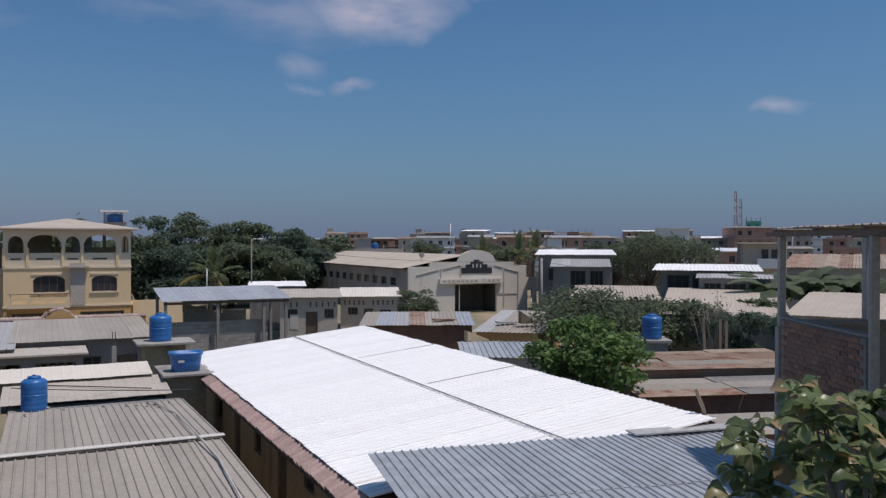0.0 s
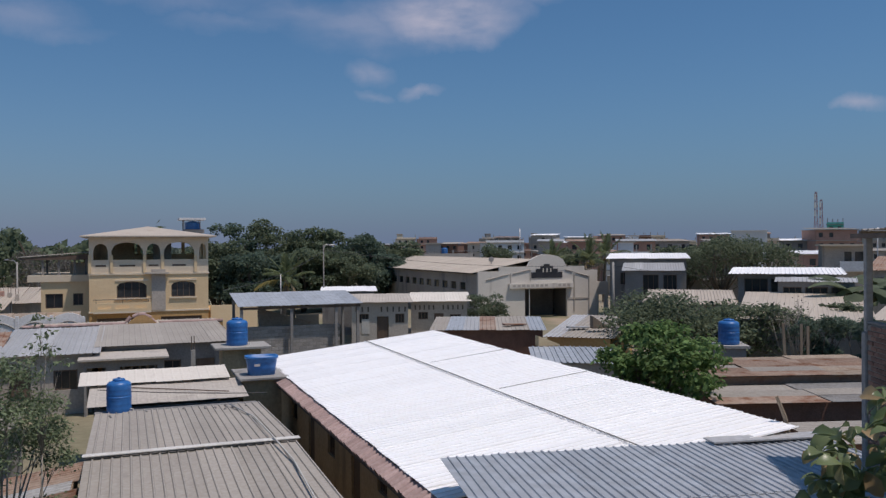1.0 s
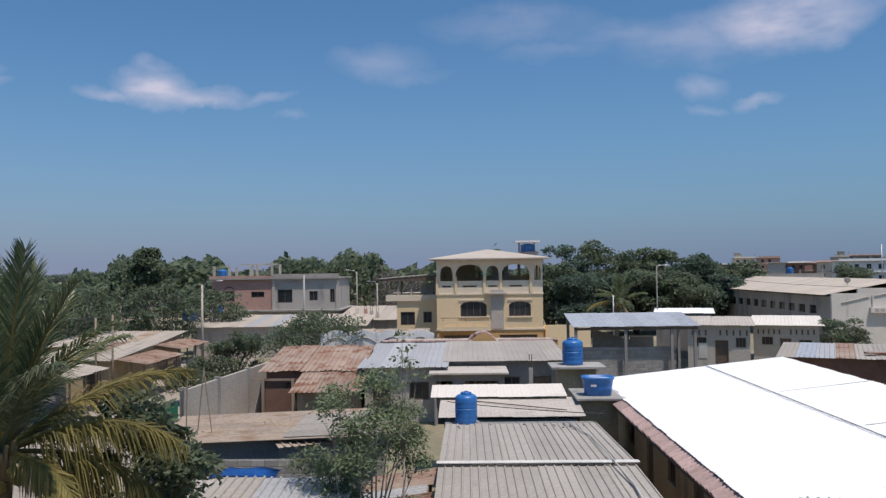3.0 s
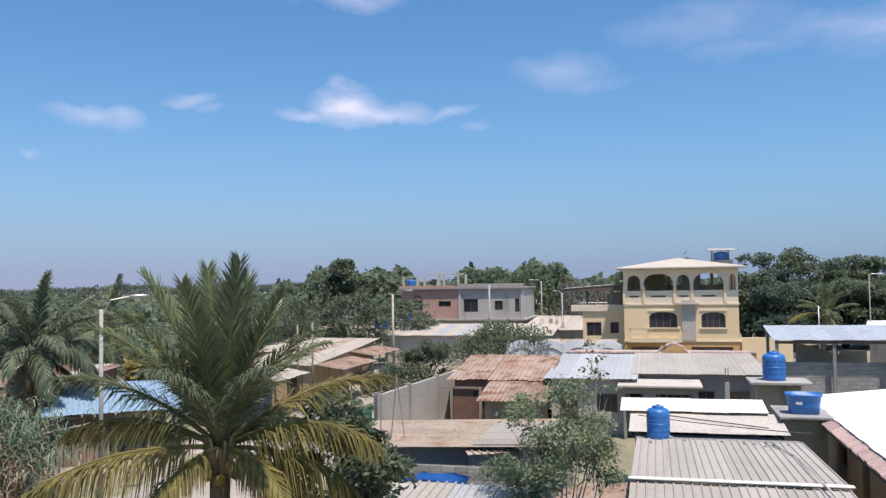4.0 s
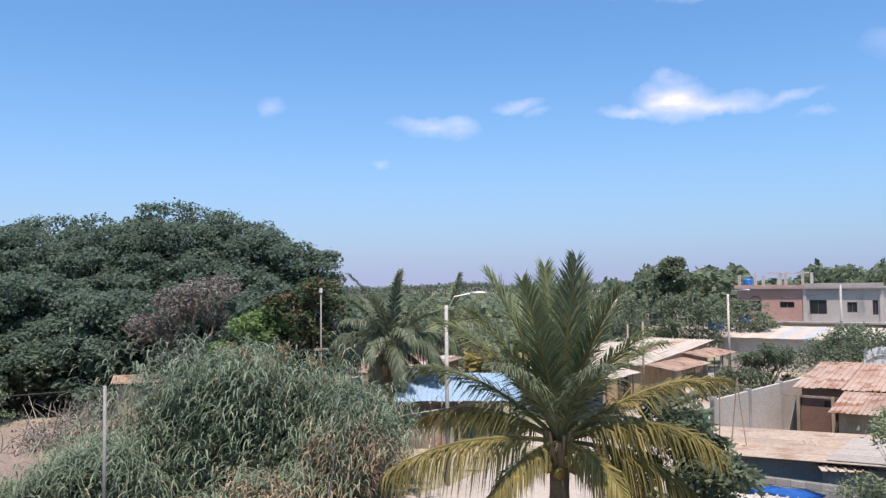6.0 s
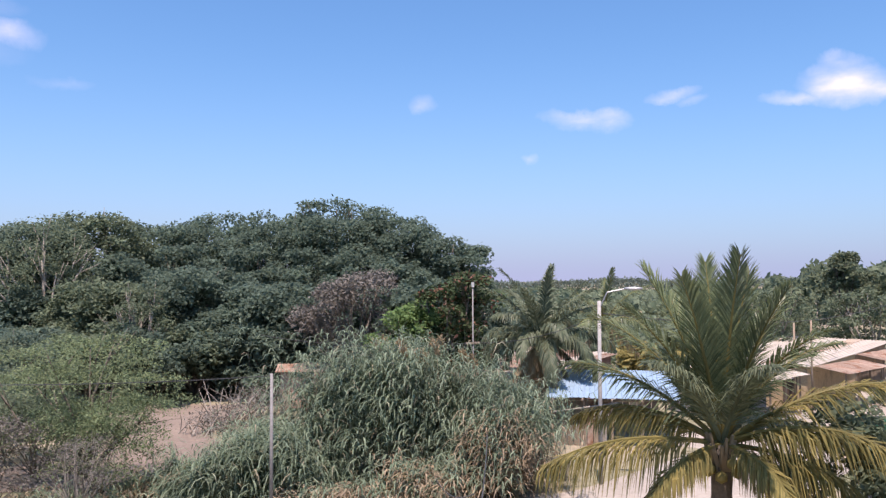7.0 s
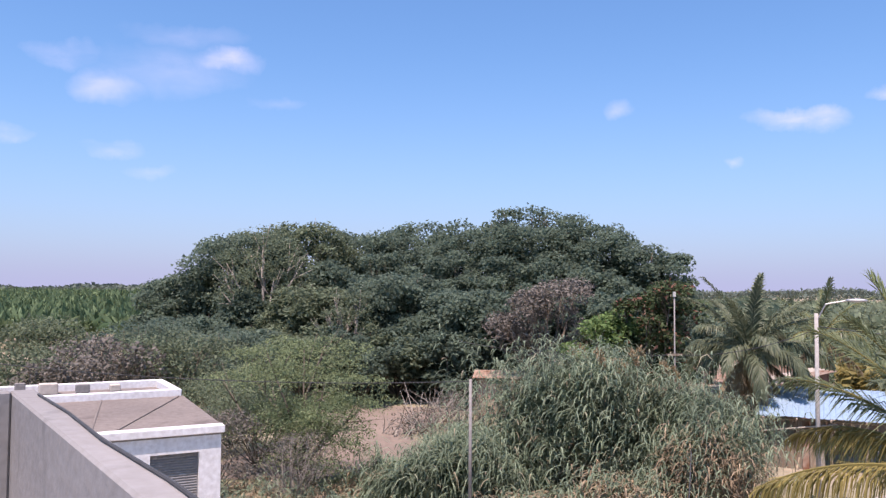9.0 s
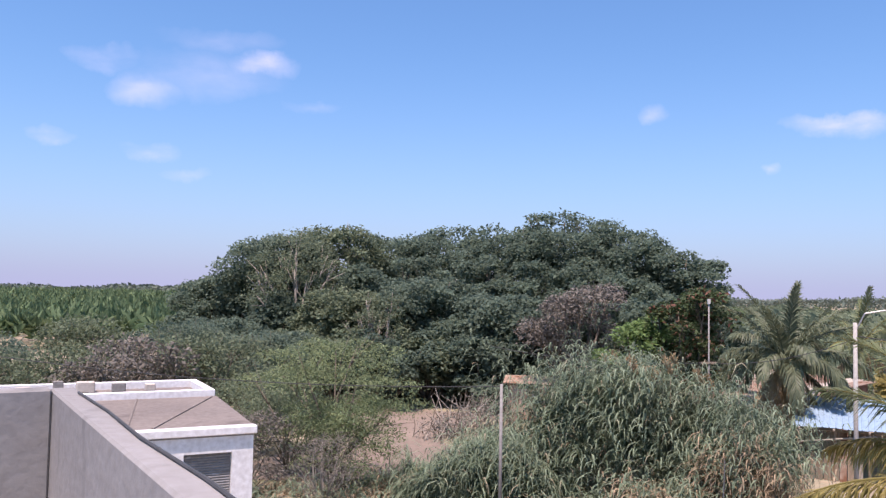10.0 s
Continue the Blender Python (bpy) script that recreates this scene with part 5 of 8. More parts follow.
def open_shed(az0, az1, dist, depth, zn, zf):
    """An open shed: posts, beams and rafters under a sheet roof, with low board walls at the back."""
    p, q = polar(az0, dist), polar(az1, dist)
    w = math.dist(p, q)
    ob = thing("blue_sheet_house", *p, 0, math.degrees(math.atan2(q[1] - p[1], q[0] - p[0])), "open shed under a light blue sheet roof", "shed")
    sheets(ob, -0.3, w + 0.3, -0.3, depth + 0.3, zn, zf, M["blue_roof"], "y", 1.0, 0.25, 0.022, seed=41, loose=0.02)
    n = 5
    for i in range(n):
        x = w * i / (n - 1)
        part("post", tube(bmesh.new(), [(x, 0.0, 0), (x + 0.05 * (i % 2), 0.0, zn - 0.08)], 0.06, 6), M["wood"], ob)
        part("post", tube(bmesh.new(), [(x, depth, 0), (x, depth, zf - 0.12)], 0.06, 6), M["wood"], ob)
        part("rafter", tube(bmesh.new(), [(x, -0.4, zn - 0.06), (x, depth, zf - 0.1)], 0.045, 5), M["brown_tin"], ob)
    part("beam", tube(bmesh.new(), [(-0.3, 0, zn - 0.12), (w + 0.3, 0, zn - 0.10)], 0.05, 6), M["wood"], ob)
    part("brace", tube(bmesh.new(), [(-0.6, -0.2, zn - 0.75), (w * 0.55, -0.1, zn - 0.2)], 0.04, 5), M["pale_bark"], ob)
    r2 = random.Random(5)
    for i in range(int(w / 0.35)):
        part("board", boxed(i * 0.35, i * 0.35 + 0.33, depth - 0.1, depth - 0.06, 0, 1.7 + r2.uniform(-0.2, 0.2)), M[r2.choice(["wood", "rust", "brown_tin"])], ob)
    for i in range(int(w * 0.5 / 0.3)):
        part("board", boxed(i * 0.3, i * 0.3 + 0.27, 0.08, 0.11, 0, 1.2 + r2.uniform(-0.25, 0.2)), M[r2.choice(["wood", "rust", "pale_bark"])], ob)
    return ob


open_shed(65.8, 58.0, 38.5, 4.3, 2.2, 2.95)
house("rusty_yard_house", "low shack under rusty sheets in the reeds", -33.0, -27.2, 30.0, 35.5, 2.6, 2.9, "wood", "rust", seed=42, loose=0.04, odd=((M["cream_tin"], 0.3),))
house("rusty_yard_house", "low shack under rusty brown sheets", -38.0, -30.0, 37.0, 41.5, 2.6, 3.0, "brick", "rust", seed=43, loose=0.04, odd=((M["cream_tin"], 0.4),))

# porches of the street shacks
for i, (a, b, n) in enumerate(((-20.6, 48.5, 4), (-21.9, 58.0, 4), (-22.1, 42.4, 3))):
    pr = gthing("porch", a, b, 0, label="open porch with thin posts and a rusty sheet roof", category="porch", group="porches of the street shacks")
    for k in range(n):
        part("post", boxed(1.5, 1.58, k * 1.8, k * 1.8 + 0.08, 0, 2.2), M["wood"], pr)
    sheets(pr, 0.0, 1.9, -0.3, n * 1.8 - 1.2, 2.5, 2.2, M["rust" if i < 2 else "cream_tin"], "x", 1.0, 0.2, 0.025, seed=60 + i, loose=0.02)
    part("bench", boxed(0.3, 0.7, 0.6, 2.4, 0.0, 0.45), M["wood"], pr)

# ---- the two-storey brick house at the end of the street ----
bh = gthing("brick_house", -27.0, 87.0, 0, label="two-storey house of bare brick and grey render with roof columns", category="house")
part("wall", boxed(0, 13.4, 0.0, 9, 0, 3.4), M["pale"], bh)
part("wall", wall_bm(6.6, 3.3, 3.3, 0.2, ((1.3, 2.4, 1.0, 2.1), (4.2, 5.6, 1.4, 2.0))), M["pink"], bh, "bare brick wall").location.z = 3.5
part("wall", wall_bm(6.8, 3.3, 3.3, 0.2, ((0.4, 2.0, 0.8, 2.2), (3.8, 4.7, 1.0, 2.0), (6.0, 6.5, 0.8, 2.2)), at=(6.6, 0)), M["grey_wall"], bh, "grey rendered wall").location.z = 3.5
for x0, x1, z0, z1 in ((1.3, 2.4, 1.0, 2.1), (4.2, 5.6, 1.4, 2.0), (7.0, 8.6, 0.8, 2.2), (10.4, 11.3, 1.0, 2.0), (12.6, 13.1, 0.8, 2.2)):
    window(bh, x0, 0.08, 3.5 + z0, x1 - x0, z1 - z0, bars=1)
part("wall", boxed(0, 0.2, 0.2, 9, 3.5, 6.8), M["pink"], bh)
part("wall", boxed(13.2, 13.4, 0.2, 9, 3.5, 6.8), M["grey_wall"], bh)
part("wall", boxed(0.2, 13.2, 8.8, 9, 3.5, 6.8), M["grey_wall"], bh)
part("floor_slab", boxed(-0.5, 13.9, -0.8, 9.1, 3.4, 3.56), M["concrete"], bh)
part("roof_slab", boxed(-0.2, 13.6, -0.3, 9.1, 6.8, 6.95), M["concrete"], bh)
part("parapet", boxed(6.6, 13.6, -0.3, -0.1, 6.95, 7.35), M["grey_wall"], bh)
part("parapet", boxed(-0.2, 6.55, -0.3, -0.12, 6.95, 7.2), M["pink"], bh)
part("window_arch", tube(bmesh.new(), [(1.85 + 0.55 * math.cos(math.pi * k / 8), 0.0, 5.55 + 0.5 * math.sin(math.pi * k / 8)) for k in range(9)], 0.07, 5), M["dark_wood"], bh)
part("pilaster", boxed(6.45, 6.75, -0.12, 0.0, 3.56, 7.35), M["pale"], bh)
part("pilaster", boxed(13.25, 13.55, -0.12, 0.0, 3.56, 7.35), M["pale"], bh)
for x, y, h in ((0.2, 0.2, 1.3), (1.3, 2, 1.5), (2.6, 0.2, 1.2), (3.8, 2, 1.5), (4.8, 0.2, 1.4), (6.4, 0.2, 1.7), (6.4, 4, 1.5), (2.6, 6, 1.2)):
    part("column", boxed(x - 0.12, x + 0.12, y - 0.12, y + 0.12, 6.95, 6.95 + h), M["pale"], bh)
part("beam", boxed(2.5, 6.6, 1.9, 2.1, 8.35, 8.5), M["pale"], bh)

# ---- the white neighbour ----
wn_h = gthing("white_house", -17.8, 4.65, 0, -90, "white plastered flat-roofed house with a grey roller shutter", "house")
# local x runs along its front, away from the street corner; local y looks away from the viewer
part("wall", wall_bm(9.0, 4.43, 4.43, 0.2, ((0.44, 1.42, 2.2, 4.10), (2.45, 2.72, 3.85, 3.97)), at=(0, -0.2)), M["plaster"], wn_h)
part("wall", boxed(0, 0.2, -7, -0.2, 0, 4.43), M["plaster"], wn_h)
part("wall", boxed(8.8, 9.0, -7, -0.2, 0, 4.25), M["plaster"], wn_h)
part("wall", boxed(0.2, 8.8, -7, -6.8, 0, 4.25), M["plaster"], wn_h)
part("cornice", boxed(-0.06, 9.0, -0.2, 0.08, 4.47, 4.63, bev=0.015), M["plaster"], wn_h)
part("joint", boxed(0.0, 9.0, -0.2, 0.012, 4.43, 4.47), M["dark_concrete"], wn_h)
part("roof_slab", boxed(-0.04, 9.0, -4.0, -0.2, 4.43, 0, top=(4.76, 4.76, 4.61, 4.61)), M["roof_felt"], wn_h)
bm = bmesh.new()
tube(bm, [(0.1, -3.9, 4.765), (2.0, -0.3, 4.62)], 0.03, 5)
part("roof_seam", bm, M["roof_felt"], wn_h)
part("roof_seam", tube(bmesh.new(), [(1.9, -3.9, 4.765), (2.5, -0.3, 4.62)], 0.025, 5), M["roof_felt"], wn_h)
for q in ((0.0, 8.9, -4.2, -4.0), (0.0, 8.9, -6.6, -6.4), (0.0, 0.2, -6.4, -4.2), (8.7, 8.9, -6.4, -4.2)):
    part("upper_wall", boxed(*q, 4.43, 4.93, bev=0.012), M["plaster"], wn_h)
part("upper_floor", boxed(0.2, 8.7, -6.4, -4.2, 4.5, 4.74), M["roof_felt"], wn_h)
sh = part("roller_shutter", boxed(0.44, 1.42, -0.16, -0.13, 2.2, 4.10), M["shutter"], wn_h, "grey metal roller shutter, scratched")
for i in range(34):
    part("slat", tube(bmesh.new(), [(0.45, -0.128, 2.24 + i * 0.054), (1.41, -0.128, 2.24 + i * 0.054)], 0.022, 6), M["shutter"], sh)
for i in range(9):
    part("debris", boxed(1.2 + i * 0.75, 1.45 + i * 0.75 + 0.1 * (i % 3), -6.1 + 0.2 * (i % 2), -5.8, 4.74, 4.92 + 0.05 * (i % 4), bev=0.02), M["dark_concrete" if i % 2 else "pale"], wn_h)

# ---- the town in the distance ----
def town_house(x, y, rz, w, d, storeys, wall, seed, group="houses of the distant town"):
    r = random.Random(seed)
    h = storeys * 2.8
    ob = thing("town_house", x, y, 0, rz, {"pink": "distant bare brick house", "plaster": "distant white house", "grey_wall": "distant grey rendered house", "pale": "distant pale house", "cream": "distant cream house", "dark_concrete": "distant dark grey block house", "brick": "distant red brick house", "concrete": "distant raw concrete house"}.get(wall, "distant plain house") + (" of one storey" if storeys == 1 else " of %s storeys" % {2: "two", 3: "three", 5: "five"}.get(storeys, "four")) + " with a flat roof", "house", group)
    hs = []
    for s in range(storeys):
        n = max(2, int(w / 2.6))
        for i in range(n):
            if r.random() < 0.8:
                c = w * (i + 0.5) / n
                hs.append((c - 0.55, c + 0.55, s * 2.8 + 0.9, s * 2.8 + 2.1))
    part("wall", wall_bm(w, h, h, 0.25, hs, at=(-w / 2, 0)), M[wall], ob)
    part("wall", boxed(-w / 2, w / 2, 0.5, d, 0, h), M[wall], ob)
    part("wall", boxed(-w / 2, -w / 2 + 0.2, 0.25, 0.5, 0, h), M[wall], ob)
    part("wall", boxed(w / 2 - 0.2, w / 2, 0.25, 0.5, 0, h), M[wall], ob)
    for x0, x1, z0, z1 in hs:
        part("pane", boxed(-w / 2 + x0, -w / 2 + x1, 0.14, 0.16, z0, z1), M["glass"], ob)
    for s in range(1, storeys + 1):
        part("floor_slab", boxed(-w / 2 - 0.25, w / 2 + 0.25, -0.5, d + 0.1, s * 2.8 - 0.04, s * 2.8 + 0.12), M["concrete" if r.random() < 0.6 else "pale"], ob)
    if r.random() < 0.55:
        part("parapet", boxed(-w / 2, w / 2, -0.1, 0.05, h + 0.12, h + 0.7), M[wall], ob)
        for i in range(4):
            cx = -w / 2 + 0.2 + (w - 0.4) * i / 3
            part("column", boxed(cx - 0.12, cx + 0.12, 0.1, 0.34, h + 0.12, h + r.uniform(0.9, 2.2)), M["concrete"], ob)
        if r.random() < 0.5:
            x0 = r.uniform(-w / 2, 0)
            part("stair_hut", boxed(x0, x0 + 2.6, 2.0, 4.6, h + 0.12, h + 2.4), M[wall], ob)
            part("hut_roof", boxed(x0 - 0.3, x0 + 2.9, 1.7, 4.9, h + 2.4, h + 2.52), M["pale"], ob)
    else:
        sheets(ob, -w / 2 - 0.4, w / 2 + 0.4, -0.7, d + 0.3, h + 0.16, h + 0.7, M[r.choice(["tin", "cream_tin", "white_metal", "rust", "fibre"])], "y", 2.0, 0.5, 0.05, seed=seed)
    return ob


TOWN = ["pink", "grey_wall", "pink", "dark_concrete", "pale", "brick", "concrete", "pink", "cream", "brick", "plaster", "pink", "pale"]
r = random.Random(21)
k = 0
for ring, (dist, lo, hi, step) in enumerate(((118, -29, -9, 5.2), (155, -29, -3.5, 4.3), (225, -29, 2, 2.7), (300, -29, 6, 1.7), (390, -29, 9, 1.3))):
    az = lo
    while az < hi:
        d = dist * r.uniform(0.93, 1.07)
        st = r.choice((1, 1, 2, 2)) if ring < 2 else r.choice((2, 2, 3, 3, 3, 4) if ring < 4 else (3, 3, 4, 4))
        town_house(*polar(az + r.uniform(-0.5, 0.5), d), az + r.uniform(-20, 25), r.uniform(7, 12), r.uniform(7, 11), st, TOWN[k % len(TOWN)], 100 + k)
        k += 1
        az += step * r.uniform(0.8, 1.2)
big_hall = thing("white_hall", *polar(-15.6, 205), 0, -15, "distant white hall with a line of dark lettering", "hall")
part("wall", boxed(-3.9, 3.9, 0, 9, 0, 10.6), M["plaster"], big_hall)
part("roof", boxed(-4.1, 4.1, -0.3, 9.2, 10.6, 10.9), M["plaster"], big_hall)
for k in range(8):
    part("sign_bar", boxed(-2.0 + k * 0.62, -1.55 + k * 0.62, -0.05, -0.01, 8.0, 8.5), M["dark_concrete"], big_hall)
town_house(*polar(-20.7, 300), -20, 5.0, 8, 5, "teal", 302)
town_house(*polar(-2.6, 190), -4, 5.5, 8, 3, "grey_wall", 303)
town_house(*polar(-5.2, 200), -4, 10.0, 8, 3, "pink", 305)
town_house(*polar(-8.4, 205), -6, 9.0, 8, 3, "pink", 306)
town_house(*polar(4.8, 140), 6, 10, 8, 2, "grey_wall", 304)

# ---- trees and plants ----
def palm(name, x, y, z, label, trunk_h, fronds, length, seed, leaf="palm", old=5, dead=3, lift=1.0, leaflets=64, droop=1.0, width=0.05, lean=(0.3, 0.1)):
    """A coconut palm: a ringed trunk and feathered fronds, each with a rib and hanging leaflets."""
    g = random.Random(seed)
    ob = thing(name, x, y, z, 0, label, "palm tree")
    pts = [(lean[0] * (k / 8) ** 2, lean[1] * (k / 8) ** 2, trunk_h * k / 8) for k in range(9)]
    part("trunk", tube(bmesh.new(), pts, [0.24 - 0.009 * k + (0.012 if k % 2 else 0) for k in range(9)], 10), M["bark"], ob, smooth=True)
    head = Vector(pts[-1])
    total = fronds + old + dead
    for i in range(total):
        q = i / total
        az = i * 2.39996 + g.uniform(-0.25, 0.25)
        el = radians(88 - 92 * min(1.0, q * total / (fronds + old)) ** 1.05 * lift + g.uniform(-6, 6))
        if i >= fronds + old:
            el = radians(g.uniform(-62, -40))
        kind = leaf if i < fronds else ("palm_yellow" if i < fronds + old else "palm_dead")
        ln = length * g.uniform(0.85, 1.08) * (0.8 if i < 1 else 1)
        sag = droop * (0.06 + 0.62 * q) * g.uniform(0.75, 1.25)
        out = Vector((math.cos(az), math.sin(az), 0))
        p, d, rib = head.copy(), el, []
        n = 14
        for k in range(n + 1):
            rib.append(p.copy())
            p = p + (out * math.cos(d) + Vector((0, 0, math.sin(d)))) * ln / n
            d = max(d - sag * 1.55 * (0.3 + 1.2 * k / n) / n * 1.4, -1.45)
        fr = part("frond", tube(bmesh.new(), rib, [0.045 * (1 - k / n) + 0.006 for k in range(n + 1)], 5), L[kind], ob)
        verts, faces = [], []
        side0 = out.cross(Vector((0, 0, 1)))
        for k in range(leaflets):
            s = 0.20 + 0.80 * k / leaflets
            f = s * n
            j = min(int(f), n - 1)
            base = rib[j].lerp(rib[j + 1], f - j)
            tang = (rib[j + 1] - rib[j]).normalized()
            upv = side0.cross(tang).normalized()
            ll = length * 0.29 * (math.sin(math.pi * min(1, 0.18 + 0.80 * s)) ** 0.6) * g.uniform(0.85, 1.1)
            for sg in (-1, 1):
                hang = 0.12 + 0.95 * q + g.uniform(-0.08, 0.10)
                dirn = (side0 * sg * (0.78 - 0.25 * s) * g.uniform(0.9, 1.1) + tang * (0.62 + 0.55 * s) * g.uniform(0.92, 1.08) + upv * (0.45 - 0.6 * hang + g.uniform(-0.06, 0.06))).normalized()
                m1 = base + dirn * ll * 0.5
                tip = base + dirn * ll - Vector((0, 0, 1)) * ll * (0.06 + 0.55 * hang)
                wv = tang * width * 0.5 * g.uniform(0.8, 1.2)
                b0 = len(verts)
                verts += [base - wv * 0.5, base + wv * 0.5, m1 + wv, m1 - wv, tip]
                faces += [(b0, b0 + 1, b0 + 2, b0 + 3), (b0 + 3, b0 + 2, b0 + 4)]
        raw("feathering", verts, faces, L[kind], fr)
    for i in range(9):
        a = i * 0.7
        c = head + Vector((math.cos(a) * 0.3, math.sin(a) * 0.3, -0.32 - 0.12 * (i % 3)))
        nut = bmesh.new()
        bmesh.ops.create_icosphere(nut, subdivisions=1, radius=0.12, matrix=Matrix.Translation(c))
        part("coconut", nut, L["palm_yellow"], ob, smooth=True)
    return ob


def frond(ob, head, d0, length, sag, kind, g, leaflets=80, width=0.042, hang=0.3, fold=0.45, long=0.27):
    """One feathered frond that starts along d0 and bends down by sag radians towards its tip."""
    n, p, d, rib = 16, head.copy(), d0.normalized(), []
    up = Vector((0, 0, 1))
    flat = Vector((d.x, d.y, 0))
    flat = flat.normalized() if flat.length > 0.05 else Vector((g.uniform(-1, 1), g.uniform(-1, 1), 0)).normalized()
    el = math.asin(max(-1, min(1, d.z)))
    for k in range(n + 1):
        rib.append(p.copy())
        p = p + (flat * math.cos(el) + up * math.sin(el)) * length / n
        el = max(el - sag * (0.35 + 1.3 * k / n) / n, -1.5)
    stalk = part("frond", tube(bmesh.new(), rib, [0.05 * (1 - k / n) + 0.006 for k in range(n + 1)], 5), L["palm_yellow" if kind == "palm" else kind], ob)
    verts, faces = [], []
    side0 = flat.cross(up)
    for k in range(leaflets):
        q = 0.16 + 0.84 * k / leaflets
        f = q * n
        j = min(int(f), n - 1)
        base = rib[j].lerp(rib[j + 1], f - j)
        tang = (rib[j + 1] - rib[j]).normalized()
        upv = side0.cross(tang).normalized()
        if upv.z < 0:
            upv = -upv
        ll = length * long * (math.sin(math.pi * min(1, 0.22 + 0.74 * q)) ** 0.55) * g.uniform(0.82, 1.1)
        for sg in (-1, 1):
            h = hang * g.uniform(0.7, 1.3)
            dirn = (side0 * sg * (0.80 - 0.3 * q) * g.uniform(0.85, 1.15) + tang * (0.62 + 0.5 * q) * g.uniform(0.9, 1.1) + upv * (fold - 0.55 * h + g.uniform(-0.28, 0.28))).normalized()
            m1 = base + dirn * ll * 0.5 - up * ll * 0.05 * h
            tip = base + dirn * ll * (1 - 0.25 * min(1, h)) - up * ll * (0.04 + 0.75 * h)
            wv = tang.cross(dirn).cross(dirn).normalized() * width * 0.5 * g.uniform(0.8, 1.2)
            b0 = len(verts)
            verts += [base - wv * 0.5, base + wv * 0.5, m1 + wv, m1 - wv, tip]
            faces += [(b0, b0 + 1, b0 + 2, b0 + 3), (b0 + 3, b0 + 2, b0 + 4)]
    raw("feathering", verts, faces, L[kind], stalk)


def palm_base(x, y, label, trunk_h, lean, seed, nuts=9):
    g = random.Random(seed)
    ob = thing("coconut_palm", x, y, 0, 0, label, "palm tree")
    pts = [(lean[0] * (k / 10) ** 2, lean[1] * (k / 10) ** 2, trunk_h * k / 10) for k in range(11)]
    part("trunk", tube(bmesh.new(), pts, [0.24 - 0.007 * k + (0.014 if k % 2 else 0) for k in range(11)], 10), M["bark"], ob, smooth=True)
    head = Vector(pts[-1])
    for i in range(nuts):
        a = i * 0.7
        nut = bmesh.new()
        bmesh.ops.create_icosphere(nut, subdivisions=1, radius=0.12, matrix=Matrix.Translation(head + Vector((math.cos(a) * 0.3, math.sin(a) * 0.3, -0.3 - 0.12 * (i % 3)))))
        part("coconut", nut, L["palm_yellow"], ob, smooth=True)
    for i in range(14):
        a = g.uniform(0, math.tau)
        part("leaf_base", tube(bmesh.new(), [head + Vector((math.cos(a) * 0.12, math.sin(a) * 0.12, -0.45)), head + Vector((math.cos(a) * 0.32, math.sin(a) * 0.32, 0.25 * g.random()))], [0.07, 0.03], 5), L["palm_dead"], ob)
    return ob, head


def street_palm():
    """The tall palm by the street: upright young fronds, and older yellow ones spread to the sides."""
    g = random.Random(5)
    ob, head = palm_base(-13.55, 9.35, "tall coconut palm with green and yellowing fronds", 4.5, (0.1, 0.0), 5)
    away, across = Vector((-0.836, 0.549, 0)), Vector((0.549, 0.836, 0))
    spread = [  # turn across from upright, turn away, length, sag, kind, hang
        (-17, 4, 3.75, 0.35, "palm", 0.15), (-8, -16, 3.55, 0.3, "palm", 0.12), (-3, 10, 3.65, 0.2, "palm", 0.1), (3, -6, 3.7, 0.2, "palm", 0.1), (9, 12, 3.55, 0.25, "palm", 0.12),
        (14, -10, 3.4, 0.4, "palm", 0.18), (19, 16, 3.3, 0.45, "palm", 0.22), (-12, 22, 3.5, 0.5, "palm", 0.22), (1, 28, 3.4, 0.55, "palm", 0.25), (-23, -8, 3.4, 0.6, "palm", 0.28),
        (24, -18, 3.2, 0.7, "palm", 0.3), (-31, 8, 3.7, 0.85, "palm", 0.35), (30, 14, 3.3, 1.0, "palm", 0.4), (-27, 36, 3.4, 0.8, "palm", 0.4),
        (14, 46, 3.3, 0.9, "palm", 0.4), (-46, 4, 3.5, 0.9, "palm", 0.5), (-20, 60, 3.2, 1.0, "palm", 0.5),
        (-20, -30, 3.1, 1.0, "palm_dark", 0.4), (12, -32, 3.0, 1.0, "palm_dark", 0.4), 
        (-60, 6, 3.1, 1.2, "palm_yellow", 0.75), (-78, -26, 3.7, 0.75, "palm_yellow", 0.95), (-70, 34, 3.3, 0.9, "palm", 0.8), (-95, -48, 2.5, 1.3, "palm_yellow", 0.8),
        (54, 4, 3.7, 0.85, "palm_yellow", 0.55), (62, -24, 3.4, 1.2, "palm_yellow", 0.8), (76, 12, 3.6, 0.8, "palm_yellow", 0.95), (84, -56, 2.5, 1.5, "palm_yellow", 0.8), (66, 40, 3.2, 1.1, "palm", 0.7),
        (88, -20, 3.2, 1.1, "palm_yellow", 1.0), (112, 10, 2.4, 0.7, "palm_dead", 0.9), (118, -30, 2.2, 0.6, "palm_dead", 0.9), (-120, 20, 2.2, 0.5, "palm_dead", 0.9), (50, 60, 3.2, 1.0, "palm", 0.6),
    ]
    for turn, deep, ln, sag, kind, hang in spread:
        a, b = radians(turn + g.uniform(-1.5, 1.5)), radians(deep)
        d = across * math.sin(a) * math.cos(b) + Vector((0, 0, 1)) * math.cos(a) * math.cos(b) + away * math.sin(b)
        frond(ob, head, d, ln * 0.95, sag, kind, g, 118, 0.030, hang, 0.34 if hang < 0.3 else 0.26, 0.27)


street_palm()


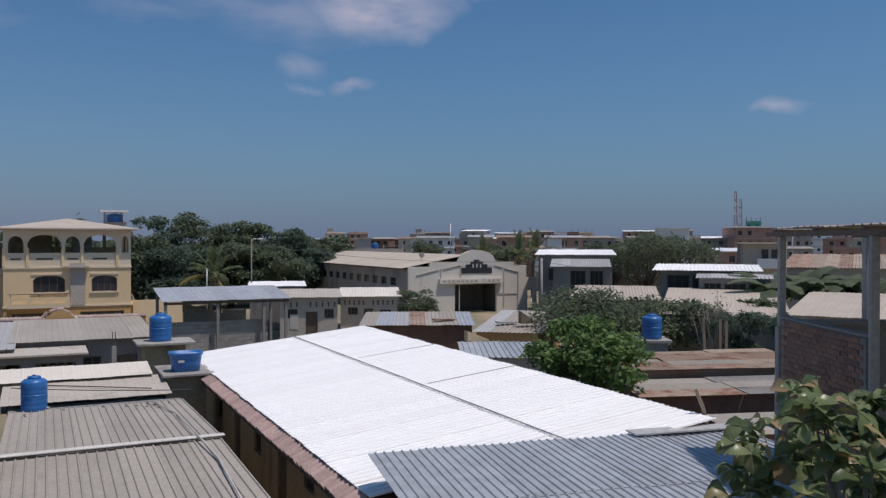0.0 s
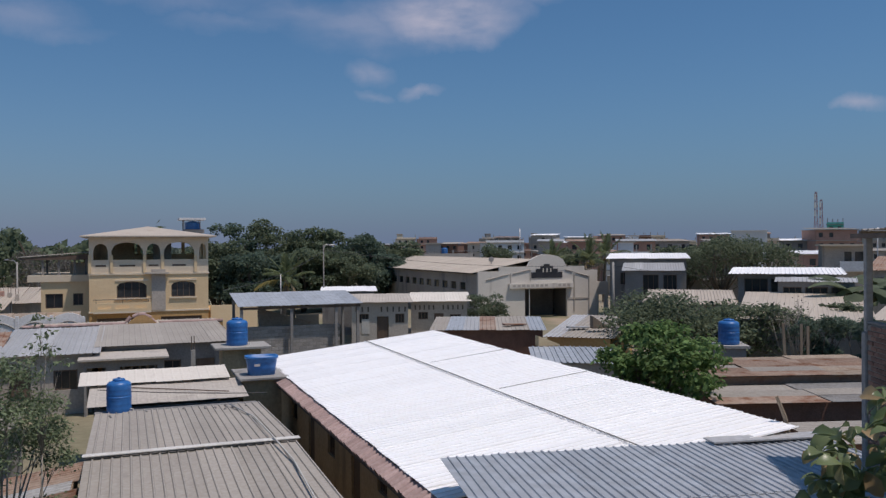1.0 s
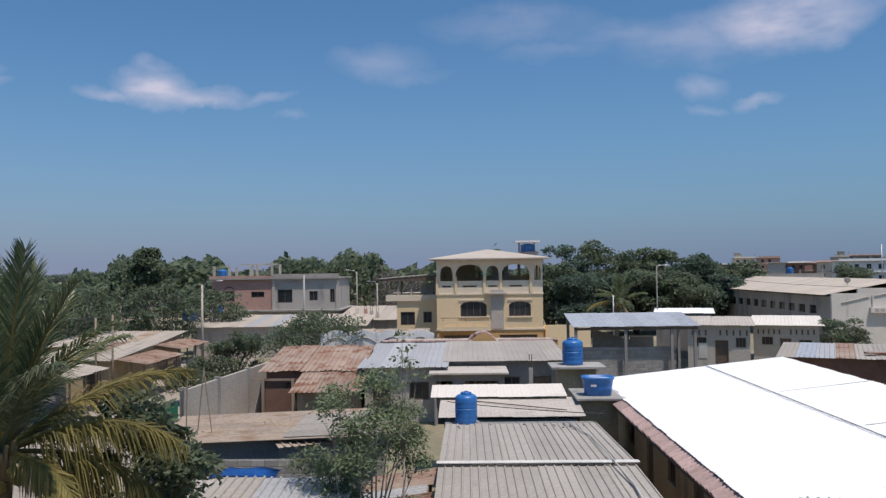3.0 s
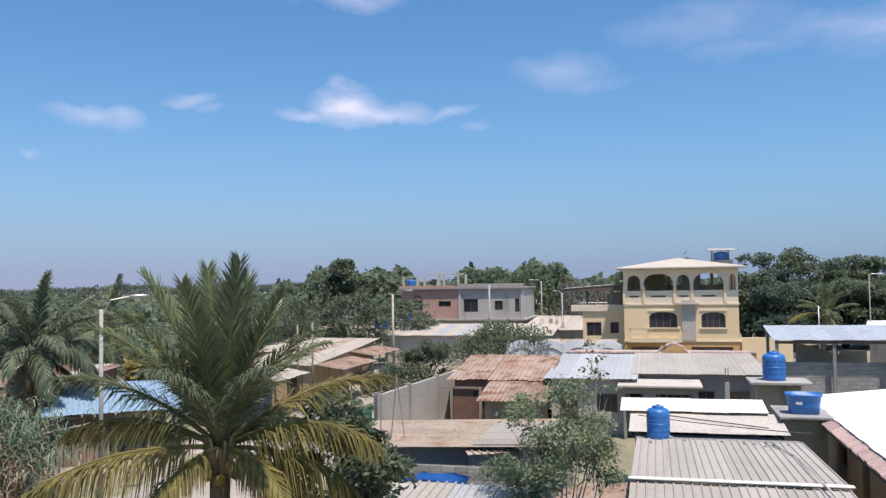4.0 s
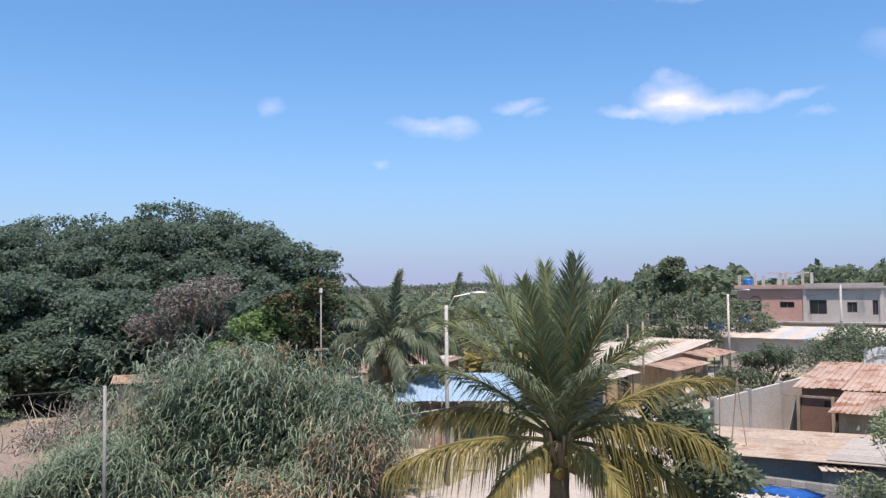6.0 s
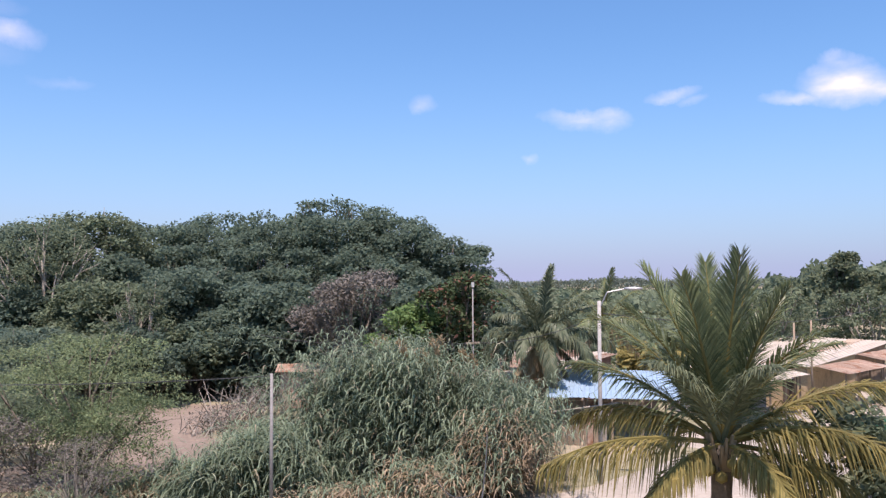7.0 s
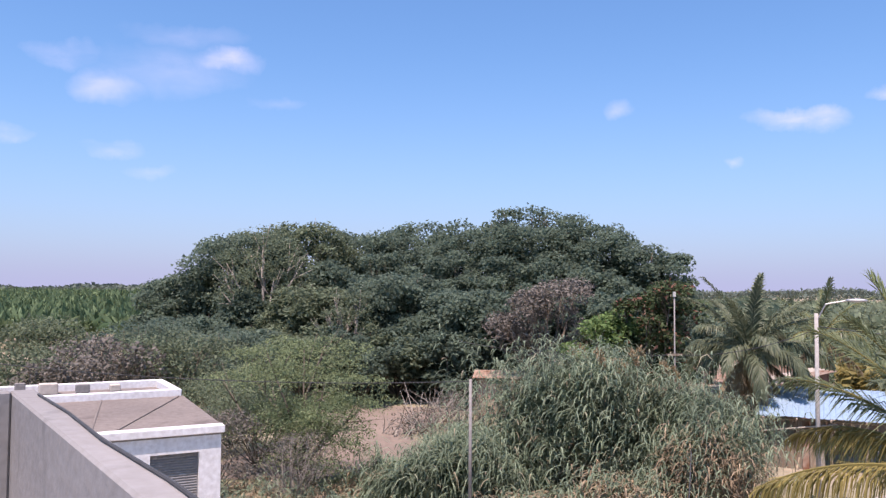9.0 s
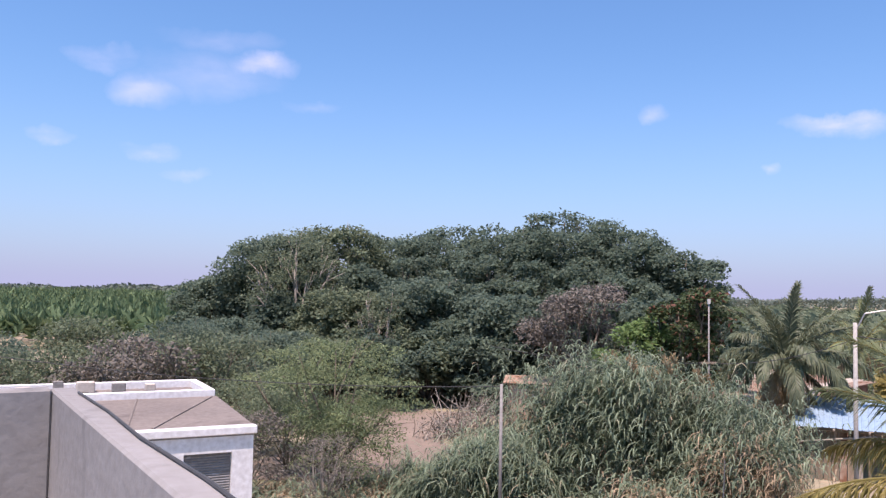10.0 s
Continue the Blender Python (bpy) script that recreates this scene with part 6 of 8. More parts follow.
def round_palm(x, y, label, trunk_h, fronds, length, seed, e0=86, e1=12, sag0=0.25, sag1=1.9, dead=8, leaf="palm_dark", leaflets=56, width=0.07, lean=(0.2, 0.1)):
    """A palm whose fronds arch over evenly all round."""
    g = random.Random(seed)
    ob, head = palm_base(x, y, label, trunk_h, lean, seed, 6)
    for i in range(fronds + dead):
        q = min(1.0, i / fronds)
        az = i * 2.39996 + g.uniform(-0.3, 0.3)
        el = radians(e0 + (e1 - e0) * q ** 0.7 + g.uniform(-5, 5)) if i < fronds else radians(g.uniform(-65, -25))
        d = Vector((math.cos(az) * math.cos(el), math.sin(az) * math.cos(el), math.sin(el)))
        kind = leaf if i < fronds else "palm_dead"
        frond(ob, head, d, length * g.uniform(0.88, 1.08) * (1 if i < fronds else 0.75), (sag0 + (sag1 - sag0) * min(1, q * 1.6)) * g.uniform(0.85, 1.15) if i < fronds else 0.5, kind, g, leaflets, width, 0.28 + 0.6 * q, 0.3, 0.235)


round_palm(*polar(66.8, 42), "coconut palm with drooping dry lower fronds", 4.6, 30, 4.1, 9, e0=80, e1=4, sag0=0.35, sag1=2.0, dead=16, width=0.06, leaflets=64)
round_palm(*polar(62.6, 56), "younger coconut palm behind the drooping one", 4.6, 14, 4.0, 10, e0=74, dead=3, leaf="palm", width=0.065, leaflets=44)

# the great trees beyond the yard: azimuth, distance, height, spread
BIG = [
    (104.3, 76, 8.6, 5.0, "dark"), (100.6, 72, 12.2, 6.2, "dark"), (96.6, 74, 13.2, 6.6, "olive"), (92.2, 78, 12.8, 6.0, "dark"),
    (88.6, 80, 14.0, 6.0, "dark"), (85.0, 76, 13.8, 6.0, "dark"), (80.8, 74, 14.9, 6.6, "dark"), (77.0, 72, 13.2, 6.0, "dark"),
    (73.3, 70, 11.2, 5.2, "dark"), (90.0, 62, 8.6, 5.2, "dark"), (95.5, 62, 7.6, 5.0, "olive"), (84.3, 56, 7.4, 4.6, "dark"), (99.5, 66, 7.4, 4.6, "dark"),
]
for i, (az, d, h, s, lf) in enumerate(BIG):
    tree("shade_tree", *polar(az, d), h, s, "broad old shade tree with dense dark green foliage", leaf=lf, count=27000, size=0.32, aspect=0.62, trunk=0.42, bottom=0.05, clumps=105, seed=40 + i, bark="pale_bark" if i in (1, 2, 9) else "bark", group="shade trees beyond the yard", clump=0.23, dome=0.62, shell=0.45)
for i, (az, d, h, s, lf) in enumerate(((104, 60, 5.5, 4.4, "dark"), (98, 57, 5.0, 4.2, "olive"), (92.5, 55, 5.0, 3.8, "dark"), (88.5, 58, 5.8, 4.0, "dark"), (86.8, 66, 7.0, 4.4, "dark"), (82.0, 62, 6.5, 4.2, "dark"), (78.0, 60, 7.0, 4.2, "dark"), (74.6, 58, 7.6, 4.0, "dark"), (96.2, 54, 4.4, 3.4, "olive"), (71.0, 56, 6.0, 3.4, "dark"), (93.6, 58, 4.6, 3.6, "dark"), (90.0, 56, 4.4, 3.4, "olive"), (85.4, 54, 5.0, 3.4, "dark"), (100.5, 56, 4.8, 3.8, "dark"), (69.0, 62, 5.0, 3.4, "dark"), (98.4, 67, 9.6, 4.2, "olive"), (94.2, 68, 9.8, 4.2, "dark"), (90.4, 70, 10.6, 4.2, "dark"), (86.6, 69, 10.4, 4.4, "dark"), (82.9, 67, 10.2, 4.4, "dark"), (79.2, 66, 10.4, 4.2, "dark"), (75.6, 65, 9.0, 4.0, "dark"))):
    tree("understory_tree", *polar(az, d), h, s, "leafy dark green undergrowth tree", leaf=lf, count=7600, size=0.33, aspect=0.6, trunk=0.16, bottom=0.05, clumps=44, seed=160 + i, group="undergrowth beneath the shade trees", clump=0.22, shell=0.3)
tree("dry_tree", *polar(79.9, 50), 8.5, 3.6, "half-bare tree with dry purplish brown foliage", leaf="dry", count=6500, size=0.25, trunk=0.2, bottom=0.15, clumps=24, seed=61)
tree("mango_tree", *polar(75.8, 47), 6.9, 2.7, "bright green leafy tree", leaf="fresh", count=5000, size=0.3, trunk=0.2, bottom=0.15, clumps=22, seed=62)
tree("red_leaf_tree", *polar(72.3, 46), 8.0, 3.0, "dark tree with rust-red leaves among the green", leaf="rusty", count=7000, size=0.3, trunk=0.22, bottom=0.15, clumps=26, seed=63)
tree("acacia", -32.2, -3.6, 5.7, 4.1, "feathery light green acacia", leaf="acacia", count=17000, size=0.13, trunk=0.15, bottom=0.14, clumps=44, seed=64, aspect=0.35, flat=0.36, clump=0.24)
tree("thorn_bush", -27.6, -3.3, 2.9, 1.5, "dry grey-brown thorn bush with few leaves", leaf="dry", count=2600, size=0.09, trunk=0.05, bottom=0.12, clumps=26, seed=65, aspect=0.35, flat=0.9, shell=0.1, bark="pale_bark")
tree("thorn_bush", -30.6, -3.0, 3.9, 2.6, "grey-green thorn bush under the acacia", leaf="acacia", count=12000, size=0.11, trunk=0.05, bottom=0.08, clumps=30, seed=66, aspect=0.35, flat=0.9, shell=0.2)
for i, (az, d, h, s, lf) in enumerate(((104.5, 46, 5.2, 4.0, "olive"), (109.5, 44, 5.0, 3.8, "dry"), (114.5, 46, 4.4, 4.0, "olive"), (101.3, 52, 4.8, 3.8, "dark"), (112.0, 58, 5.6, 4.0, "olive"), (106.8, 56, 5.4, 4.2, "dark"), (118.5, 50, 5.0, 4.0, "dark"))):
    tree("scrub_tree", *polar(az, d), h, s, "scrubby grey-green tree behind the house", leaf=lf, count=6000, size=0.24, trunk=0.14, bottom=0.12, clumps=26, seed=70 + i, group="scrub behind the white house")
tree("thorn_bush", -34.5, -5.6, 3.6, 2.8, "olive thorn bush at the yard's edge", leaf="olive", count=9000, size=0.13, trunk=0.06, bottom=0.06, clumps=34, seed=67, aspect=0.4, shell=0.3)
tree("thorn_bush", -29.6, -6.4, 3.2, 2.3, "dry brown thorn bush beside the white house", leaf="dry", count=6000, size=0.12, trunk=0.05, bottom=0.06, clumps=30, seed=68, aspect=0.4, shell=0.3)
tree("thorn_bush", -38.5, -7.5, 3.8, 3.2, "grey-green thorn bush at the yard's edge", leaf="olive", count=9000, size=0.15, trunk=0.06, bottom=0.06, clumps=34, seed=69, aspect=0.4, shell=0.3)
tree("bare_tree", *polar(99.0, 65.5), 12.3, 5.2, "grey-limbed tree with thin open foliage before the shade trees", leaf="olive", count=5200, size=0.22, trunk=0.34, bottom=0.22, clumps=60, seed=230, shell=0.1, bark="pale_bark", clump=0.2)
tree("bare_tree", *polar(93.4, 57), 7.4, 3.0, "grey-limbed tree with thin open foliage before the shade trees", leaf="olive", count=2600, size=0.2, trunk=0.2, bottom=0.2, clumps=40, seed=231, shell=0.1, bark="pale_bark", clump=0.22)
# west and north
tree("mango_tree", *polar(47.2, 78), 9.8, 2.6, "tall dark mango tree above the roofs", leaf="mango", count=5000, size=0.36, trunk=0.2, bottom=0.3, clumps=20, seed=81)
for i, (az, d, h, s) in enumerate(((46.0, 74, 7.0, 4.0), (49.5, 78, 6.6, 4.5), (52.0, 70, 7.0, 4.0), (43.0, 80, 6.0, 3.6))):
    tree("garden_tree", *polar(az, d), h, s, "dusty open garden tree behind the roofs", leaf="olive", count=4200, size=0.30, trunk=0.2, bottom=0.12, clumps=34, clump=0.24, shell=0.15, bark="pale_bark", seed=82 + i, group="garden trees by the street")
tree("street_bush", *polar(36.3, 61), 4.7, 4.3, "wide dusty green bush between the roofs", leaf="olive", count=12000, size=0.2, trunk=0.15, bottom=0.1, clumps=30, seed=90)
tree("street_bush", *polar(41.8, 58), 3.6, 2.2, "dark bush at the street's corner", leaf="mango", count=5000, size=0.2, trunk=0.12, bottom=0.1, clumps=18, seed=91)
tree("slender_tree", -10.5, 16.4, 5.5, 1.9, "slender pale green tree with thin open foliage", leaf="pale", count=15000, size=0.105, trunk=0.07, bottom=0.1, clumps=26, seed=92, shell=0.2, aspect=0.4, bark="pale_bark", clump=0.3)
tree("slender_sprig", -9.85, 16.75, 6.45, 0.55, "thin young shoot with a few leaves", leaf="pale", count=150, size=0.13, trunk=0.025, bottom=0.62, clumps=9, seed=98, shell=0.1, bark="pale_bark", clump=0.45)
tree("wall_bush", *polar(44.6, 50), 2.3, 1.6, "low green bush by the yard wall", leaf="mango", count=3500, size=0.18, trunk=0.06, bottom=0.05, clumps=18, seed=99)
tree("wall_bush", *polar(43.4, 55), 2.3, 1.8, "low green bush by the street", leaf="mango", count=3500, size=0.18, trunk=0.06, bottom=0.05, clumps=18, seed=100)
tree("roof_bush", *polar(-19.6, 43), 4.3, 1.9, "dark bush between the tin roofs", leaf="dark", count=4500, size=0.2, trunk=0.08, bottom=0.08, clumps=20, seed=101)
tree("roof_bush", *polar(-22.2, 42), 4.2, 1.5, "dark bush beside the unfinished house", leaf="dark", count=3500, size=0.2, trunk=0.08, bottom=0.08, clumps=18, seed=102)
tree("palm_side_tree", -12.6, 11.9, 5.2, 1.8, "dark leafy tree beside the palm", leaf="mango", count=8000, size=0.2, trunk=0.12, bottom=0.15, clumps=20, seed=93)
tree("roof_tree", 4.75, 27.8, 4.95, 2.4, "bright green leafy tree by the white roof", leaf="fresh", count=8000, size=0.24, trunk=0.14, bottom=0.16, clumps=46, seed=94, shell=0.25, clump=0.23)
tree("roof_tree", 8.6, 47.0, 4.9, 4.6, "dusty green tree behind the tin roofs", leaf="mango", count=9000, size=0.26, trunk=0.18, bottom=0.15, clumps=30, seed=95)
tree("roof_tree", 13.6, 47.0, 4.3, 3.4, "dusty green tree behind the blue tank", leaf="mango", count=7000, size=0.26, trunk=0.18, bottom=0.15, clumps=26, seed=96)
tree("yard_bush", *polar(2.0, 70), 3.6, 2.4, "rounded bush before the warehouse", leaf="mango", count=4500, size=0.22, trunk=0.1, bottom=0.08, clumps=18, seed=97)
for i, (az, d, h, s) in enumerate(((19.4, 104, 10.4, 5.0), (16.6, 108, 11.2, 5.4), (13.6, 110, 10.2, 5.2), (10.4, 118, 9.4, 4.6), (20.2, 96, 8.4, 4.4), (7.8, 125, 8.4, 4.2), (17.5, 92, 7.0, 5.0), (12.0, 98, 7.0, 5.0), (14.5, 96, 7.5, 4.5), (9.0, 112, 6.5, 4.2))):
    tree("shade_tree", *polar(az, d), h, s, "broad dark green tree behind the yellow house", leaf=("dark", "mango", "olive")[i % 3], count=10000, size=0.42, aspect=0.55, trunk=0.35, bottom=0.02, clumps=60, clump=0.22, shell=0.3, seed=110 + i, group="trees behind the yellow house")
tree("bare_tree", 13.3, 40.6, 5.2, 1.6, "leafless forked tree beside the tin roofs", leaf="dry", count=160, size=0.14, trunk=0.07, bottom=0.35, clumps=16, seed=221, shell=0.1, bark="pale_bark")
def banana(x, y, h, seed):
    g = random.Random(seed)
    ob = thing("banana_plant", x, y, 0, 0, "banana plant with broad torn leaves", "plant", "banana plants")
    part("stem", tube(bmesh.new(), [(0, 0, 0), (0.05, 0, h * 0.55)], [0.14, 0.09], 8), L["palm"], ob)
    for i in range(9):
        az, el = i * 2.4, radians(g.uniform(35, 80))
        out, p, rib = Vector((math.cos(az), math.sin(az), 0)), Vector((0.05, 0, h * 0.52)), []
        for k in range(9):
            rib.append(p.copy())
            p = p + (out * math.cos(el) + Vector((0, 0, math.sin(el)))) * h * 0.075
            el -= 0.24
        sd = out.cross(Vector((0, 0, 1)))
        vs, fs = [], []
        for k, c in enumerate(rib):
            w = 0.085 * h * math.sin(math.pi * min(0.97, 0.08 + k / 9)) ** 0.7
            vs += [c - sd * w - Vector((0, 0, 0.35 * w)), c, c + sd * w - Vector((0, 0, 0.35 * w))]
        for k in range(8):
            fs += [(3 * k, 3 * k + 1, 3 * k + 4, 3 * k + 3), (3 * k + 1, 3 * k + 2, 3 * k + 5, 3 * k + 4)]
        raw("leaf", vs, fs, L["mango"], ob, smooth=True)


for i, (az, d, h) in enumerate(((-21.8, 57, 6.9), (-23.4, 58, 7.4), (-24.2, 57, 6.8), (-25.4, 57, 6.6), (-26.2, 58, 7.2), (-27.4, 57, 6.6), (55.6, 70, 5.0), (56.8, 68, 5.2), (58.4, 66, 4.8), (54.2, 72, 4.8))):
    banana(*polar(az, d), h, 500 + i)
palm("coconut_palm", *polar(-5.0, 108), 0, "coconut palm before the distant houses", 5.6, 11, 3.4, 15, old=1, dead=1, leaflets=26, width=0.12)
palm("coconut_palm", *polar(-6.2, 112), 0, "coconut palm before the distant houses", 6.0, 11, 3.4, 16, old=1, dead=1, leaflets=26, width=0.12)
palm("coconut_palm", *polar(-2.6, 116), 0, "coconut palm before the distant houses", 5.4, 11, 3.2, 17, old=1, dead=1, leaflets=26, width=0.12)
palm("coconut_palm", *polar(15.8, 84), 0, "coconut palm before the dark trees", 4.2, 12, 3.2, 14, old=1, dead=2, leaflets=30, width=0.1)
for i, (az, d, h, s) in enumerate(((-13.8, 105, 8.6, 6.5), (-11.4, 112, 7.4, 5.0), (-16.3, 110, 7.8, 5.5), (-4.3, 130, 7.2, 4.0), (-19.5, 100, 5.0, 3.5), (1.2, 150, 8.0, 4.0), (-20.8, 52, 4.2, 2.2))):
    tree("town_tree", *polar(az, d), h, s, "dark tree among the distant houses", leaf="mango", count=4500, size=0.4, trunk=0.25, bottom=0.15, clumps=22, seed=130 + i, group="trees among the distant houses")

# the leathery-leaved tree close by
def almond_tree():
    g = np.random.default_rng(5)
    ob = thing("almond_tree", 2.84, 5.85, 0, 0, "tropical almond tree with large leathery leaves, some turned red", "tree")
    bm, verts, faces = bmesh.new(), [], []
    tube(bm, [(0, 0, 0), (0.05, 0.05, 3.0), (0.0, 0.1, 5.0)], [0.13, 0.11, 0.08], 9)
    part("trunk", bm, M["bark"], ob, smooth=True)
    bm = bmesh.new()
    for i in range(300):
        az, el = g.uniform(0, math.tau), g.uniform(-1.25, 1.2)
        rad = g.uniform(0.4, 1.0) ** 0.5
        tip = Vector((math.cos(az) * math.cos(el) * 1.06 * rad, math.sin(az) * math.cos(el) * 1.0 * rad, 5.42 + math.sin(el) * 1.24 * rad))
        if i % 5 == 0:
            tube(bm, [(0, 0.1, 4.6), tuple(tip * 0.5 + Vector((0, 0.05, 2.45))), tip], [0.03, 0.014, 0.007], 5)
        n = 9
        for k in range(n):
            a2 = k * 2.39996 + g.uniform(-0.3, 0.3)
            tl = g.uniform(-0.8, 0.6)
            d = Vector((math.cos(a2) * math.cos(tl), math.sin(a2) * math.cos(tl), math.sin(tl)))
            s = d.cross(Vector((g.normal(0, 0.5), g.normal(0, 0.5), 1))).normalized()
            h = s.cross(d)
            ln, b0 = g.uniform(0.09, 0.20), len(verts)
            w = ln * 0.32
            for u, q, c in ((0.0, 0.12, 0), (0.3, 0.6, 0.03), (0.65, 1.0, 0.02), (0.9, 0.62, -0.04), (1.0, 0.1, -0.09)):
                m = tip + d * ln * u + h * ln * c * 2
                verts += [m - s * w * q + h * w * q * 0.35, m, m + s * w * q + h * w * q * 0.35]
            for u in range(4):
                for q in (0, 1):
                    i0 = b0 + 3 * u + q
                    faces.append((i0, i0 + 1, i0 + 4, i0 + 3))
    part("branchwork", bm, M["pale_bark"], ob, smooth=True)
    for i in range(70):
        az, el, rad = g.uniform(0, math.tau), g.uniform(-0.2, 1.2), g.uniform(0.8, 1.05)
        fruit = bmesh.new()
        bmesh.ops.create_icosphere(fruit, subdivisions=1, radius=0.026, matrix=Matrix.LocRotScale((math.cos(az) * math.cos(el) * 1.1 * rad, math.sin(az) * math.cos(el) * rad, 5.42 + math.sin(el) * 1.1 * rad), None, (1, 1, 1.5)))
        part("fruit", fruit, L["pale"], ob, smooth=True)
    raw("crown", [tuple(v) for v in verts], faces, L["almond"], ob, smooth=True)


almond_tree()


def reeds(name, label, spots, count, height, seed, dry=0.2, blades=9, blade=0.9, material="reed"):
    """Giant cane: upright stems with long arching blades; the outer front row is straw-dry."""
    g = np.random.default_rng(seed)
    groups = {material: ([], []), "straw": ([], [])}
    for i in range(count):
        x, y, rx, ry, hh = spots[g.integers(len(spots))]
        px, py = x + g.normal(0, 0.45) * rx, y + g.normal(0, 0.45) * ry
        h = height * hh * g.uniform(0.65, 1.1) * (0.88 + 0.8 * noise.noise((px * 0.5, py * 0.5, 3.1)))
        kind = "straw" if g.random() < dry else material
        if kind == "straw":
            h *= 0.72
        verts, faces = groups[kind]
        lx, ly = g.normal(0.05, 0.16) * h, g.normal(-0.16, 0.20) * h
        b0 = len(verts)
        verts += [(px - 0.012, py, 0), (px + 0.012, py, 0), (px + lx + 0.006, py + ly, h), (px + lx - 0.006, py + ly, h)]
        faces.append((b0, b0 + 1, b0 + 2, b0 + 3))
        for k in range(blades):
            s = 0.30 + 0.70 * ((k + g.random()) / blades) ** 0.8
            bx, by, bz = px + lx * s, py + ly * s, h * s
            az, ln = g.uniform(0, math.tau), blade * g.uniform(0.6, 1.25)
            dx, dy = math.cos(az) * 0.9 + 0.2, math.sin(az) * 0.9 - 0.30
            rise = g.uniform(0.1, 0.9)
            w = 0.022
            nx, ny = -math.sin(az) * w, math.cos(az) * w
            b0 = len(verts)
            for u, dz, q in ((0, 0, 0.6), (0.35, rise * 0.28, 1.0), (0.72, rise * 0.28 - 0.06, 0.8), (1.0, rise * 0.14 - 0.28, 0.1)):
                cx, cy, cz = bx + dx * ln * u * 0.75, by + dy * ln * u * 0.75, bz + dz * ln
                verts += [(cx - nx * q, cy - ny * q, cz), (cx + nx * q, cy + ny * q, cz)]
            faces += [(b0, b0 + 1, b0 + 3, b0 + 2), (b0 + 2, b0 + 3, b0 + 5, b0 + 4), (b0 + 4, b0 + 5, b0 + 7, b0 + 6)]
    ob = thing(name, 0, 0, 0, 0, label, "reeds", kind="stuff")
    for key, (verts, faces) in groups.items():
        if verts:
            raw("blades" if key != "straw" else "dry_stems", verts, faces, L[key], ob, "straw-dry stems and leaves" if key == "straw" else "")
    return ob


reeds("reed_bed", "tall bed of giant cane, green with dry straw-coloured edges", [(-30.2, 3.2, 2.0, 2.2, 0.58), (-31.5, 6.6, 2.4, 2.4, 1.08), (-31.5, 9.0, 2.4, 3.0, 1.0), (-30.0, 11.3, 2.0, 2.2, 0.9), (-29.3, 0.9, 1.3, 1.5, 0.42), (-33.3, 8.0, 2.2, 3.6, 1.05)], 4200, 4.5, 3, dry=0.01, blades=15, blade=0.88)
reeds("dry_reeds", "dry straw-coloured cane at the street's edge", [(-26.9, 5.6, 1.0, 2.6, 0.42), (-27.2, 8.4, 1.2, 2.2, 0.95), (-27.6, 10.5, 1.2, 2.0, 1.05), (-27.2, 9.6, 1.3, 2.2, 0.8)], 1150, 3.0, 4, dry=0.72, blades=9, blade=0.8)
for i in range(15):
    px, py = -31.0 + rng.uniform(-1.5, 1.5), 8.6 + rng.uniform(-1.6, 3.4)
    pl = thing("cane_plume", px, py, 0, 0, "tall cane stem with a feathery brown plume", "reed", "plumes above the cane")
    h = rng.uniform(3.9, 5.1)
    part("stem", tube(bmesh.new(), [(0, 0, 0), (0.05, -0.1, h)], [0.014, 0.008], 5), L["straw"], pl)
    gg = np.random.default_rng(900 + i)
    t = gg.random(110)
    leaf_mesh("plume", np.stack([0.05 + gg.normal(0, 0.05, 110), -0.1 - 0.22 * t + gg.normal(0, 0.05, 110), h - 0.15 + 0.6 * t], 1), 0.16, L["palm_dead"], pl, seed=950 + i, aspect=0.3, droop=-0.9)
reeds("dry_grass", "low dry brown scrub on the dirt yard's edge", [(-27.5, -2.2, 1.8, 2.0, 1.0), (-31, -1.2, 2.0, 1.2, 0.8), (-28.5, -5.0, 2.0, 2.4, 1.1)], 900, 1.1, 6, dry=0.7, blades=8, blade=0.5)

reeds("yard_weeds", "rank green weeds in the narrow yard", [(*G(-2.4, 15.5), 1.2, 1.4, 1.0), (*G(-2.2, 18.5), 1.0, 1.2, 0.8), (*G(-3.2, 21.5), 1.0, 1.2, 0.7)], 260, 1.3, 8, dry=0.15, blades=9, blade=0.55, material="mango")

# the banana field, and the far woods
g = np.random.default_rng(11)
n = 5200
d = 105 + 420 * g.random(n) ** 1.5
az = np.radians(g.uniform(94, 124, n))
pos = np.stack([-d * np.sin(az), d * np.cos(az), 1.4 + 1.6 * g.random(n) + 0.006 * (d - 100)], 1)
rep = np.repeat(pos, 7, 0) + g.normal(0, 0.35, (n * 7, 3)) * [1, 1, 0.6]
field = thing("banana_field", 0, 0, 0, 0, "wide green banana field reaching to the horizon", "crop", kind="stuff")
leaf_mesh("leaves", rep, 2.1, L["banana"], field, seed=12, aspect=0.26, droop=-0.7, up=0.3)


def far_woods(name, label, az0, az1, d0, d1, h, count, seed, size=3.0, leaf="far"):
    g = np.random.default_rng(seed)
    az = np.radians(g.uniform(az0, az1, count))
    d = g.uniform(d0, d1, count)
    bump = 0.80 + 0.14 * np.sin(az * 31 + seed) + 0.09 * np.sin(az * 73 + 2 * seed) + 0.06 * np.sin(az * 170)
    z = h * bump * g.random(count) ** 0.6
    ob = thing(name, 0, 0, 0, 0, label, "woods", kind="stuff")
    leaf_mesh("foliage", np.stack([-d * np.sin(az), d * np.cos(az), z], 1), size, L[leaf], ob, seed=seed, aspect=0.7, droop=0.2, up=0.5)


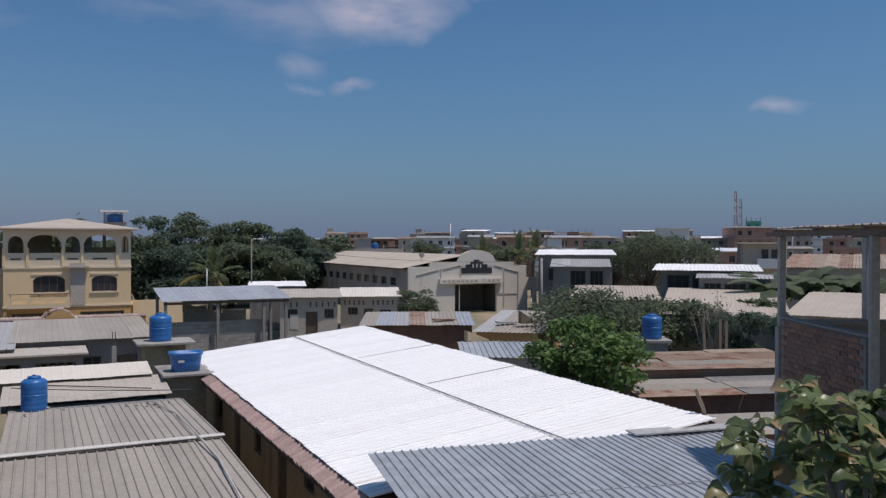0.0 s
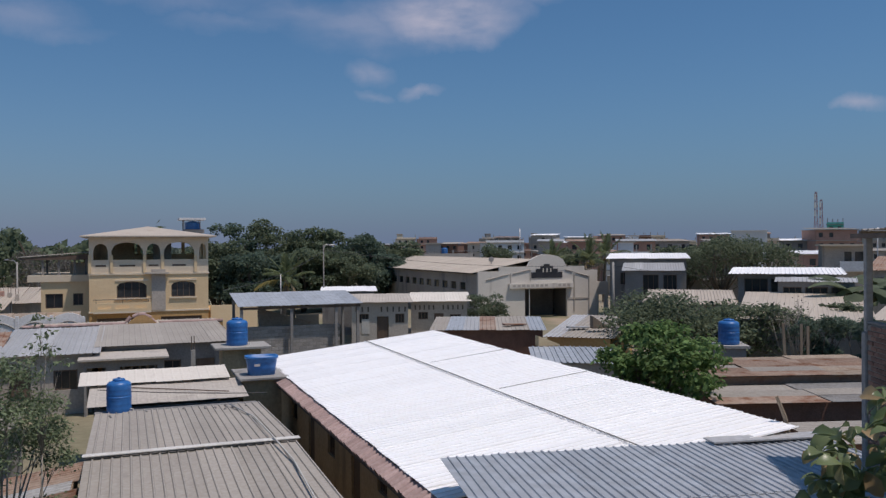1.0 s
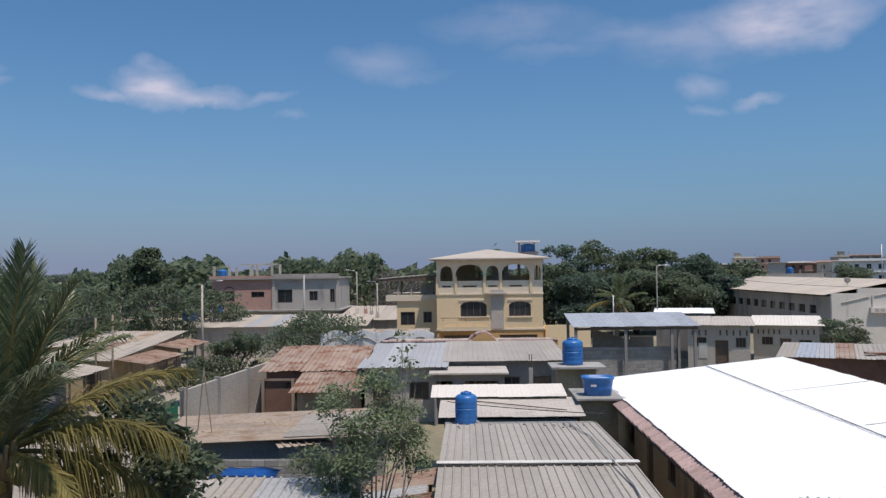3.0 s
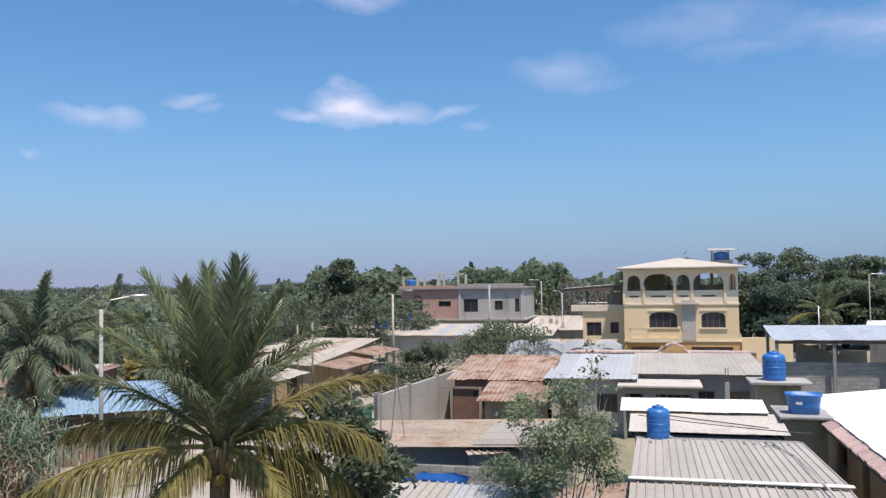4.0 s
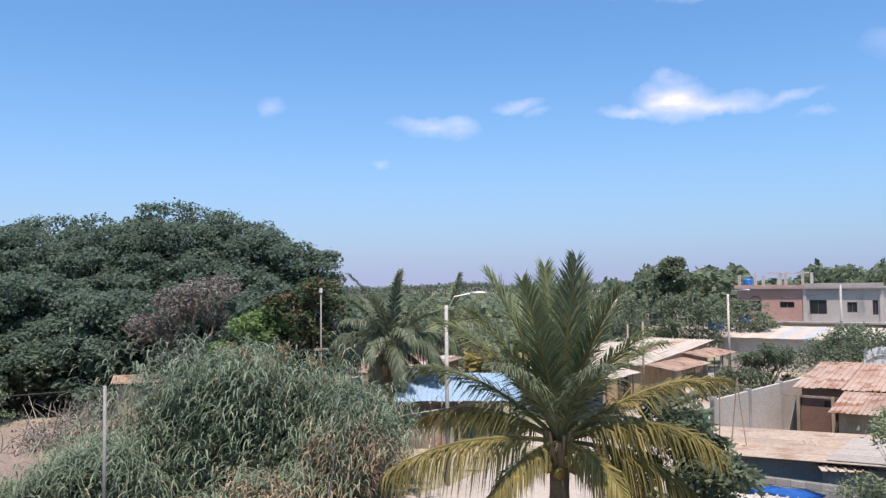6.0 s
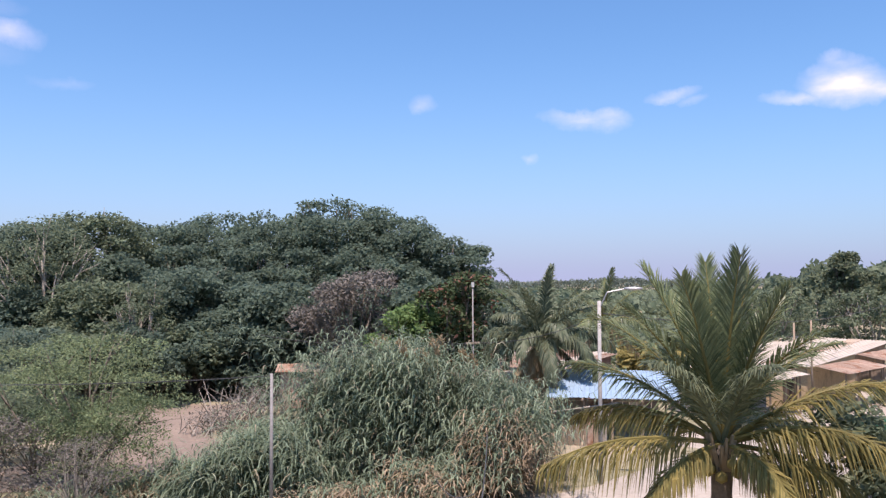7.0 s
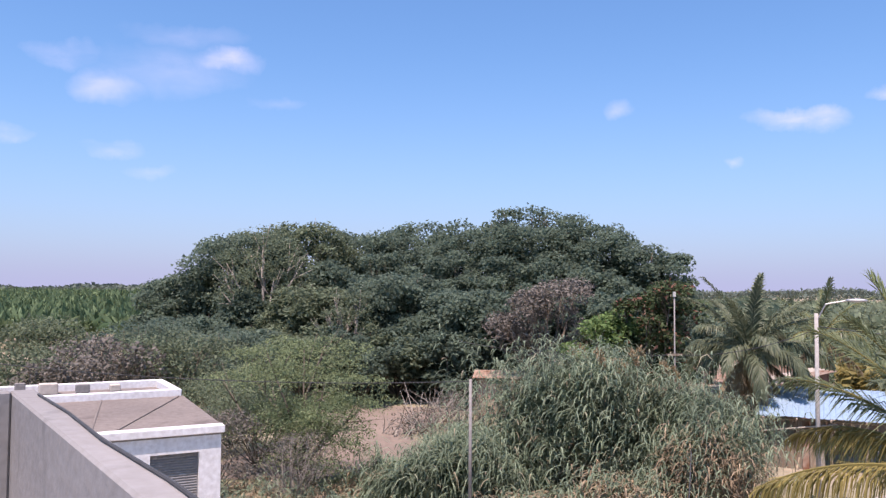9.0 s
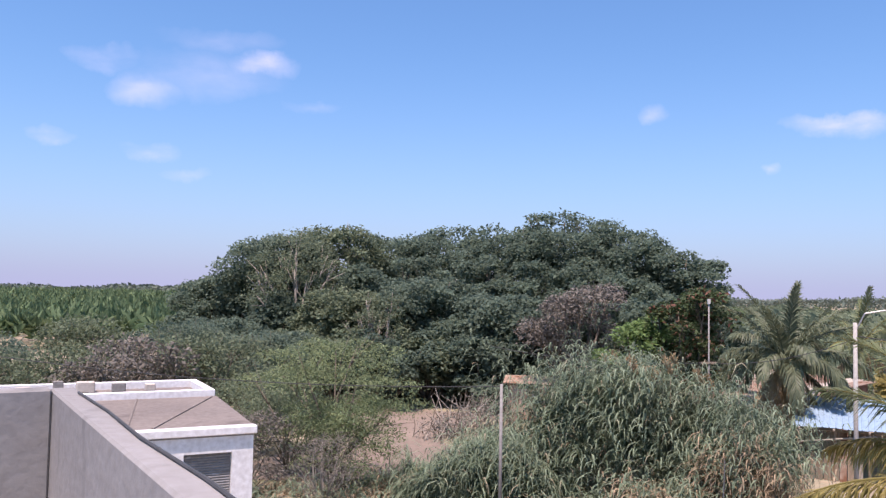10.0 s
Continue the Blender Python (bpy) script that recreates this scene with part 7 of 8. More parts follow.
far_woods("far_woods", "low dark line of distant woods", 20, 126, 620, 1100, 10, 52000, 31, 3.2)
far_woods("far_woods", "low dark line of distant woods", -32, 22, 420, 800, 9, 16000, 32, 2.4)
far_woods("middle_woods", "green trees on the far side of the houses", 24, 52, 150, 260, 11.8, 30000, 33, 1.5, "olive")
far_woods("middle_woods", "low green scrub and fields beyond the palms", 52, 70, 150, 420, 4.6, 16000, 34, 2.0, "olive")
far_woods("field_scrub", "low green scrub and crops behind the huts", 50, 71, 72, 150, 2.2, 22000, 35, 0.7, "olive")
far_woods("yellow_crop", "yellowing leafy crop behind the huts", 57.5, 61.5, 62, 72, 3.0, 1600, 36, 0.8, "palm_yellow")

# ---- things ----
def water_tank(name, x, y, z, radius, height, label, colour="blue_plastic"):
    """A ribbed plastic water tank with a domed shoulder and a lid."""
    ob = thing(name, x, y, z, 0, label, "water tank", "blue water tanks")
    r, h = radius, height
    prof = [(r * 0.97, 0.0), (r, 0.03 * h)]
    for k in range(5):
        z0 = (0.08 + 0.145 * k) * h
        prof += [(r, z0), (r * 1.012, z0 + 0.02 * h), (r * 1.012, z0 + 0.05 * h), (r, z0 + 0.07 * h)]
    prof += [(r, 0.80 * h), (r * 0.96, 0.85 * h), (r * 0.80, 0.90 * h), (r * 0.52, 0.93 * h)]
    part("body", lathe(bmesh.new(), prof, 28), M[colour], ob, smooth=True)
    lid = part("lid", lathe(bmesh.new(), [(r * 0.50, 0.925 * h), (r * 0.52, 0.96 * h), (r * 0.48, 0.985 * h), (r * 0.2, h)], 20), M[colour], ob, smooth=True)
    part("handle", boxed(-r * 0.12, r * 0.12, -0.02, 0.02, h * 0.99, h * 1.03), M[colour], lid)
    part("band", lathe(bmesh.new(), [(r * 1.005, 0.42 * h), (r * 1.02, 0.44 * h), (r * 1.02, 0.47 * h), (r * 1.005, 0.49 * h)], 28), M[colour], ob, smooth=True)
    part("outlet_pipe", tube(bmesh.new(), [(r * 0.95, 0, 0.1), (r * 1.25, 0, 0.1), (r * 1.27, 0, -0.25)], 0.025, 6), M["pipe"], ob)
    return ob


water_tank("water_tank", *G(-0.05, 27.62), 2.45, 0.36, 1.04, "blue plastic water tank on the roof's edge")
water_tank("water_tank", *G(4.75, 37.5), 3.2, 0.46, 1.2, "large blue plastic water tank on a concrete slab")
water_tank("water_tank", 9.7, 38.5, 3.0, 0.46, 1.15, "blue plastic water tank before the trees")
water_tank("water_tank", *G(5.3, 70.2), 9.0, 0.6, 0.68, "dark blue water tank on the yellow house's roof")
water_tank("water_tank", *polar(44.7, 76), 3.4, 0.62, 1.3, "blue water tank beside the brick house")
water_tank("water_tank", *polar(42.9, 86), 3.5, 0.5, 1.0, "small blue water tank by the brick house")
water_tank("water_tank", *polar(42.6, 92), 6.95, 0.5, 1.0, "small blue water tank on the brick house")
water_tank("water_tank", *polar(4.75, 142), 6.2, 0.55, 1.1, "blue water tank on a distant roof")
tank_roof = gthing("tank_canopy", 4.3, 69.2, 0, label="small flat canopy over the roof tank", category="canopy")
part("canopy_slab", boxed(-0.1, 1.95, -0.1, 2.1, 9.76, 9.92), M["plaster"], tank_roof)
for x, y in ((0.25, 0.3), (1.5, 0.3), (0.25, 1.7), (1.5, 1.7)):
    part("post", boxed(x, x + 0.06, y - 0.03, y + 0.03, 8.9, 9.76), M["dark_wood"], tank_roof)

pier = thing("tank_pier", *polar(42.9, 86), 0, 0, "grey block pier for the small tank", "pier")
part("pier", boxed(-0.5, 0.5, -0.5, 0.5, 0, 3.5), M["block"], pier)
# slabs that carry the tanks
slab = gthing("tank_slab", 3.7, 36.6, 0, label="block pier with a thin concrete slab for the tank", category="pier")
part("pier", boxed(0.35, 2.0, 0.35, 1.6, 0, 3.08), M["ochre"], slab)
part("slab", boxed(0, 2.4, 0, 1.9, 3.08, 3.2, bev=0.02), M["concrete"], slab)
slab = gthing("basin_slab", 3.85, 29.6, 0, label="ochre wall pier with a thin concrete slab", category="pier")
part("pier", boxed(0.15, 1.5, 0.3, 2.2, 0, 2.82), M["ochre"], slab)
part("slab", boxed(0, 1.75, 0, 2.5, 2.82, 2.92, bev=0.02), M["concrete"], slab)
slab = thing("tank_pier", 9.7, 38.5, 0, 0, "grey block pier for the tank", "pier")
part("pier", boxed(-0.6, 0.6, -0.6, 0.6, 0, 2.88), M["block"], slab)
part("slab", boxed(-0.75, 0.75, -0.75, 0.75, 2.88, 3.0), M["concrete"], slab)
basin = gthing("water_basin", 4.72, 30.4, 2.92, label="open blue plastic basin on the slab", category="basin")
bm = bmesh.new()
w, d, h = 0.54, 0.38, 0.68
rings = []
for sx, z in ((0.86, 0.0), (0.93, 0.3), (1.0, h - 0.1), (1.08, h - 0.09), (1.08, h), (0.97, h), (0.88, 0.25)):
    ring = []
    for k in range(24):
        a = k * math.tau / 24
        c, s = math.cos(a), math.sin(a)
        e = (abs(c) ** 4 + abs(s) ** 4) ** -0.25
        ring.append(bm.verts.new((c * e * w * sx, s * e * d * sx, z)))
    rings.append(ring)
for p, q in zip(rings, rings[1:]):
    for k in range(24):
        bm.faces.new((p[k], p[(k + 1) % 24], q[(k + 1) % 24], q[k]))
bm.faces.new(rings[0][::-1]), bm.faces.new(rings[-1])
part("tub", bm, M["blue_plastic"], basin, smooth=True)
part("mark", boxed(-0.30, -0.1, -0.385, -0.370, 0.34, 0.42), M["pipe"], basin, "pale printed bar")

# ---- poles, lamps and wires ----
def pole(name, x, y, z0, z1, r, material, label, category="pole", arm=None):
    ob = thing(name, x, y, z0, 0, label, category)
    part("shaft", tube(bmesh.new(), [(0, 0, 0), (0, 0, z1 - z0)], [r, r * 0.75], 10), M[material], ob, smooth=True)
    if arm:
        dx, dy, up, ln = arm
        pts = [(0, 0, z1 - z0 - 0.3), (dx * ln * 0.3, dy * ln * 0.3, z1 - z0 + up * 0.7), (dx * ln, dy * ln, z1 - z0 + up)]
        a = part("arm", tube(bmesh.new(), pts, 0.03, 6), M["galv"], ob)
        hd = bmesh.new()
        bmesh.ops.create_icosphere(hd, subdivisions=2, radius=1.0, matrix=Matrix.LocRotScale((dx * (ln + 0.25), dy * (ln + 0.25), z1 - z0 + up), Euler((0, 0, math.atan2(dy, dx))), (0.36, 0.13, 0.07)))
        part("lamp_head", hd, M["galv"], a, "grey street light head", smooth=True)
    return ob


pole("street_lamp", -27.95, 14.42, 0, 6.75, 0.085, "concrete", "concrete street lamp post with a curved arm", "street lamp", (0.5, 0.866, 0.45, 1.0))
pole("utility_pole", *polar(84.9, 26), 0, 4.72, 0.06, "dark_concrete", "thin grey utility pole in the reeds")
p2 = pole("utility_pole", -32.6, 11.05, 0, 7.35, 0.035, "dark_concrete", "tall thin metal pole with a small lamp")
part("lamp_head", boxed(-0.05, 0.05, -0.05, 0.05, 7.25, 7.45), M["pipe"], p2)
part("crossarm", boxed(-0.05, 0.05, -0.3, 0.3, 4.9, 4.98), M["wood"], p2)
pole("utility_pole", *polar(43.9, 69), 0, 6.6, 0.11, "pale", "pale leaning concrete utility pole by the street", "pole", (0.9, 0.4, 0.3, 1.2))
pole("utility_pole", *polar(37.2, 84), 0, 7.2, 0.13, "concrete", "concrete utility pole by the brick house")
pole("utility_pole", *polar(33.6, 98), 0, 7.5, 0.10, "concrete", "concrete utility pole in the street", "pole", (-0.8, -0.5, 0.2, 1.0))
pole("utility_pole", *polar(32.2, 92), 0, 6.2, 0.10, "concrete", "concrete utility pole in the street", "pole", (-0.9, 0.2, 0.2, 1.2))
pole("utility_pole", *polar(50.4, 52), 0, 5.0, 0.07, "wood", "thin wooden pole among the shacks")
pole("utility_pole", *polar(49.4, 52), 0, 5.2, 0.07, "wood", "thin wooden pole among the shacks")
pole("utility_pole", *polar(-6.8, 76), 0, 6.0, 0.14, "concrete", "concrete utility pole beside the warehouse")
pole("utility_pole", *polar(13.1, 74), 0, 7.7, 0.06, "dark_concrete", "slim metal pole before the dark trees", "pole", (0.8, 0.3, 0.0, 0.6))
pole("utility_pole", *polar(16.0, 70), 0, 5.3, 0.06, "galv", "slim metal pole above the shelter")
pole("antenna_pole", *polar(-0.5, 180), 0, 11.4, 0.12, "galv", "thin antenna pole in the distant town")
pole("antenna_pole", *polar(-23.0, 120), 0, 9.6, 0.08, "galv", "thin antenna pole in the distant town")
# lattice masts of the far town
for az, d, h in ((-19.6, 260, 22.6), (-19.9, 262, 20.4)):
    mast = thing("radio_mast", *polar(az, d), 0, 0, "distant red and white lattice radio mast", "mast")
    for sx, sy in ((-1, -1), (1, -1), (1, 1), (-1, 1)):
        part("leg", tube(bmesh.new(), [(sx * 0.6, sy * 0.6, 0), (sx * 0.22, sy * 0.22, h)], 0.06, 5), M["red"], mast)
    for i in range(14):
        z = h * i / 14
        part("brace", tube(bmesh.new(), [(-0.5 + 0.02 * i, -0.4, z), (0.5 - 0.02 * i, -0.4, z + h / 14)], 0.04, 4), M["pipe" if i % 2 else "red"], mast)
    for i in range(3):
        part("panel", boxed(-0.75, -0.35, -0.8, -0.6, h - 2.2 - i * 2.4, h - 0.6 - i * 2.4), M["pipe"], mast)


def wire(name, p, q, sag, r, label):
    pts = [(p[0] + (q[0] - p[0]) * t, p[1] + (q[1] - p[1]) * t, p[2] + (q[2] - p[2]) * t - sag * 4 * t * (1 - t)) for t in [k / 16 for k in range(17)]]
    ob = part(name, tube(bmesh.new(), pts, r, 5), M["cable"])
    return tagged(ob, label, "cable")


wire("power_cable", (*polar(84.9, 26), 4.65), (-27.5, -15.0, 5.3), 0.35, 0.013, "black cable strung from the thin pole")
wire("power_cable", (-32.6, 11.05, 4.95), (-40.0, 3.0, 5.0), 0.3, 0.013, "black cable strung across the trees")
wire("power_cable", (-32.6, 11.05, 4.95), (-27.95, 14.42, 6.2), 0.3, 0.013, "black cable between pole and street lamp")
wire("power_cable", (-27.95, 14.42, 6.3), (*polar(43.9, 69), 6.2), 1.0, 0.016, "black cable along the street")
wire("power_cable", (*polar(43.9, 69), 6.2), (*polar(37.2, 84), 6.8), 0.4, 0.016, "black cable along the street")
wire("power_cable", (*polar(-6.8, 76), 5.7), (*polar(-24, 60), 5.4), 0.6, 0.015, "black cable over the tin roofs")
wire("power_cable", (-24.2, 7.0, 1.6), (-14.8, 5.0, 3.6), 0.25, 0.014, "black cable sagging over the street")
wire("power_cable", (*G(-0.7, 29.0), 2.95), (*G(4.5, 27.9), 2.68), 0.05, 0.015, "thin dark cable over the pale sheets")
# hose over the grey roof
bm = bmesh.new()
tube(bm, [(*G(3.2, 27.0), 2.56), (*G(3.6, 24.5), 2.62), (*G(3.55, 21.3), 2.80), (*G(3.7, 19.0), 2.66), (*G(3.6, 16.5), 2.60), (*G(3.5, 14.2), 2.54)], 0.022, 6)
tagged(part("water_hose", bm, M["pipe"], smooth=True), "pale water hose lying over the grey roof", "hose")
stick = thing("wooden_stick", 5.76, 18.3, 3.45, 0, "bare wooden pole stuck up through the roof", "stick")
part("stick", tube(bmesh.new(), [(0.0, 0, 0), (-0.08, 0, 0.4), (-0.25, 0, 0.84)], [0.05, 0.045, 0.04], 7), M["wood"], stick)
for x, h, ln in ((12.35, 4.35, 0.3), (12.9, 4.3, -0.02), (13.2, 4.2, 0.0)):
    ob = thing("leaning_plank", x, 38.6, 0, 0, "weathered plank standing beside the tin roofs", "plank", "planks by the tin roofs")
    part("plank", boxed(-0.06, 0.06, -0.03, 0.03, 0, h - 0.4), M["wood"], ob).rotation_euler = (0, -ln * 0.2, 0)

# ---- shelter: block wall and stacked boards ----
def block_wall(parent, x0, x1, y, z0, z1, t, bl=0.4, bh=0.2, material="block", axis="x", face=-1, gap=0.012):
    """Courses of blocks standing proud of a mortar core; each block is a piece."""
    core = boxed(x0, x1, y - t / 2 + 0.012, y + t / 2 - 0.012, z0, z1) if axis == "x" else boxed(y - t / 2 + 0.012, y + t / 2 - 0.012, x0, x1, z0, z1)
    part("wall_core", core, M["mortar"], parent)
    name = "brick" if bh < 0.12 else "block"
    me = None
    rr = random.Random(int(x0 * 10) + int(z1 * 10))
    row, z = 0, z0
    while z + bh <= z1 + 0.01:
        x = x0 + (bl / 2 if row % 2 else 0)
        while x + bl <= x1 + 0.01:
            if me is None:
                ob = part(name, boxed(gap / 2, bl - gap / 2, -t / 2, t / 2, gap / 2, bh - gap / 2, bev=min(0.008, bh * 0.08)), M[material], parent)
                me = ob.data
            else:
                ob = new(name, me)
                ob.parent = parent
            j = rr.uniform(-0.006, 0.006)
            ob.matrix_basis = pose(x, y + j, z) if axis == "x" else pose(y + j, x, z, 0, 0, 90)
            x += bl
        z += bh
        row += 1


block_wall(shed, 0.3, 5.9, 0.6, 0.0, 3.0, 0.16)
part("board", boxed(1.5, 4.6, 2.6, 2.7, 0, 3.0, top=(3.9, 3.0, 3.0, 3.9)), M["brown_tin"], shed)
part("board", boxed(3.8, 5.2, 3.0, 3.1, 0, 3.4), M["cream_tin"], shed)
part("back_wall", boxed(0, 7.0, 4.0, 4.15, 0, 2.6), M["dark_concrete"], shed)

# ---- brown shack: block front, tarpaulin, low sheet ----
shack = gthing("block_yard_wall", -9.0, 24.6, 0, label="bare concrete block yard wall before the shack", category="wall")
block_wall(shack, 0.0, 4.6, 0.0, 0.0, 2.0, 0.15, 0.4, 0.2)
tp = gthing("tarpaulin", -6.8, 20.7, 0.6, label="bright blue tarpaulin over a low frame", category="tarpaulin")
bm = bmesh.new()
gv = [[bm.verts.new((x * 0.45, y * 0.4, 1.62 + 0.28 * math.sin(math.pi * x / 4) * (1 - 0.15 * y) + 0.05 * math.sin(x * 2.1 + y * 1.7))) for y in range(5)] for x in range(5)]
for i in range(4):
    for j in range(4):
        bm.faces.new((gv[i][j], gv[i + 1][j], gv[i + 1][j + 1], gv[i][j + 1]))
bmesh.ops.solidify(bm, geom=bm.faces[:], thickness=0.012)
part("sheet", bm, M["tarp"], tp, smooth=True)
for x in (0.1, 1.7):
    part("post", tube(bmesh.new(), [(x, 0.2, -0.5), (x, 0.2, 1.62)], 0.03, 6), M["wood"], tp)
house("grey_sheet_shed", "low shed under grey roof sheets", -6.9, -2.9, 16.4, 19.9, 2.3, 2.55, "block", "tin", seed=51, loose=0.02, over=0.2, category="shed", odd=((M["fibre"], 0.4),))
for i, (a, b, h, ln) in enumerate(((-8.6, 26.4, 2.1, 0.45), (-8.2, 26.6, 2.0, -0.5), (-9.3, 27.4, 1.9, 0.1))):
    ob = gthing("roof_stick", a, b, 2.42, label="thin stick standing up from the shack roof", category="stick", group="sticks on the shack roof")
    part("stick", tube(bmesh.new(), [(0, 0, 0), (ln * 0.5, 0, h)], 0.022, 5), M["wood"], ob)
fence = gthing("scrap_fence", -3.6, 23.2, 0, 100, label="rusty scrap-metal fence beside the grey roof", category="fence")
for i in range(9):
    o = new("panel", sheet_mesh(0.55, 1.9, 0.11, 0.02, M["rust" if i % 3 else "tin"], "wave"))
    o.parent = fence
    o.matrix_basis = pose(-2.5 + i * 0.5, 0.02 * (i % 2), 0.0, 90 + rng.uniform(-4, 4), rng.uniform(-4, 4), 0)

# debris and drums in the yard below
for i, (a, b, w, h) in enumerate(((-2.3, 20.0, 0.8, 0.5), (-2.6, 22.0, 1.0, 0.35), (-1.9, 18.2, 0.7, 0.6), (-2.9, 24.4, 0.9, 0.5))):
    ob = gthing("crate", a, b, 0, 20 * i, "old wooden crate in the narrow yard", "crate", "crates in the yard")
    for k in range(4):
        part("board", boxed(0, w, 0.0, 0.5, h * k / 4, h * (k + 0.82) / 4), M["wood"], ob)
dish = thing("satellite_dish", *polar(1.5, 90), 5.55, 0, "grey satellite dish on the warehouse roof", "dish")
bm = bmesh.new()
bmesh.ops.create_uvsphere(bm, u_segments=16, v_segments=8, radius=0.30, matrix=Matrix.LocRotScale((0, 0, 0.5), Euler((radians(70), 0, 0)), (1, 1, 0.12)))
part("reflector", bm, M["dark_concrete"], dish, smooth=True)
part("mount", tube(bmesh.new(), [(0, 0, -0.4), (0, 0, 0.5)], 0.05, 6), M["galv"], dish)

# bricks of the unfinished wall
block_wall(fr, 0.16, 3.1, -0.06, 3.9, 6.12, 0.05, 0.22, 0.085, "brick", gap=0.014)

# a dark cable along the parapet
bm = bmesh.new()
tube(bm, [(0.2, 0.105, 6.908), (1.0, 0.12, 6.908), (1.8, 0.10, 6.91), (2.6, 0.125, 6.908), (3.6, 0.11, 6.91), (4.6, 0.12, 6.908)], 0.007, 6)
pc = tagged(part("parapet_cable", bm, M["cable"]), "thin dark cable lying along the parapet top", "cable")
pc.matrix_world = pose(-5.2, -2.13, 0, 0, 0, 31.2)

# odds and ends by the yard wall and on the roofs
pan = gthing("metal_sheet", -10.75, 43.0, 0, -106, label="grey sheet panel leaning on the yard wall", category="panel")
part("panel", boxed(0, 1.1, 0, 0.04, 0, 2.0, bev=0.01), M["tin"], pan).rotation_euler = (radians(-14), 0, radians(6))
part("brace", tube(bmesh.new(), [(-0.3, -0.3, 0), (-0.05, 0.1, 1.8)], 0.03, 6), M["dark_wood"], pan)
gatef = gthing("red_gate_frame", -10.2, 41.3, 0, label="rusty red yard gate frame with wooden posts", category="gate")
for x in (0.0, 1.5):
    part("post", boxed(x - 0.07, x + 0.07, -0.07, 0.07, 0, 2.2), M["wood"], gatef)
part("rail", boxed(-0.6, 1.7, -0.03, 0.03, 2.1, 2.2), M["rust"], gatef)
part("leaf", boxed(0.1, 1.4, -0.02, 0.02, 0.1, 1.7), M["brick"], gatef)
for i, (a, b, w, d, rz) in enumerate(((-1.4, 44.2, 3.0, 1.2, 0),)):
    ob = gthing("roof_clutter", a, b, 2.92 if i else 2.72, rz, "old boards lying on the tin roof", "boards", "clutter on the tin roofs")
    part("board", boxed(0, w, 0, d, 0.06, 0.12 if i == 0 else 0.62), M["cream_tin" if i == 0 else "concrete"], ob)
lad = gthing("wooden_ladder", -0.2, 41.5, 0, 0, "weathered wooden ladder leaning by the doorway", "ladder")
for x in (0.0, 0.9):
    part("stile", tube(bmesh.new(), [(x, 0, 0), (x + 0.25, 0.6, 2.6)], 0.045, 6), M["wood"], lad)
for k in range(4):
    part("rung", tube(bmesh.new(), [(0.05 + 0.06 * k, 0.12 * k, 0.5 * k + 0.4), (0.95 + 0.06 * k, 0.12 * k, 0.5 * k + 0.4)], 0.03, 6), M["wood"], lad)
for i in range(16):
    a, b = rng.uniform(-0.4, 3.8), rng.uniform(26.4, 27.3)
    ob = gthing("roof_pebble", a, b, 2.50, rng.uniform(0, 90), "small stone lying on the roof's edge", "stone", "stones on the grey roof")
    bm = bmesh.new()
    bmesh.ops.create_icosphere(bm, subdivisions=1, radius=rng.uniform(0.03, 0.07))
    part("stone", bm, M["dark_concrete"], ob)

house("scrap_lean_to", "dark lean-to under rusty scrap sheets in the yard", -2.9, -1.1, 19.4, 25.0, 1.35, 1.6, "wood", "rust", along="x", seed=63, loose=0.05, over=0.1, odd=((M["tin"], 0.4),), category="shed")
wire("power_cable", (-25.2, 9.0, 2.6), (-15.0, 5.2, 3.3), 0.3, 0.016, "black cable sagging over the street's edge")
wire("power_cable", (*G(5.5, 50.0), 5.0), (*polar(13.1, 74), 7.2), 0.5, 0.015, "thin black cable over the shelter")
wire("power_cable", (*polar(13.1, 74), 7.3), (*polar(-6.8, 76), 5.8), 0.7, 0.015, "thin black cable before the warehouse")

for i, (az, d, z, w, h, m) in enumerate(((-1.7, 40.5, 2.62, 1.1, 0.5, "yellow"), (0.6, 50.0, 2.7, 1.4, 0.1, "rust"), (-3.8, 47.5, 2.8, 1.2, 0.1, "tin"), (-5.4, 47.0, 2.85, 0.9, 0.7, "wood"))):
    ob = thing("roof_board", *polar(az, d), z, az + 20, "loose board lying on the patched tin roof", "board", "boards on the patched roofs")
    part("board", boxed(0, w, 0, 0.5, 0, 0.05, top=(h, 0.06, 0.06, h)), M[m], ob)

# the hut and the brush pile at the far side of the dirt yard
hut = thing("scrap_hut", *polar(84.4, 49), 0, 82, "small scrap hut with rusty pink sheets under the trees", "hut")
for x in (0.0, 2.4):
    for y in (0.0, 2.0):
        part("post", tube(bmesh.new(), [(x, y, 0), (x, y, 2.25)], 0.06, 6), M["wood"], hut)
for i in range(4):
    part("wall_board", boxed(0.02 + i * 0.6, 0.56 + i * 0.6, 0.0, 0.03, 0.1 + 0.1 * (i % 2), 2.2 - 0.25 * (i % 3)), M["pink" if i % 2 else "rust"], hut)
sheets(hut, -0.3, 2.7, -0.3, 2.3, 2.28, 2.5, M["rust"], "y", 0.9, 0.2, 0.02, seed=77, loose=0.05)
r = random.Random(31)
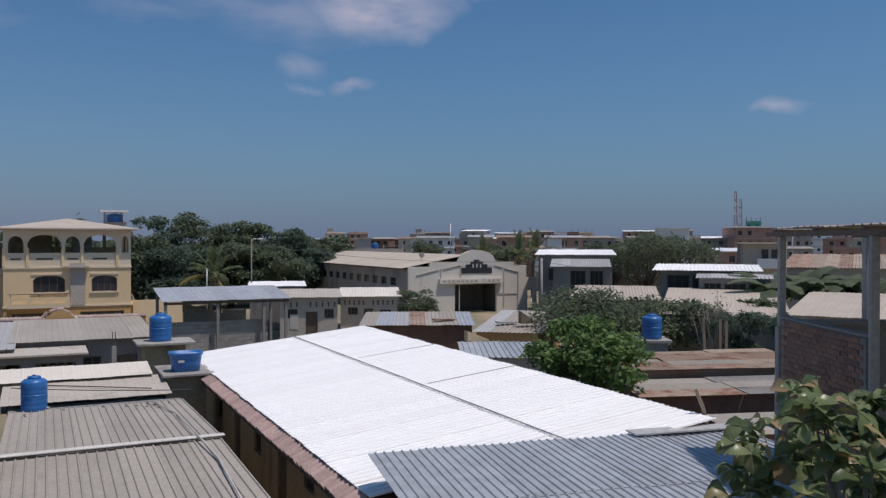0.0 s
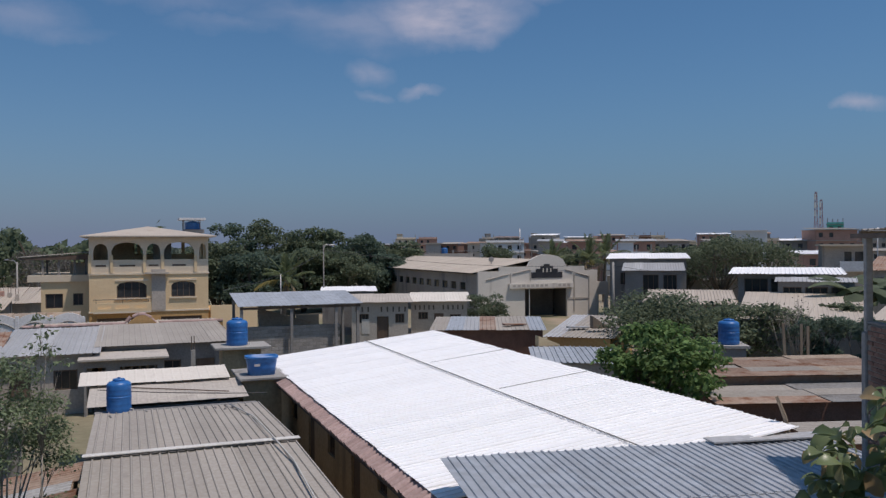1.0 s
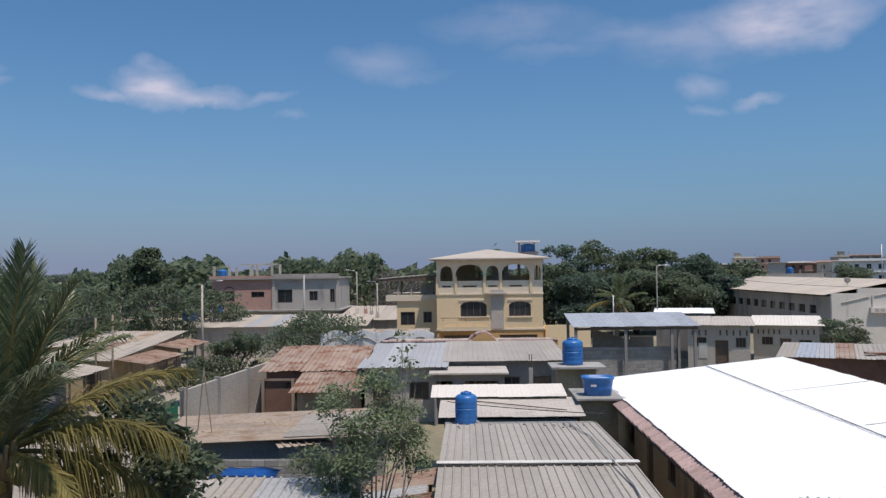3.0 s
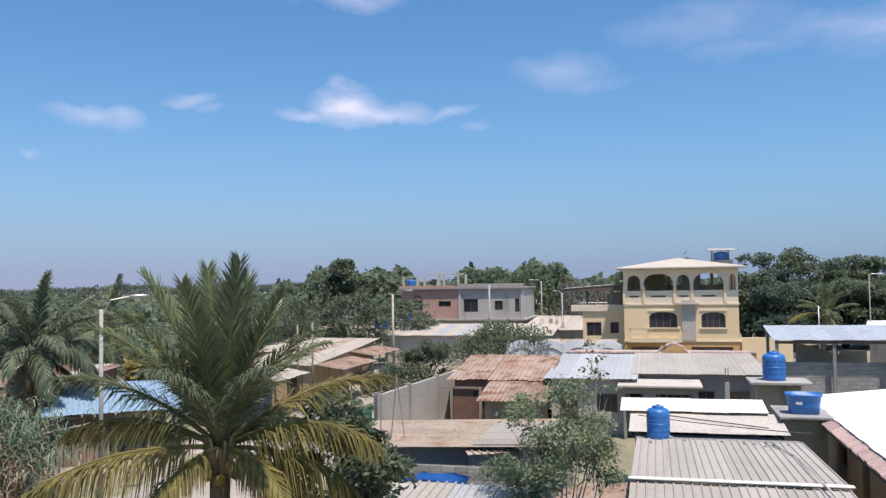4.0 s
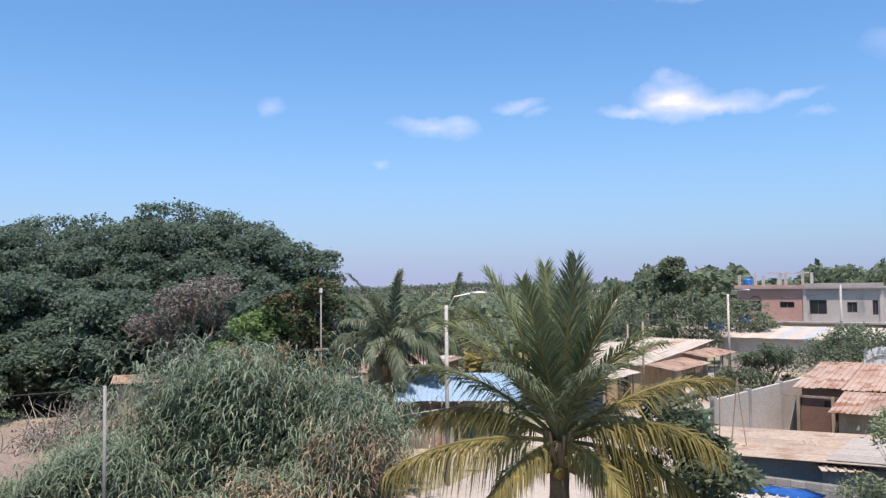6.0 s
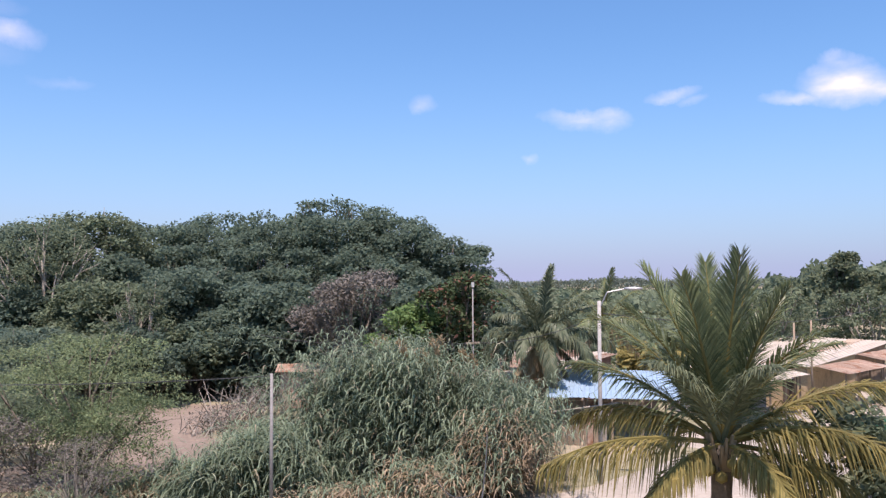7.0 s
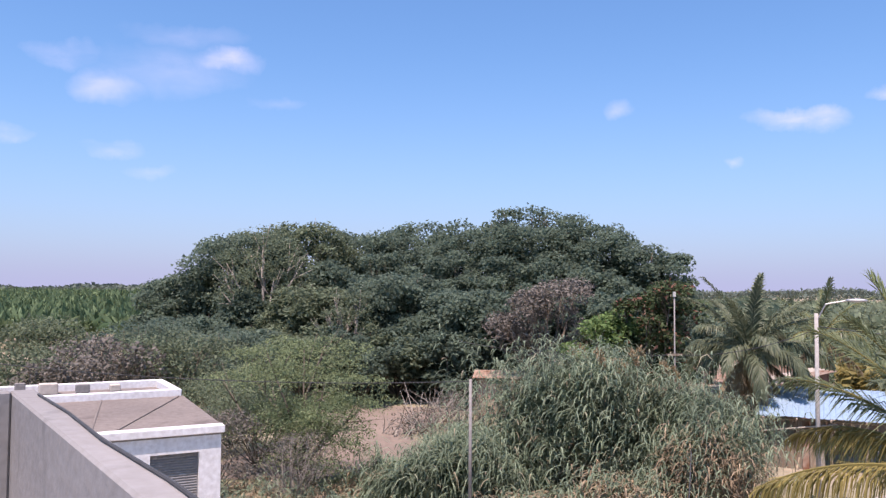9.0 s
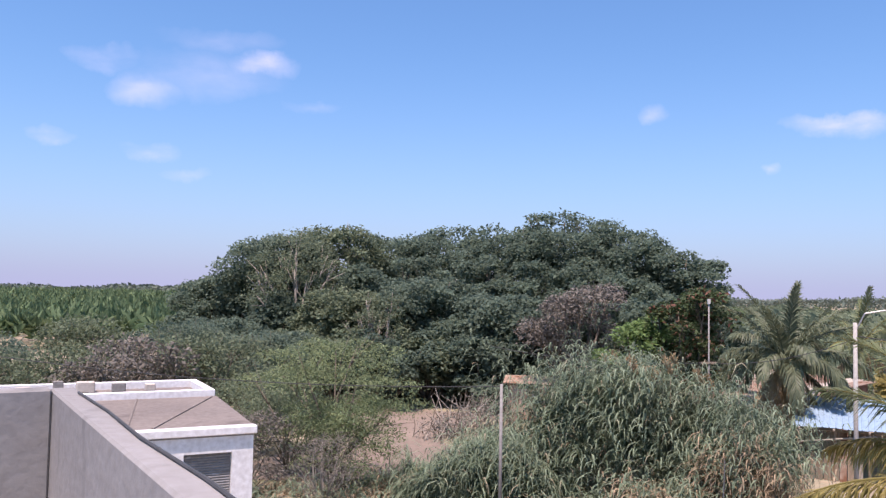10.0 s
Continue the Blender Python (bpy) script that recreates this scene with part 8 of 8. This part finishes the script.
for i, (az, d, n, w, h) in enumerate(((87.0, 45, 46, 2.2, 2.3), (88.6, 43, 30, 1.6, 1.3), (85.6, 47, 30, 1.8, 2.4))):
    bp = thing("brush_pile", *polar(az, d), 0, r.uniform(0, 90), "pile of dry grey-brown cut branches", "brush", "brush piles by the yard")
    for k in range(n):
        p = Vector((r.gauss(0, w * 0.45), r.gauss(0, w * 0.45), 0.0))
        q = p + Vector((r.gauss(0, w * 0.5), r.gauss(0, w * 0.5), r.uniform(0.4, 1.0) * h))
        m = p.lerp(q, 0.5) + Vector((r.gauss(0, 0.12), r.gauss(0, 0.12), 0.1))
        part("branch", tube(bmesh.new(), [p, m, q], [0.035, 0.022, 0.008], 5), M["pale_bark" if k % 3 else "bark"], bp)
    gg = np.random.default_rng(600 + i)
    leaf_mesh("dry_leaves", gg.normal(0, 1, (700, 3)) * [w * 0.45, w * 0.45, 0.35] + [0, 0, h * 0.45], 0.16, L["dry"], bp, seed=610 + i, aspect=0.4)

# brick pillars of a house just begun, and dead trees past the street
for i, (az, d, h) in enumerate(((33.6, 80, 4.0), (33.0, 80, 4.4), (32.6, 79, 4.3), (34.2, 82, 3.6), (32.2, 82, 4.0))):
    ob = thing("brick_pillar", *polar(az, d), 0, GRID, "raw brick and concrete pillar of a house just begun", "pillar", "pillars of the new house")
    part("pillar", boxed(-0.16, 0.16, -0.16, 0.16, 0, h - 0.5, bev=0.02), M["pink" if i % 2 else "pale"], ob)
    for sx in (-0.1, 0.1):
        part("reinforcing_bar", tube(bmesh.new(), [(sx, 0, h - 0.5), (sx, 0.02, h)], 0.02, 4), M["dark_wood"], ob)
for i, (az, d, h, s) in enumerate(((30.6, 105, 8.0, 3.0), (31.6, 110, 7.4, 2.8), (29.8, 98, 6.4, 2.4))):
    tree("bare_tree", *polar(az, d), h, s, "grey-brown half-bare tree past the street", leaf="dry", count=2600, size=0.22, trunk=0.16, bottom=0.1, clumps=30, seed=210 + i, shell=0.1, bark="pale_bark", group="bare trees past the street")
tree("street_tree", *polar(29.2, 88), 5.0, 2.2, "small dusty green tree beside the yellow house", leaf="olive", count=3500, size=0.22, trunk=0.1, bottom=0.1, clumps=20, seed=215)

# grey sheets patched over the brown roof
patch = gthing("roof_patch", -5.6, 25.35, 0, label="newer grey metal sheets laid over the brown roof", category="roof sheet")
sheets(patch, 0.0, 2.9, 0.0, 3.9, 2.50, 2.60, M["fibre"], "x", 0.9, 0.2, 0.03, seed=78, loose=0.01)
